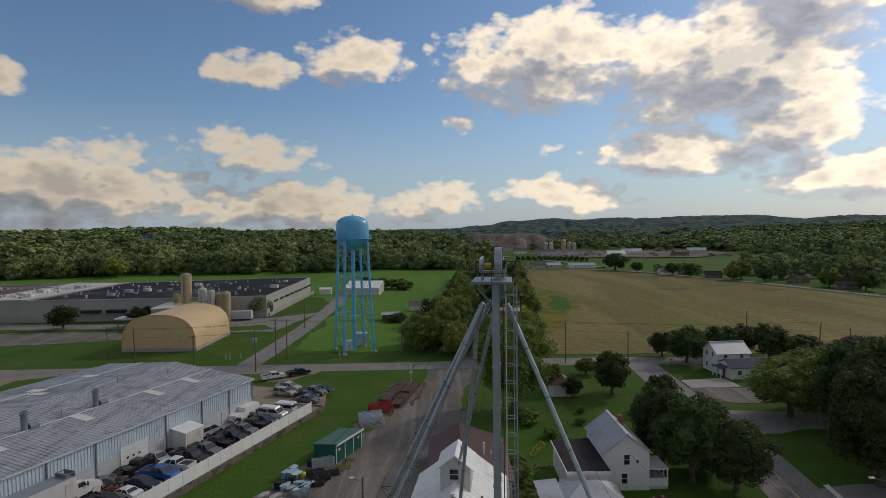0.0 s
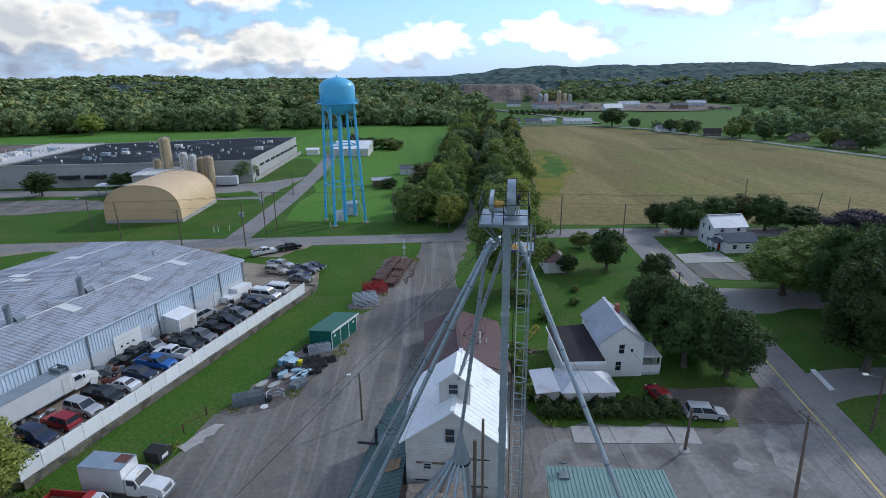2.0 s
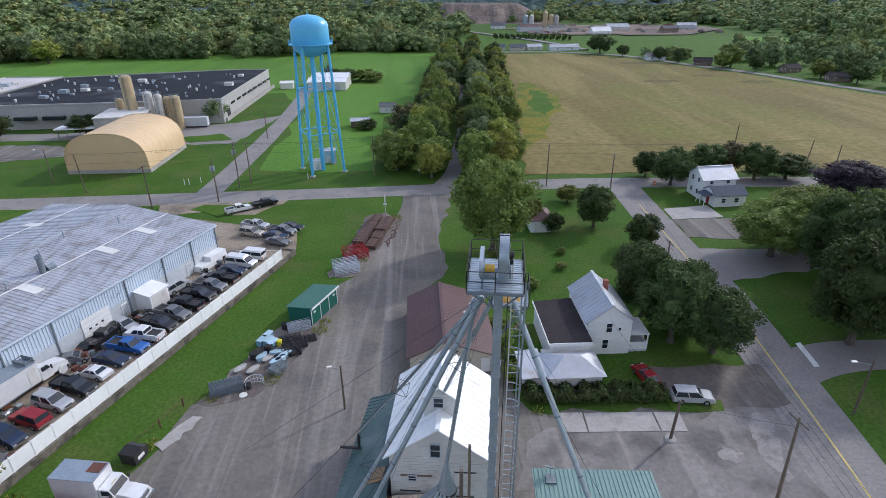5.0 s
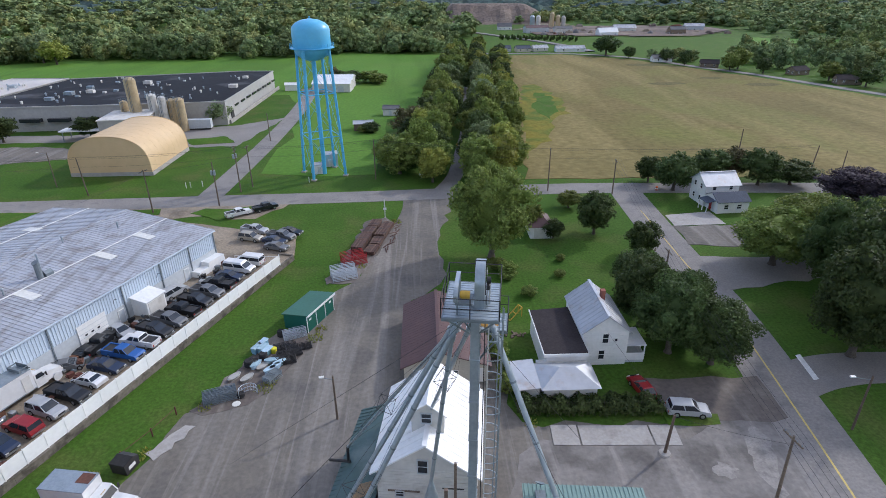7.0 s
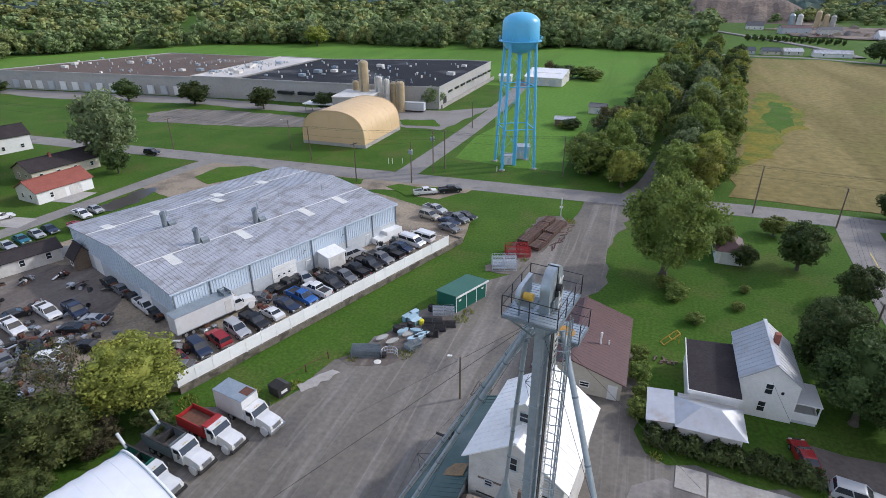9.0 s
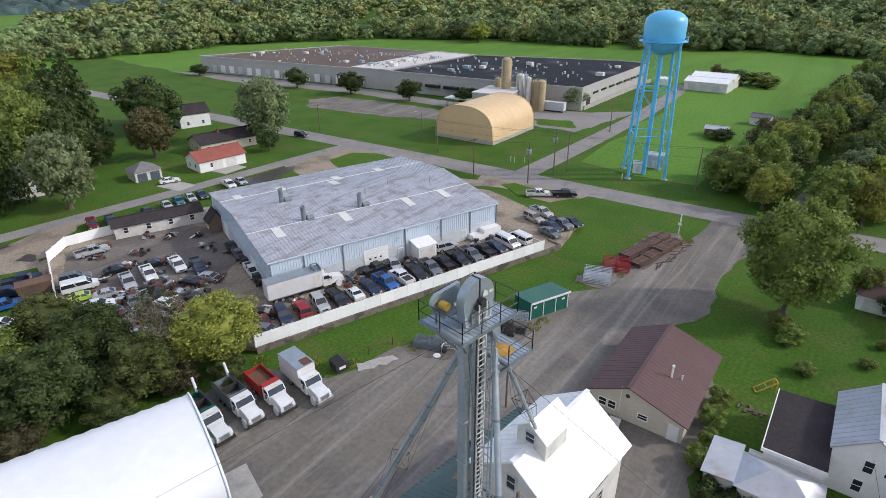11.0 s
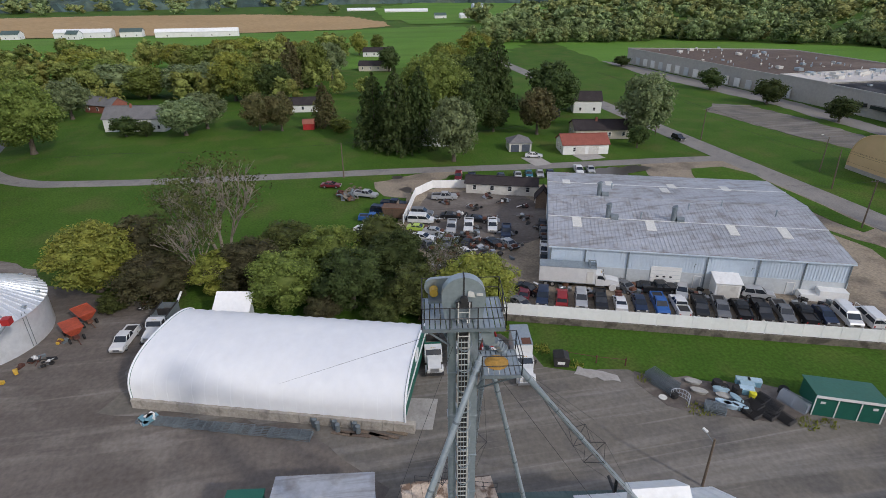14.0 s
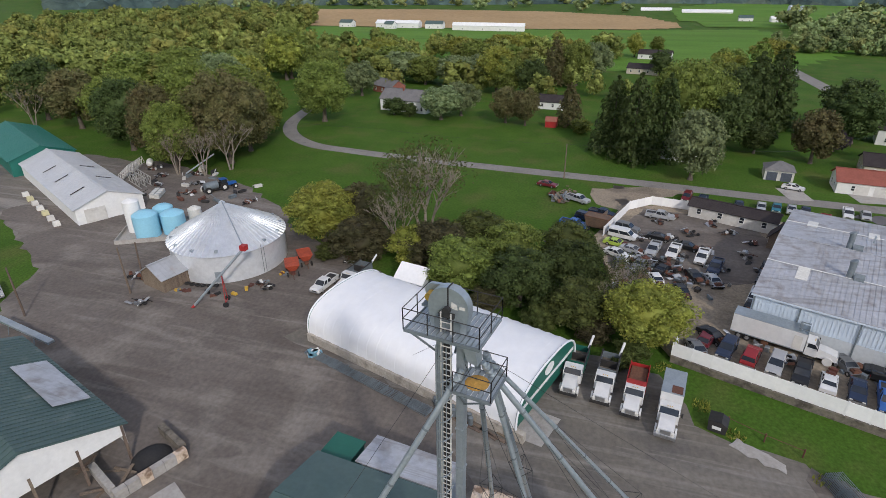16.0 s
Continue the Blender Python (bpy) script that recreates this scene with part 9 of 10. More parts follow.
s = semi(-47.5, 70.3, FA)
part("loading_frame", Shape().box(-1.2, -1.0, 3.82, -0.9, 1.0, 4.3).box(0.0, -1.0, 3.82, 0.04, 1.0, 4.4).box(-0.9, -1.0, 4.2, 0.0, -0.9, 4.3).box(-0.9, 0.9, 4.2, 0.0, 1.0, 4.3), STEEL, s)
for x, y in ((-36.6, 103.6), (-37.4, 101.2)):
    b = thing("truck_cap", pose(x, y, YARD_Z, 0, 0, FA), "white lorry body box stored on the ground", "truck body", "stored bodies")
    part("shell", side_loft([(-2.1, 0.1), (2.1, 0.1), (2.0, 1.0 + (x > -37) * 0.7), (-2.0, 1.1 + (x > -37) * 0.7)], 1.05, 0.15), WHITE, b)

# ---- white fence on the retaining wall ----
def build_fence():
    a, b = Vector((-42.0, 53.9)), Vector((-26.3, 99.3 + 4.5))
    end = Vector((-23.3, 107.0))
    d = (end - a).normalized()
    n = Vector((-d.y, d.x))
    turn = math.degrees(math.atan2(d.y, d.x))
    w = thing("retaining_wall", pose(a.x, a.y, 0, 0, 0, turn), "stained concrete retaining wall under the fence", "wall")
    L = (end - a).length
    k = 0
    x = 0.0
    while x < L - 0.2:
        e = min(x + 3.0, L)
        part("wall_panel", Shape().box(x + 0.01, -0.2, -0.1, e - 0.01, 0.2, 0.95 - 0.02 * (k % 3)), WALLCON, w)
        x = e
        k += 1
    part("wall_panel", Shape().box(L - 0.2, 0.2, -0.1, L + 0.15, 3.2, 0.95), WALLCON, w)

    def run(p, q, name="white_fence", base=0.95, h=1.95):
        p, q = Vector(p), Vector(q)
        f = thing(name, pose(p.x, p.y, base, 0, 0, math.degrees(math.atan2((q - p).y, (q - p).x))), "white vinyl panel fence round the breaker's yard", "fence", "white fence runs")
        L = (q - p).length
        m = max(1, round(L / 2.42))
        s = L / m
        for i in range(m):
            part("panel", Shape().box(i * s + 0.06, -0.03, 0.06, (i + 1) * s - 0.06, 0.03, h), VINYL, f)
        for i in range(m + 1):
            part("post", Shape().box(i * s - 0.065, -0.065, 0, i * s + 0.065, 0.065, h + 0.08), VINYL, f)
        return f

    run(a + n * 0.05, a + d * (L - 4.2) + n * 0.05)
    e = a + d * (L - 4.2)
    g = thing("wire_gate", pose(e.x, e.y, YARD_Z, 0, 0, turn + 104), "wire mesh yard gate with white rails", "gate")
    part("gate_frame", Shape().path([(0.1, 0, 0.1), (8.0, 0, 0.1), (8.0, 0, 1.9), (0.1, 0, 1.9), (0.1, 0, 0.1)], 0.04, 6).tube((4, 0, 0.1), (4, 0, 1.9), 0.04, n=6), WHITE, g)
    mesh = Shape()
    for i in range(26):
        mesh.tube((0.3 + i * 0.3, 0, 0.1), (0.3 + i * 0.3, 0, 1.9), 0.012, n=4)
    part("gate_mesh", mesh, GALV, g)
    s0 = a + n * 0.05
    pts = [s0, s0 + Vector((-2.6, 0.9))]
    run(*pts)
    west = [(-78.5, 43.7), (-86.0, 46.0), (-93.8, 48.4), (-98.2, 53.0), (-97.2, 59.3), (-95.1, 67.0), (-91.5, 72.5), (-87.6, 77.2)]
    for p, q in zip(west, west[1:]):
        run(p, q, base=YARD_Z)


build_fence()

# long low building and shed in the yard
h = simple_house("site_building", pose(-93.6, 60.0, YARD_Z, 0, 0, 69), 16, 4.6, 2.5, 3.5, WHITE_OLD, DARKROOF, "long low white cabin with a dark roof", 4)
h = thing("play_hut", pose(-84.2, 73.4, YARD_Z, 0, 0, -20), "small dark wooden hut with a pale window", "hut")
gable(h, 3, 3, 2.4, 4.2, OLDWOOD, DARKROOF)
window(h, 1.2, 1.4, pose(1.5, -0.03, 0.7))

# green run-in shed
b = thing("run_in_shed", pose(-16.2, 82.6, 0.04, 0, 0, 66), "dark green portable shed with white trim", "shed")
L, W = 6.9, 4.0
part("wall", Shape().loft([(0, 0), (W, 0), (W, 2.35), (0, 2.85)], 0, L), GREENWALL, b)
part("roof", Shape().slab((-0.2, -0.35, 3.05), (L + 0.2, -0.35, 3.05), (L + 0.2, W + 0.2, 2.42), (-0.2, W + 0.2, 2.42), 0.12), mat("shed_roof_green", (0.03, 0.115, 0.075), (0.04, 0.135, 0.09), rough=0.45, big=0.3), b)
part("trim", Shape().box(-0.22, -0.4, 2.72, L + 0.22, -0.36, 3.06), WHITE, b)
for i in range(4):
    x = i * L / 3
    part("trim_post", Shape().box(x - 0.06, -0.06, 0, x + 0.06, -0.005, 2.8), WHITE, b)
for i, x in enumerate((0.8, L - 0.9)):
    part("notice", Shape().box(x - 0.25, -0.06, 1.75, x + 0.25, -0.03, 2.05), WHITE, b, "small pale notice with an unreadable text")


# ---- stacks beside the yard ----
GATEGREY = mat("bright_galvanised", (0.56, 0.60, 0.64), (0.46, 0.50, 0.54), rough=0.5, metal=0.3, big=0.8, fine=4.0)


def gate_panel(parent, m, L=3.0, H=1.3, material=None, bars=6, r=0.035):
    """Tube gate: an outer frame with its rails under it."""
    mt = material or GALV
    c = [m @ Vector(q) for q in ((0, 0, 0), (L, 0, 0), (L, 0, H), (0, 0, H), (0, 0, 0))]
    g = part("gate_panel", Shape().path(c, r, 5), mt, parent)
    for i in range(1, bars - 1):
        z = H * i / (bars - 1)
        part("rail", Shape().tube(m @ Vector((0, 0, z)), m @ Vector((L, 0, z)), r * 0.85, n=5), mt, g)
    part("upright", Shape().tube(m @ Vector((L / 2, 0, 0)), m @ Vector((L / 2, 0, H)), r, n=5), mt, g)
    return g


RY = random.Random(31)
for x, y, a, mt, n, lab in ((-13.2, 100.2, 20, GATEGREY, 7, "stack of bright galvanised farm gates"), (-12.1, 105.6, 22, REDPAINT, 7, "stack of dark red farm gates")):
    g = thing("gate_stack", pose(x, y, 0.05, 0, 0, a), lab, "gates", "farm gate stacks")
    for i in range(n):
        gate_panel(g, pose(-2.1 + RY.uniform(-0.2, 0.2), 0.55 * i - 1.8, 0.05, -8, 0, RY.uniform(-2, 2)), 4.2, 1.45, mt, 7, 0.045)
# strapped bundles of old boards in two rows
for k in range(4):
    for j in range(2):
        f = (k + 0.5) / 4
        x, y = cut(-12.0, -9.0, f) + j * 2.45, cut(108.6, 123.0, f) - j * 0.9
        h = RY.uniform(0.95, 1.5) - 0.25 * j
        c = thing("board_stack", pose(x, y, 0.05, 0, 0, 76 + RY.uniform(-4, 4)), "strapped bundle of weathered rust-brown boards", "boards", "rusty board bundles")
        for i in range(2):
            part("bearer", Shape().box(-1.3 + 2.2 * i, -1.0, 0, -1.1 + 2.2 * i, 1.0, 0.14), OLDWOOD, c)
        layers = 4
        for q in range(layers):
            z = 0.14 + (h - 0.14) * q / layers
            for i in range(7):
                part("board", Shape().box(-1.7 + RY.uniform(-0.12, 0.12), -1.05 + 0.30 * i, z, 1.7 + RY.uniform(-0.12, 0.12), -1.05 + 0.30 * i + 0.27, z + (h - 0.14) / layers - 0.03), RUSTBOARD, c)
        for i in range(2):
            x0 = -0.9 + 1.8 * i
            part("strap", Shape().box(x0 - 0.04, -1.08, 0.1, x0 + 0.04, -1.06, h).box(x0 - 0.04, 1.07, 0.1, x0 + 0.04, 1.09, h).box(x0 - 0.04, -1.08, h, x0 + 0.04, 1.09, h + 0.02), DARKSTEEL, c)
for k in range(14):
    b = thing("loose_board", pose(RY.uniform(-7.2, -5.6) + k * 0.12, 110 + k * 1.0, 0.06, 0, 0, RY.uniform(30, 100)), "loose brown board on the gravel", "board", "loose brown boards")
    part("plank", Shape().box(-1.0, -0.12, 0, 1.0, 0.12, 0.07), RUSTBOARD, b)
p = thing("sign_post", pose(-7.6, 126.5, 0), "white post with a small sign at the yard entrance", "sign")
part("post", Shape().box(-0.08, -0.08, 0, 0.08, 0.08, 2.6), WHITE_OLD, p)
part("board", Shape().box(-0.35, -0.12, 1.9, 0.35, -0.08, 2.4), WHITE, p)
part("pennant", Shape().box(-0.12, -0.04, 2.6, 0.12, 0.04, 4.2), WHITE, p)


# feeders, troughs and tubs
def oval_tank(x, y, a, mt, lab, L=1.6, W=0.8, h=0.5):
    t = thing("stock_tank", pose(x, y, 0.05, 0, 0, a), lab, "trough", "troughs and tubs")
    part("tank", Shape().revolve([(0.44, 0), (0.5, h), (0.44, h), (0.40, h - 0.12)], 20), mt, t, smooth=True).matrix_basis = Matrix.Diagonal((L, W, 1, 1))
    part("rim", Shape().revolve([(0.5, h - 0.03), (0.54, h), (0.5, h + 0.03), (0.46, h)], 20), mt, t).matrix_basis = Matrix.Diagonal((L, W, 1, 1))


for x, y, a in ((-23.8, 72.7, 60), (-22.1, 72.4, 55), (-20.7, 74.8, 58)):
    oval_tank(x, y, a, OLDTANK, "pale weathered oval stock tank", 1.9, 0.95, 0.35)
for x, y, a in ((-21.6, 74.9, 60), (-19.8, 75.7, 10), (-19.0, 74.4, 50), (-19.5, 73.8, 48), (-18.6, 75.2, 40)):
    oval_tank(x, y, a, TANKPALE, "pale blue plastic stock tank upside down", 1.8, 0.8, 0.6)
for x, y, a in ((-22.4, 78.4, 66), (-21.5, 78.3, 66), (-20.8, 77.7, 66), (-21.9, 79.6, 66)):
    t = thing("feed_bunk", pose(x, y, 0.05, 0, 0, a), "faded blue-green plastic feed bunk", "trough", "feed bunks")
    part("tub", Shape().loft([(-0.32, 0), (0.32, 0), (0.40, 0.8), (-0.40, 0.8)], -0.75, 0.75), PLASTICBLUE, t)
    part("lid", Shape().loft([(-0.44, 0.8), (0.44, 0.8), (0.36, 0.95), (-0.36, 0.95)], -0.8, 0.8), TANKPALE, t)
for x, y, r, n in ((-22.6, 75.1, 0.62, 3), (-22.0, 75.6, 0.6, 2), (-21.1, 76.7, 0.6, 3), (-18.9, 76.1, 0.5, 2), (-17.9, 75.6, 0.55, 2), (-21.9, 69.0, 0.5, 2), (-19.9, 82.0, 0.6, 3)):
    t = thing("tyre_stack", pose(x, y, 0.05), "stack of black rubber feed tubs", "tub", "rubber tubs")
    for i in range(n):
        part("tub", Shape().revolve([(r * 0.8, 0.32 * i), (r, 0.32 * i + 0.16), (r * 0.8, 0.32 * i + 0.31), (r * 0.5, 0.32 * i + 0.27)], 18), TYRE, t)
for x, y, a, L in ((-18.2, 78.7, 62, 3.4), (-18.6, 77.1, 62, 3.2), (-17.2, 80.1, 62, 3.4), (-19.2, 80.4, 64, 3.0)):
    g = thing("panel_stack", pose(x, y, 0.05, 0, 0, a - 45), "low stack of black steel stock panels", "gates", "panel stacks")
    for i in range(4):
        gate_panel(g, pose(-L / 2, -0.7, 0.06 + i * 0.13, 90, 0, RY.uniform(-3, 3)), L, 1.3, DARKSTEEL, 6, 0.045)
g = thing("panel_stack", pose(-19.9, 72.9, 0.05, 0, 0, 60), "stack of grey-green wire panels", "gates", "panel stacks")
for i in range(7):
    gate_panel(g, pose(-1.1, -0.6, 0.06 + i * 0.13, 90, 0, RY.uniform(-3, 3)), 2.2, 1.2, STEEL, 6, 0.04)
g = thing("gate_bundle", pose(-24.3, 68.7, 0.05, 0, 0, 22), "long bundle of grey tube gates lying down", "gates", "gate bundles")
for i in range(8):
    gate_panel(g, pose(-1.9, -0.85 + 0.24 * i, 0.05, -10, 0, RY.uniform(-2, 2)), 3.8, 1.05, STEEL, 6, 0.04)
g = thing("gate_bundle", pose(-17.9, 81.7, 0.05, 0, 0, 22), "grey tube gates leaning by the green shed", "gates", "gate bundles")
for i in range(4):
    gate_panel(g, pose(-1.6, -0.5 + 0.25 * i, 0.05, -14, 0, RY.uniform(-2, 2)), 3.2, 1.2, GATEGREY, 6, 0.035)
t = thing("feed_tub", pose(-20.0, 78.0, 0.05), "bright yellow lidded tub among the troughs", "tub")
part("tub", Shape().revolve([(0.38, 0), (0.42, 0.7), (0.34, 0.8)], 16), mat("bright_yellow_plastic", (0.72, 0.66, 0.03), None, big=1.0), t)
t = thing("tub_lid", pose(-22.1, 67.7, 0.05), "round pale plastic lid on the gravel", "lid")
part("disc", Shape().revolve([(0.5, 0), (0.5, 0.06), (0.42, 0.1)], 18), PLASTICWHITE, t)
r = thing("hay_ring", pose(-21.0, 69.1, 0.05, 0, 0, 30), "galvanised half hay feeder lying askew", "feeder")
for z in (0.04, 0.55, 1.1):
    part("hoop", Shape().path([(1.1 * math.cos(2 * math.pi * i / 18), 1.1 * math.sin(2 * math.pi * i / 18), z) for i in range(10)], 0.045, 5), GATEGREY, r)
for i in range(10):
    a = 2 * math.pi * i / 18
    part("upright", Shape().tube((1.1 * math.cos(a), 1.1 * math.sin(a), 0), (1.1 * math.cos(a), 1.1 * math.sin(a), 1.1), 0.035, n=5), GATEGREY, r)
sheet("soil_stack_verge", [(-27, 66.5), (-24.2, 74.2), (-22.6, 79), (-20.8, 83.4), (-16.6, 82.4), (-15.2, 80.6), (-17, 76.2), (-18.6, 71), (-20.6, 67.6), (-25, 66.2)], 0.07, MUD, "trodden brown soil under the stacks", wobble=0.5, step=1.2, seed=21)
sheet("soil_board_verge", [(-16.2, 97.4), (-14.8, 104), (-13.9, 110), (-11.2, 125), (-7.4, 127), (-4.6, 121), (-7.4, 111), (-9.6, 103), (-11.4, 97)], 0.07, MUD, "trodden brown soil under the boards", wobble=0.5, step=1.2, seed=22)


def weeds(name, spots, count, seed, label):
    """Tufts of rough grass: thin upright blades in one mass."""
    rng = np.random.default_rng(seed)
    v, f = [], []
    for x, y, r in spots:
        n = int(count * r * r)
        a, d = rng.uniform(0, 6.28, n), r * np.sqrt(rng.uniform(0, 1, n))
        for px, py in zip(x + np.cos(a) * d, y + np.sin(a) * d):
            h, w, u = rng.uniform(0.2, 0.55), rng.uniform(0.06, 0.14), rng.uniform(0, 6.28)
            o = len(v)
            v += [(px - math.cos(u) * w, py - math.sin(u) * w, 0.02), (px + math.cos(u) * w, py + math.sin(u) * w, 0.02), (px + rng.uniform(-0.2, 0.2), py + rng.uniform(-0.2, 0.2), h)]
            f.append((o, o + 1, o + 2))
    tagged(new(name, raw_mesh(name, np.array(v), np.array(f), LEAF_YELLOW)), label, "weeds", "", "stuff")


weeds("weed_tufts", ((-19.5, 70.3, 1.1), (-18.9, 71.4, 0.8), (-15.0, 81.2, 1.2), (-14.4, 83.5, 0.9), (-10.3, 103.4, 0.9), (-9.3, 108.6, 0.7), (-25.6, 67.2, 0.9), (-5.2, 124, 1.2), (6.2, 40.5, 0.7), (6.0, 44, 0.6), (5.6, 48, 0.6), (31, 47.5, 0.7), (-30, 60, 1.0), (-34, 57, 1.2), (-40, 53, 1.2), (12.5, 62.8, 0.8)), 60, 5, "yellow-green weeds along the yard edges")
# skip bin, post fence
b = thing("skip_bin", pose(-30.6, 58.2, 0.05, 0, 0, -15), "black steel rubbish bin with sloping lid", "bin")
part("bin_body", Shape().loft([(-0.9, 0.1), (0.9, 0.1), (1.0, 1.2), (0.3, 1.55), (-1.0, 1.45)], -0.9, 0.9), DARKSTEEL, b)
part("lid", Shape().slab((-0.92, -1.02, 1.47), (0.92, -1.02, 1.47), (0.92, 0.3, 1.6), (-0.92, 0.3, 1.6), 0.05), TYRE, b)
part("notice", Shape().box(0.9, -0.5, 0.5, 0.92, 0.4, 0.9), WHITE, b)
f = thing("pipe_fence", pose(0, 0, 0), "low rusty pipe fence on short posts", "fence")
pts = [(-31.6, 59.4), (-29.9, 62.8), (-28.6, 66.2)]
for q in pts:
    part("post", Shape().tube((*q, 0), (*q, 1.2), 0.09, n=8), RUST, f)
for p, q in zip(pts, pts[1:]):
    part("rail", Shape().tube((*p, 0.95), (*q, 0.95), 0.04, n=6), RUST, f)
# along the fabric shed
for k in range(9):
    x, y = cut(-31.0, -25.2, k / 8) + 0.05, cut(8.9, 25.9, k / 8)
    g = thing("panel_stack", pose(x, y, 0.06, 0, 0, 72), "flat stack of blue-grey stock panels", "gates", "panel stacks")
    for i in range(3 + k % 3):
        gate_panel(g, pose(-1.3, -0.6, 0.05 + i * 0.1, 90, 0, RY.uniform(-3, 3)), 2.6, 1.2, STEEL)
for k in range(9):
    x, y = -25.9 + (k % 3) * 0.6 + (k // 3) * 0.72, 26.8 + (k % 3) * 0.3 + (k // 3) * 2.2
    r = thing("wire_roll", pose(x, y, 0.06, 0, 0, 0) @ Matrix.Diagonal((0.85, 0.85, 0.8, 1)), "upright grey wire roll", "wire", "wire rolls")
    part("roll", Shape().tube((0, 0, 0), (0, 0, 1.3), 0.33, n=12), STEEL, r)
for k in range(7):
    g = thing("scrap_board", pose(-23.2 + k * 0.22 - RY.uniform(0, 0.6), 30 + k * 1.0, 0.08, 0, 0, 65 + RY.uniform(-10, 10)), "loose grey board by the shed wall", "board", "loose boards")
    part("plank", Shape().box(-1.2, -0.2, 0, 1.2, 0.2, 0.08), OLDWOOD, g)
b = thing("bagged_goods", pose(-29.8, 8.4, 0.06, 0, 0, 40), "heap of blue and white bagged goods", "bags")
for i in range(10):
    part("bag", Shape().box(-0.5, -0.3, 0, 0.5, 0.3, 0.25, pose(RY.uniform(-0.7, 0.7), RY.uniform(-0.7, 0.7), 0.22 * (i // 4), 0, 0, RY.uniform(0, 180))), PLASTICBLUE if i % 3 else WHITE, b)
# wagons, tractor, trailers, tanks round the bin


def wagon(x, y, a, mt, label):
    w = thing("gravity_wagon", pose(x, y, 0.05, 0, 0, a), label, "wagon", "farm wagons")
    part("hopper", frustum(Shape(), -1.1, 1.1, 0.9, -1.7, 1.7, 2.1, 0.5, 1.15), mt, w)
    part("rim_rail", Shape().path([(-1.7, -1.15, 2.12), (1.7, -1.15, 2.12), (1.7, 1.15, 2.12), (-1.7, 1.15, 2.12), (-1.7, -1.15, 2.12)], 0.05, 5), mt, w)
    part("chassis", Shape().box(-1.9, -0.35, 0.6, 1.9, 0.35, 0.9), RUST, w)
    part("drawbar", Shape().beam((1.8, 0, 0.6), (3.2, 0, 0.35), 0.1), RUST, w)
    for xx in (-1.4, 1.4):
        for sg in (-1, 1):
            part("wheel", Shape().tube((xx, sg * 0.75, 0.4), (xx, sg * 1.0, 0.4), 0.4, n=12), TYRE, w)


wagon(-49.5, -6.4, 35, ORANGERED, "faded red gravity grain wagon")
wagon(-53.4, -6.2, 40, ORANGERED, "faded red gravity grain wagon")
t = thing("tractor_sprayer", pose(-82.5, -44.5, 0, 0, 0, 150), "blue farm tractor with a grey tank sprayer", "tractor")
part("bonnet", side_loft([(0.6, 0.9), (2.9, 0.9), (2.9, 1.5), (0.6, 1.75)], 0.45), PAINT["blue"], t)
part("cab", frustum(Shape(), -0.9, 0.7, 1.2, -0.7, 0.5, 2.6, 0.75, 0.65), GLASS, t)
part("cab_roof", Shape().box(-0.85, -0.8, 2.6, 0.65, 0.8, 2.75), PAINT["blue"], t)
part("tank", Shape().tube((-1.6, 0, 1.6), (-4.6, 0, 1.6), 0.95, n=16), STEEL, t)
part("frame", Shape().box(-5.0, -0.8, 0.6, -0.6, 0.8, 0.8), DARKSTEEL, t)
for xx, r in ((-0.4, 0.9), (2.3, 0.6), (-4.2, 0.8)):
    for sg in (-1, 1):
        w = part("wheel", Shape().tube((xx, sg * 0.85, r), (xx, sg * 1.25, r), r, n=18), TYRE, t)
        part("hub", Shape().tube((xx, sg * 1.25, r), (xx, sg * 1.27, r), r * 0.5, n=12), WHITE_OLD, w)
for k in range(8):
    i = thing("ibc_tank", pose(-72.4 - (k % 4) * 1.1, -56.6 + (k // 4) * 1.4 - (k % 4) * 0.5, 0.05, 0, 0, 25), "white caged plastic liquid tote", "tank", "liquid totes")
    part("bottle", Shape().box(-0.5, -0.5, 0.15, 0.5, 0.5, 1.1), PLASTICWHITE, i)
    cg = Shape()
    for q in range(4):
        z = 0.2 + q * 0.3
        cg.path([(-0.55, -0.55, z), (0.55, -0.55, z), (0.55, 0.55, z), (-0.55, 0.55, z), (-0.55, -0.55, z)], 0.02, 4)
    part("cage", cg, GALV, i)
    part("pallet", Shape().box(-0.55, -0.55, 0, 0.55, 0.55, 0.13), OLDWOOD, i)
tr = thing("steel_truss_pile", pose(-84.5, -74.0, 0, 0, 0, 20), "heap of pale steel roof trusses", "steelwork")
for k in range(5):
    s = Shape()
    z = 1.0 + k * 0.5
    for i in range(6):
        s.beam((-5 + i * 1.7, -1 + k * 0.6, z - 0.9), (-4.2 + i * 1.7, -1 + k * 0.6, z + 0.9), 0.09).beam((-4.2 + i * 1.7, -1 + k * 0.6, z + 0.9), (-3.3 + i * 1.7, -1 + k * 0.6, z - 0.9), 0.09)
    s.beam((-5, -1 + k * 0.6, z - 0.9), (5, -1 + k * 0.6, z - 0.9), 0.1).beam((-4.2, -1 + k * 0.6, z + 0.9), (4.3, -1 + k * 0.6, z + 0.9), 0.1)
    part("truss", s, WHITE_OLD, tr)
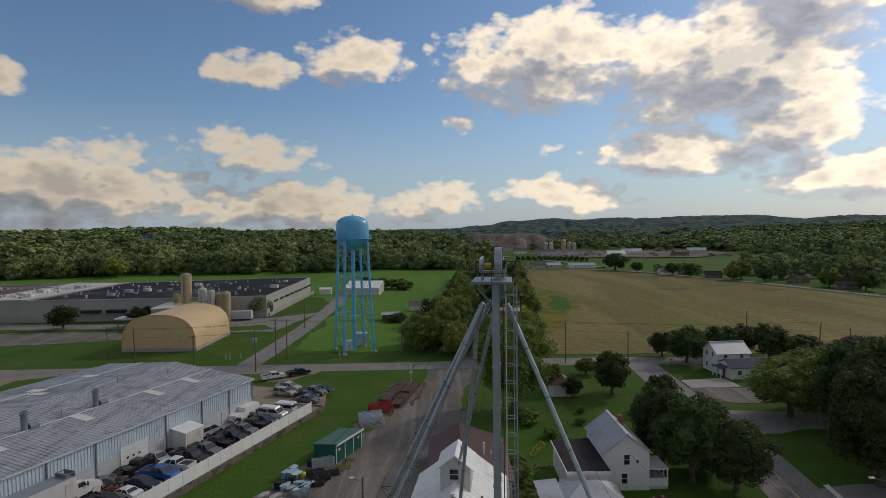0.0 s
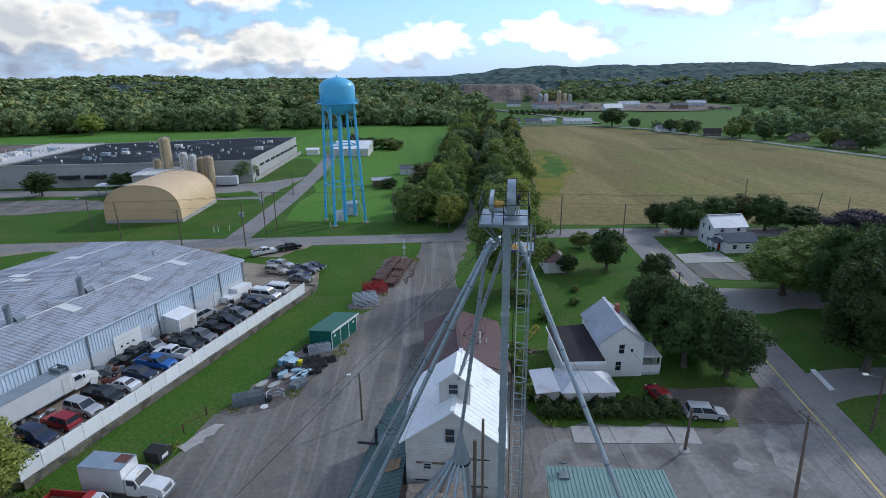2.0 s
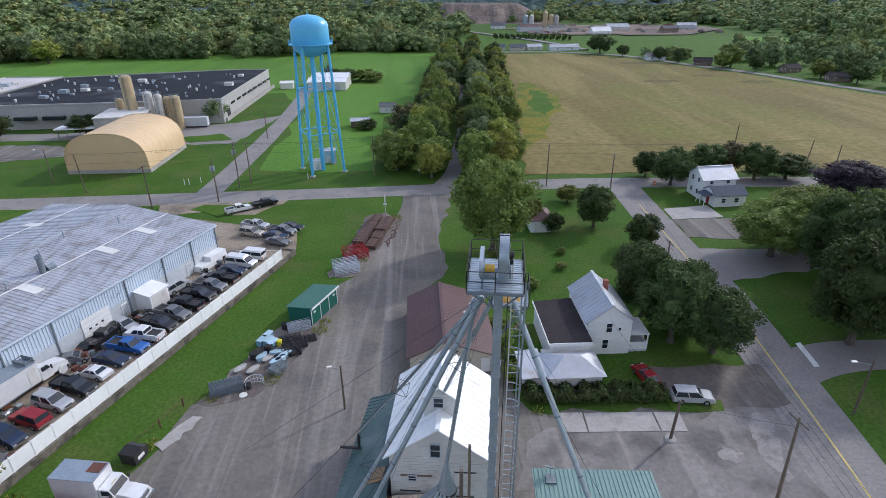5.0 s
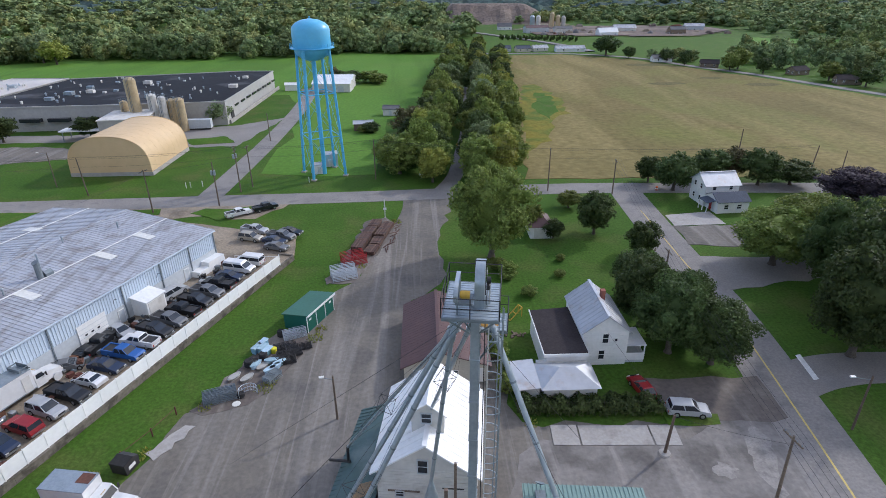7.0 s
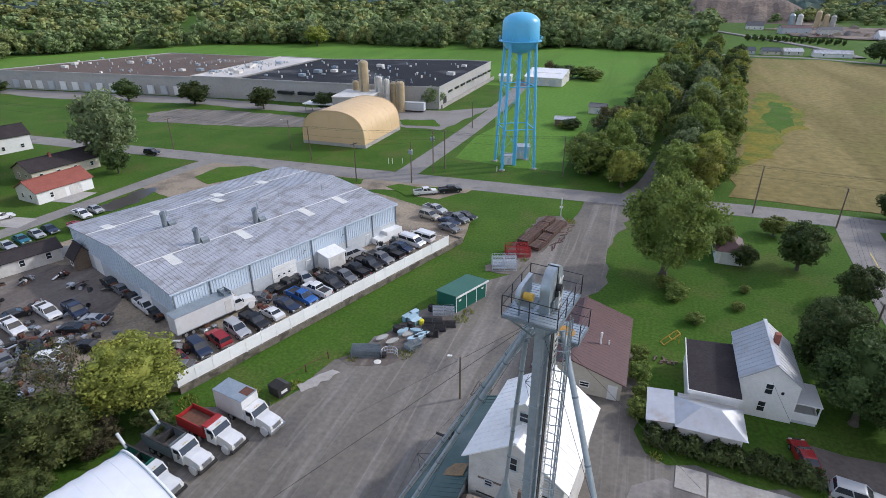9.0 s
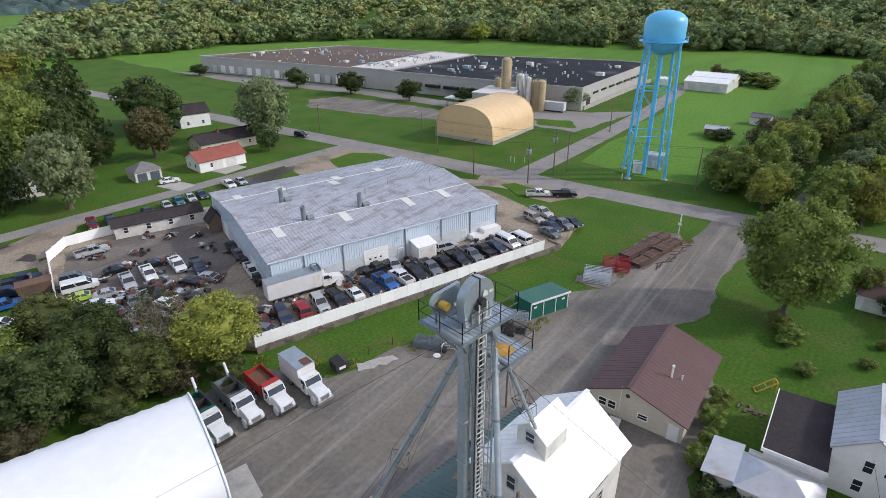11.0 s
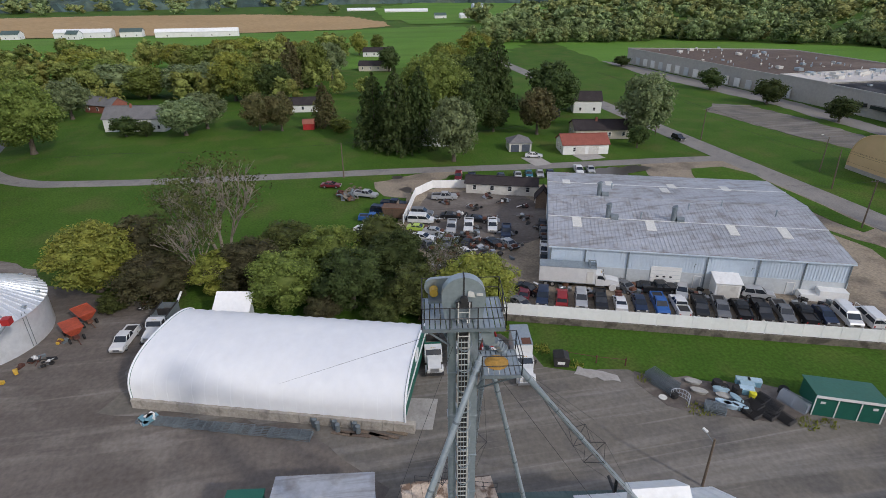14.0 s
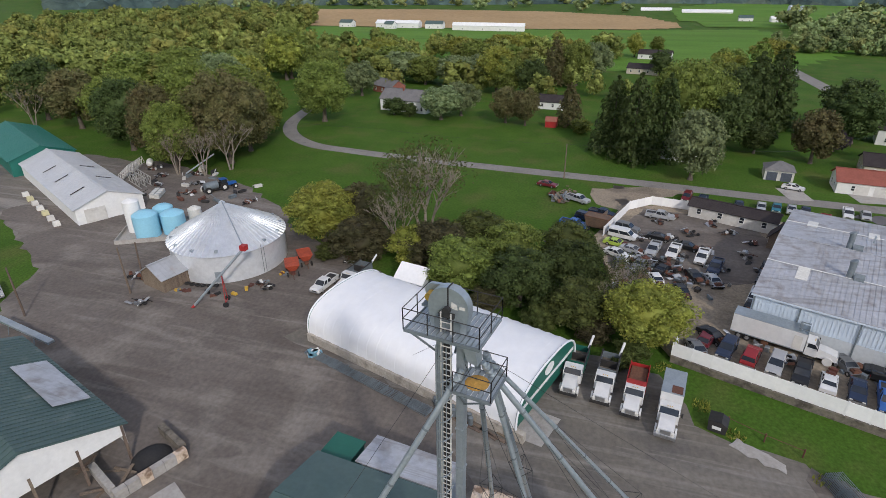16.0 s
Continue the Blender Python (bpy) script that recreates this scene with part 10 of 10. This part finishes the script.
for k in range(26):
    x, y = RY.uniform(-92, -70), RY.uniform(-66, -36)
    o = thing("scrap_item", pose(x, y, 0, 0, 0, RY.uniform(0, 360)), "piece of rusty farm machinery scrap", "scrap", "machinery scrap")
    s = Shape().box(-0.9, -0.4, 0, 0.9, 0.4, RY.uniform(0.3, 1.0)).beam((-1.2, 0, 0.3), (1.4, 0.3, RY.uniform(0.5, 1.6)), 0.12)
    part("scrap_body", s, RY.choice((RUST, STEEL, DARKSTEEL, WHITE_OLD)), o)
for k in range(20):
    a = RY.uniform(-0.3, 1.9)
    o = thing("scrap_item", pose(-51.6 + math.cos(a) * 13.2 + RY.uniform(-0.7, 0.7), -20.1 + math.sin(a) * 13 + RY.uniform(-0.7, 0.7), 0.05, 0, 0, RY.uniform(0, 360)), "small scrap part beside the grain bin", "scrap", "machinery scrap")
    part("scrap_body", Shape().box(-0.5, -0.2, 0, 0.5, 0.2, RY.uniform(0.15, 0.5)).tube((0.2, 0, 0.2), (0.2, 0.3, 0.2), 0.3, n=10), RY.choice((RUST, STEEL, TYRE, YELLOW)), o)
# engine and part heaps in the breaker's yard
for k in range(120):
    if k < 70:
        x, y = RY.uniform(-72, -58), RY.uniform(46, 62)
    else:
        f = RY.random()
        x, y = cut(-52.8, -38.6, f) + 3.0 + RY.uniform(-0.6, 2.4), cut(64.2, 106, f) - 1.0
    o = thing("engine_part", pose(x, y, YARD_Z, 0, 0, RY.uniform(0, 360)), "greasy engine part lying in the yard", "car part", "loose car parts")
    part("block", Shape().box(-0.4, -0.3, 0, 0.4, 0.3, RY.uniform(0.3, 0.75)).tube((-0.4, 0.1, 0.3), (0.6, 0.1, 0.4), 0.15, n=8), RY.choice((DARKSTEEL, STEEL, RUST, CHROME, TYRE)), o)
for k in range(26):
    o = thing("scrap_pile_piece", pose(-97.5 + RY.uniform(-2.4, 2.4), 33.0 + RY.uniform(-2, 2), 0.3 + RY.uniform(0, 0.6), RY.uniform(0, 60), RY.uniform(0, 60), RY.uniform(0, 360)), "rusty sheet in a scrap heap", "scrap", "scrap heap")
    part("scrap_sheet", Shape().box(-0.8, -0.4, -0.2, 0.8, 0.4, 0.05), RY.choice((RUST, STEEL, WALLCON)), o)
sb = thing("stake_trailer", pose(-86.2, 44.2, 0.05, 0, 0, -20), "wooden stake-sided trailer loaded with tyres", "trailer")
part("bed", Shape().box(-2.6, -1.1, 0.7, 2.6, 1.1, 0.85), OLDWOOD, sb)
for k in range(4):
    part("side_board", Shape().box(-2.6, -1.12, 0.9 + k * 0.3, 2.6, -1.05, 1.12 + k * 0.3), OLDWOOD, sb)
    part("side_board", Shape().box(-2.6, 1.05, 0.9 + k * 0.3, 2.6, 1.12, 1.12 + k * 0.3), OLDWOOD, sb)
for k in range(8):
    part("tyre", Shape().tube((-2 + k * 0.55, -0.4 + 0.8 * (k % 2), 0.9), (-2 + k * 0.55, -0.4 + 0.8 * (k % 2), 1.2), 0.4, n=12), TYRE, sb)
for xx in (-1.0, 0.4):
    for sg in (-1, 1):
        part("wheel", Shape().tube((xx, sg * 0.9, 0.4), (xx, sg * 1.1, 0.4), 0.4, n=12), TYRE, sb)
c = thing("conveyor", pose(-21.6, -32.0, 0, 0, 0, 82), "grey portable belt conveyor", "conveyor")
part("trough", Shape().box(-6.0, -0.45, 1.0, 5.6, 0.45, 1.35, pose(0, 0, 0.4, 0, 4, 0)), GALV, c)
part("legs", Shape().beam((2.5, -0.6, 0), (2.2, -0.3, 1.2), 0.1).beam((2.5, 0.6, 0), (2.2, 0.3, 1.2), 0.1).beam((-3.5, -0.6, 0), (-3.2, -0.3, 1.6), 0.1).beam((-3.5, 0.6, 0), (-3.2, 0.3, 1.6), 0.1), STEEL, c)
# pallets of bags along the long barn
for k in range(7):
    f = k / 6
    p = thing("bag_pallet", pose(cut(-54.6, -66.0, f) + 1.0, cut(-63.5, -86.0, f), 0.05, 0, 0, -27), "pallet of wrapped white bags beside the barn", "pallet", "barn pallets")
    part("pallet", Shape().box(-0.7, -0.6, 0, 0.7, 0.6, 0.14), OLDWOOD, p)
    part("wrapped_stack", frustum(Shape(), -0.65, 0.65, 0.15, -0.58, 0.58, 1.1, 0.55, 0.48), (PLASTICWHITE, WHITE_OLD, mat("pale_yellow_wrap", (0.62, 0.58, 0.35), None, big=1.0))[k % 3], p)


# ---- poles, lines, signs ----
def pole(x, y, h, a=0.0, arms=1, label="weathered wooden utility pole with a crossarm", transformer=0, lean=(0, 0), name="utility_pole"):
    p = thing(name, pose(x, y, 0, lean[0], lean[1], a), label, "utility pole", "utility poles")
    part("shaft", Shape().tube((0, 0, -0.2), (0, 0, h), 0.17, 0.11, 10), WOODPOLE, p, smooth=True)
    for i in range(arms):
        z = h - 0.4 - i * 0.9
        ca = part("crossarm", Shape().box(-1.2, -0.06, z, 1.2, 0.06, z + 0.12), WOODPOLE, p)
        for q in (-1.05, -0.45, 0.45, 1.05):
            part("insulator", Shape().tube((q, 0, z + 0.12), (q, 0, z + 0.3), 0.05, n=6), STEEL, ca)
    for i in range(transformer):
        a2 = i * 2.1
        part("transformer", Shape().tube((0.4 * math.cos(a2), 0.4 * math.sin(a2), h - 3.0), (0.4 * math.cos(a2), 0.4 * math.sin(a2), h - 2.0), 0.27, n=12), GALV, p)
    return p


def lamp_post(x, y, h, reach, a, name="street_lamp"):
    p = thing(name, pose(x, y, 0, 0, 0, a), "wooden pole with a small yard lamp arm", "street lamp", "yard lamps")
    part("shaft", Shape().tube((0, 0, -0.2), (0, 0, h), 0.14, 0.1, 8), WOODPOLE, p)
    part("arm", Shape().tube((0, 0, h - 0.5), (reach, 0, h), 0.035, n=6), STEEL, p)
    part("lamp_head", Shape().box(reach - 0.1, -0.14, h - 0.06, reach + 0.45, 0.14, h + 0.08), PLASTICWHITE, p)


pole(32.8, 49.5, 9.6, 95, lean=(0, 3))
pole(37.6, 88.5, 9.2, 90)
pole(87, 160, 10, 70, 0)
pole(98.1, 146, 9, 0, 0, lean=(0, 5))
pole(108, 148, 7, 0, 0)
pole(31.0, 141.9, 10.5, 80, 1)
pole(45.8, 138.6, 8.5, 85, 1)
pole(-46.2, 136.2, 10.4, 80, 0, transformer=3, label="utility pole carrying three grey transformers")
pole(-44.0, 145.6, 11.5, 85, 2, transformer=2, label="utility pole with crossarms and transformers")
pole(-42.2, 149.5, 10.5, 85, 1)
pole(-59.6, 132.4, 10.0, 75, 1)
pole(-80.5, 145.0, 9.5, 80, 0, lean=(0, -3))
pole(-11.6, 153.6, 10.5, 80, 0)
pole(-112.6, 32.8, 9.0, 0, 0, lean=(0, 2))
pole(-126, 141, 9.5, 85, 1)
pole(-150, 143, 9.5, 85, 1)
pole(-49, 196, 9, 85, 0)
pole(-36.0, -28.0, 8.0, 30, 0, lean=(2, -4))
pole(-39.8, -28.9, 7.4, 30, 0, lean=(-3, 3))
pole(-26.0, -38.0, 8.0, 30, 0, lean=(3, -5))
pole(33, 280, 9.5, 0, 0)
pole(39, 330, 9.5, 0, 0)
b = thing("gate_bollard", pose(26.0, 57.7, 0), "thick dark wooden post in a concrete collar", "post")
part("shaft", Shape().tube((0, 0, 0), (0.25, 0.1, 5.2), 0.17, 0.14, 10), WOODPOLE, b)
part("collar", Shape().tube((0, 0, 0.02), (0, 0, 0.22), 0.7, 0.6, 10), CONCRETE, b)
lamp_post(-9.6, 64.6, 6.2, -1.4, 10)
lamp_post(48.3, 60.3, 7.4, -2.4, 0)
lamp_post(-92, 152, 9, 2.0, 180)
lamp_post(-135, 131, 8, 2.0, -90)


def wire(pts, sag, parent_label="thin dark overhead line between poles"):
    w = thing("overhead_line", pose(0, 0, 0), parent_label, "cable", "overhead lines")
    for a, b in zip(pts, pts[1:]):
        a, b = Vector(a), Vector(b)
        line = [a.lerp(b, i / 12) - Vector((0, 0, sag * 4 * (i / 12) * (1 - i / 12))) for i in range(13)]
        side = (b - a).cross(Vector((0, 0, 1))).normalized() * 0.016
        up = Vector((0, 0, 0.016))
        v = [q + o for q in line for o in (side, up, -side, -up)]
        f = [(4 * i + j, 4 * i + (j + 1) % 4, 4 * i + 4 + (j + 1) % 4, 4 * i + 4 + j) for i in range(12) for j in range(4)] + [(3, 2, 1, 0), (48, 49, 50, 51)]
        part("cable", Shape().add(v, f), DARKSTEEL, w)


for dx in (-1.0, -0.4, 0.4, 1.0):
    wire([(45.8 + dx, 138.6, 8.5), (37.6 + dx, 88.5, 9.1), (32.8 + dx, 49.5, 9.4), (30 + dx, 5, 9.4)], 0.7)
for dy, z in ((-0.9, 10.8), (0.0, 10.9), (0.9, 10.8), (0, 8.6)):
    wire([(-200, 140 + dy, z - 1), (-150, 143 + dy, z - 1), (-126, 141 + dy, z - 1), (-80.5, 145 + dy, z - 1.4), (-44, 145.6 + dy, z + 0.3), (-11.6, 153.6 + dy, z - 0.6), (31, 141.9 + dy, z - 0.4), (98.1, 146 + dy, z - 2)], 0.6)
wire([(-46.2, 136.2, 10.2), (-59.6, 132.4, 9.8), (-66.4, 119, 7.5)], 0.3)
wire([(32.8, 49.5, 9.0), (26.2, 57.8, 5.1), (24, 73.2, 5.2)], 0.3)
wire([(-112.6, 32.8, 8.8), (-116, -20, 8.5), (-120, -60, 8.5)], 0.6)
wire([(-112.6, 32.8, 8.8), (-122, 85, 8.5)], 0.5)
s = thing("road_sign", pose(11.2, 178, 0, 0, 0, 5), "yellow diamond warning sign on a post", "sign")
part("post", Shape().tube((0, 0, 0), (0, 0, 2.4), 0.04, n=6), STEEL, s)
part("plate", Shape().box(-0.4, -0.03, -0.4, 0.4, 0.0, 0.4, pose(0, 0, 2.5, 0, 45, 0)), YELLOW, s)
s = thing("road_sign", pose(0.2, 153.2, 0), "small white roadside sign board", "sign")
part("post", Shape().tube((0, 0, 0), (0, 0, 1.6), 0.05, n=6), WHITE_OLD, s)
part("plate", Shape().box(-0.4, -0.04, 1.0, 0.4, 0.0, 1.7), WHITE, s)
s = thing("traffic_drum", pose(57.4, 140.8, 0), "orange traffic drum on the verge", "drum")
part("drum", Shape().revolve([(0.3, 0), (0.28, 0.9), (0.2, 1.0)], 14), mat("safety_orange", (0.75, 0.14, 0.02), None, big=1.0), s)
part("band", Shape().revolve([(0.305, 0.35), (0.302, 0.55)], 14), WHITE, s)
for x, y in ((-57.6, 149.5), (-58.6, 149.2), (-55.0, 150.5), (-28.5, 152)):
    s = thing("marker_post", pose(x, y, 0), "short white marker post in the grass", "post", "marker posts")
    part("shaft", Shape().tube((0, 0, 0), (0, 0, 1.5), 0.09, n=8), WHITE, s)
# garden things
g = thing("wooden_frame", pose(13.4, 84.5, 0, 0, 0, 30), "pale wooden cable reel frame on the lawn", "frame")
part("rail_frame", Shape().beam((0, 0, 0), (2.2, 0, 1.6), 0.12).beam((0, 0.9, 0), (2.2, 0.9, 1.6), 0.12).beam((0, 0, 0), (0, 0.9, 0.0), 0.12).beam((1.1, 0, 0.8), (1.1, 0.9, 0.8), 0.1).beam((2.2, 0, 1.6), (2.2, 0.9, 1.6), 0.1).beam((2.2, 0, 0), (2.2, 0, 1.6), 0.1).beam((2.2, 0.9, 0), (2.2, 0.9, 1.6), 0.1), YELLOW, g)
for k in range(16):
    o = thing("firewood_log", pose(13.6 + RY.uniform(-1.4, 1.4), 80.6 + RY.uniform(-0.8, 0.8), 0.1, 0, 90, RY.uniform(0, 180)), "split firewood log in a heap", "log", "firewood heap")
    part("log", Shape().tube((0, 0, -0.25), (0, 0, 0.25), 0.13, n=8), OLDWOOD, o)
b = thing("box_trailer", pose(-49.3, 15.4, 0, 0, 0, 78), "small trailer with a tilted white lid behind the fabric shed", "trailer")
part("box_body", Shape().loft([(-1.4, 2.5), (-1.3, 2.35), (1.5, 4.15), (1.4, 4.3)], -2.7, 2.7), VINYL, b, "tilted white lid panel")
part("bin_frame", Shape().loft([(-1.1, 0.7), (1.1, 0.7), (1.1, 3.85), (-1.1, 2.45)], -2.4, 2.4), GREYBLOCK, b)
part("skid", Shape().box(-2.5, -0.9, 0.35, 2.9, 0.9, 0.7), DARKSTEEL, b)
for y in (-1.1, 1.1):
    part("wheel", Shape().tube((-0.6, y - 0.1, 0.36), (-0.6, y + 0.1, 0.36), 0.36, n=14), TYRE, b)


# heaps of stripped parts among the wrecks
HEAP = random.Random(77)


def scrap(x, y, z=0.06, label="low heap of rusty and grey stripped car parts", n=10):
    h = thing("scrap_heap", pose(x, y, z, 0, 0, HEAP.uniform(0, 360)), label, "scrap", "scrap heaps")
    for i in range(n):
        px, py, pz = HEAP.gauss(0, 0.8), HEAP.gauss(0, 0.6), 0.12 + 0.16 * (i // 3)
        m = pose(px, py, pz, HEAP.uniform(-25, 25), HEAP.uniform(-25, 25), HEAP.uniform(0, 180))
        mt = HEAP.choice((RUST, DARKSTEEL, CHROME, TYRE, PAINT["grey"], PAINT["white"], RUST, PAINT["silver"]))
        k = i % 4
        if k == 0:
            part("wheel", Shape().revolve([(0.33, -0.1), (0.33, 0.1), (0.2, 0.12), (0.2, -0.12)], 14), TYRE, h).matrix_basis = m
        elif k == 1:
            part("panel", Shape().loft([(-0.4, 0), (0.0, 0.10), (0.4, 0.02), (0.4, -0.03), (0.0, 0.05), (-0.4, -0.05)], -0.6, 0.6), mt, h).matrix_basis = m
        elif k == 2:
            part("engine_block", Shape().box(-0.35, -0.25, -0.1, 0.35, 0.25, 0.3).tube((0, 0, 0.3), (0, 0, 0.45), 0.16, n=8), mt, h).matrix_basis = m
        else:
            part("axle", Shape().tube((-0.8, 0, 0.1), (0.8, 0, 0.1), 0.06, n=6).tube((-0.1, 0, 0.1), (0.12, 0, 0.1), 0.18, n=8), mt, h).matrix_basis = m


for x, y in ((-92, 57.5), (-88, 54), (-84, 60), (-80, 56), (-77, 62), (-73, 57), (-70, 63), (-67, 55), (-90, 64), (-86, 67), (-82, 70), (-76, 68), (-71, 70), (-64, 62), (-61, 53), (-57, 50.5), (-48, 60.5), (-45, 68.5), (-42, 78), (-38.5, 88), (-66, 74), (-79, 50.5), (-70, 51.5), (-68.2, 53), (-66.5, 51), (-69, 49.2), (-71.8, 50.5), (-67.5, 56.4), (-65.4, 53.6), (-64, 56), (-63.4, 50.6)):
    scrap(x, y, YARD_Z + 0.02)
for x, y in ((-80, -62), (-86, -66), (-77, -50), (-89, -58), (-83, -53), (-66, -47.5), (-61, -33), (-43.5, -28), (-40.5, -31), (-90, -72), (-84, -74), (-62, -29), (-44, -8.4), (-53, 4.4), (-56, 1.8), (-76, -33), (-33.5, -24.5)):
    scrap(x, y, 0.08, "low heap of rusty farm scrap on bare soil", 12)
# lattice of pale timber, capsule tank, leaning conveyor, tyres round the bin
t = thing("timber_lattice", pose(-79, -68, 0.06, 0, 0, 62), "pale timber lattice frames lying in a pile", "frame")
for k in range(3):
    y = k * 1.3
    for z in (0.1, 2.4):
        part("rail", Shape().beam((-4.5, y, z), (4.5, y, z), 0.16), OLDTANK, t)
    for i in range(8):
        x = -4.5 + i * 1.125
        part("brace", Shape().beam((x, y, 0.1 if i % 2 else 2.4), (x + 1.125, y, 2.4 if i % 2 else 0.1), 0.12), OLDTANK, t)
t = thing("capsule_tank", pose(-92, -75, 0.06, 0, 0, 40), "white rounded tank lying on cradles", "tank")
part("shell", Shape().revolve([(0.05, 0), (0.6, 0.2), (0.85, 0.7), (0.85, 2.8), (0.6, 3.3), (0.05, 3.5)], 18), WHITE, t, smooth=True).matrix_basis = pose(-1.7, 0, 1.25, 0, 90, 0)
for x in (-0.9, 0.9):
    part("cradle", Shape().box(x - 0.12, -0.6, 0, x + 0.12, 0.6, 0.6), OLDWOOD, t)
t = thing("leaning_conveyor", pose(-88.9, -61, 0.06, 0, 0, 130), "grey tube conveyor propped up among scrap", "conveyor")
part("tube", Shape().tube((0, 0, 0.3), (7.5, 0, 4.6), 0.2, n=10), GALV, t, smooth=True)
part("prop", Shape().beam((4.6, -0.8, 0), (4.6, 0, 2.9), 0.1).beam((4.6, 0.8, 0), (4.6, 0, 2.9), 0.1), RUST, t)
t = thing("water_cart", pose(-91.3, -57.6, 0.06, 0, 0, 20), "grey rounded tank cart beside the wood", "cart")
part("tank", Shape().revolve([(0.05, 0), (0.7, 0.1), (0.8, 0.5), (0.8, 2.0), (0.7, 2.4), (0.05, 2.5)], 18), OLDTANK, t, smooth=True).matrix_basis = pose(-1.25, 0, 1.3, 0, 90, 0)
for y in (-0.85, 0.85):
    part("wheel", Shape().tube((0, y - 0.1, 0.4), (0, y + 0.1, 0.4), 0.4, n=14), TYRE, t)
for k in range(16):
    a = radians(-62 + k * 5.6)
    o = thing("old_tyre", pose(-51.6 + 10.5 * math.cos(a), -20.1 + 10.5 * math.sin(a), 0.06, HEAP.uniform(-8, 8), HEAP.uniform(-8, 8), 0), "worn black tyre lying beside the bin", "tyre", "tyres round the bin")
    part("tyre", Shape().revolve([(0.42, 0.0), (0.5, 0.12), (0.42, 0.24), (0.24, 0.2), (0.24, 0.04)], 16), TYRE, o)
# woodpile and old tipper outside the yard fence
w = thing("wood_heap", pose(-101.8, 34.8, 0.05, 0, 0, 20), "heap of split grey firewood on the grass", "firewood")
for k in range(44):
    part("log", Shape().tube((-0.35, 0, 0), (0.35, 0, 0), 0.13, n=7), OLDWOOD, w).matrix_basis = pose(HEAP.gauss(0, 1.3), HEAP.gauss(0, 0.9), 0.12 + 0.75 * HEAP.random() ** 2, HEAP.uniform(-20, 20), HEAP.uniform(-30, 30), HEAP.uniform(0, 180))
t = thing("rusty_hopper", pose(-82.2, 42.4, 0.05, 0, 0, 72), "rust-brown box hopper body on a bare chassis", "hopper")
part("body", frustum(Shape(), -2.0, 2.0, 1.0, -2.4, 2.4, 3.2, 0.9, 1.25), RUSTBOARD, t)
part("rim_rail", Shape().path([(-2.4, -1.25, 3.2), (2.4, -1.25, 3.2), (2.4, 1.25, 3.2), (-2.4, 1.25, 3.2), (-2.4, -1.25, 3.2)], 0.07, 5), RUST, t)
part("chassis", Shape().box(-2.6, -0.4, 0.6, 3.6, 0.4, 1.0), DARKSTEEL, t)
for x in (-1.6, 2.6):
    for y in (-0.95, 0.95):
        part("wheel", Shape().tube((x, y - 0.15, 0.5), (x, y + 0.15, 0.5), 0.5, n=14), TYRE, t)
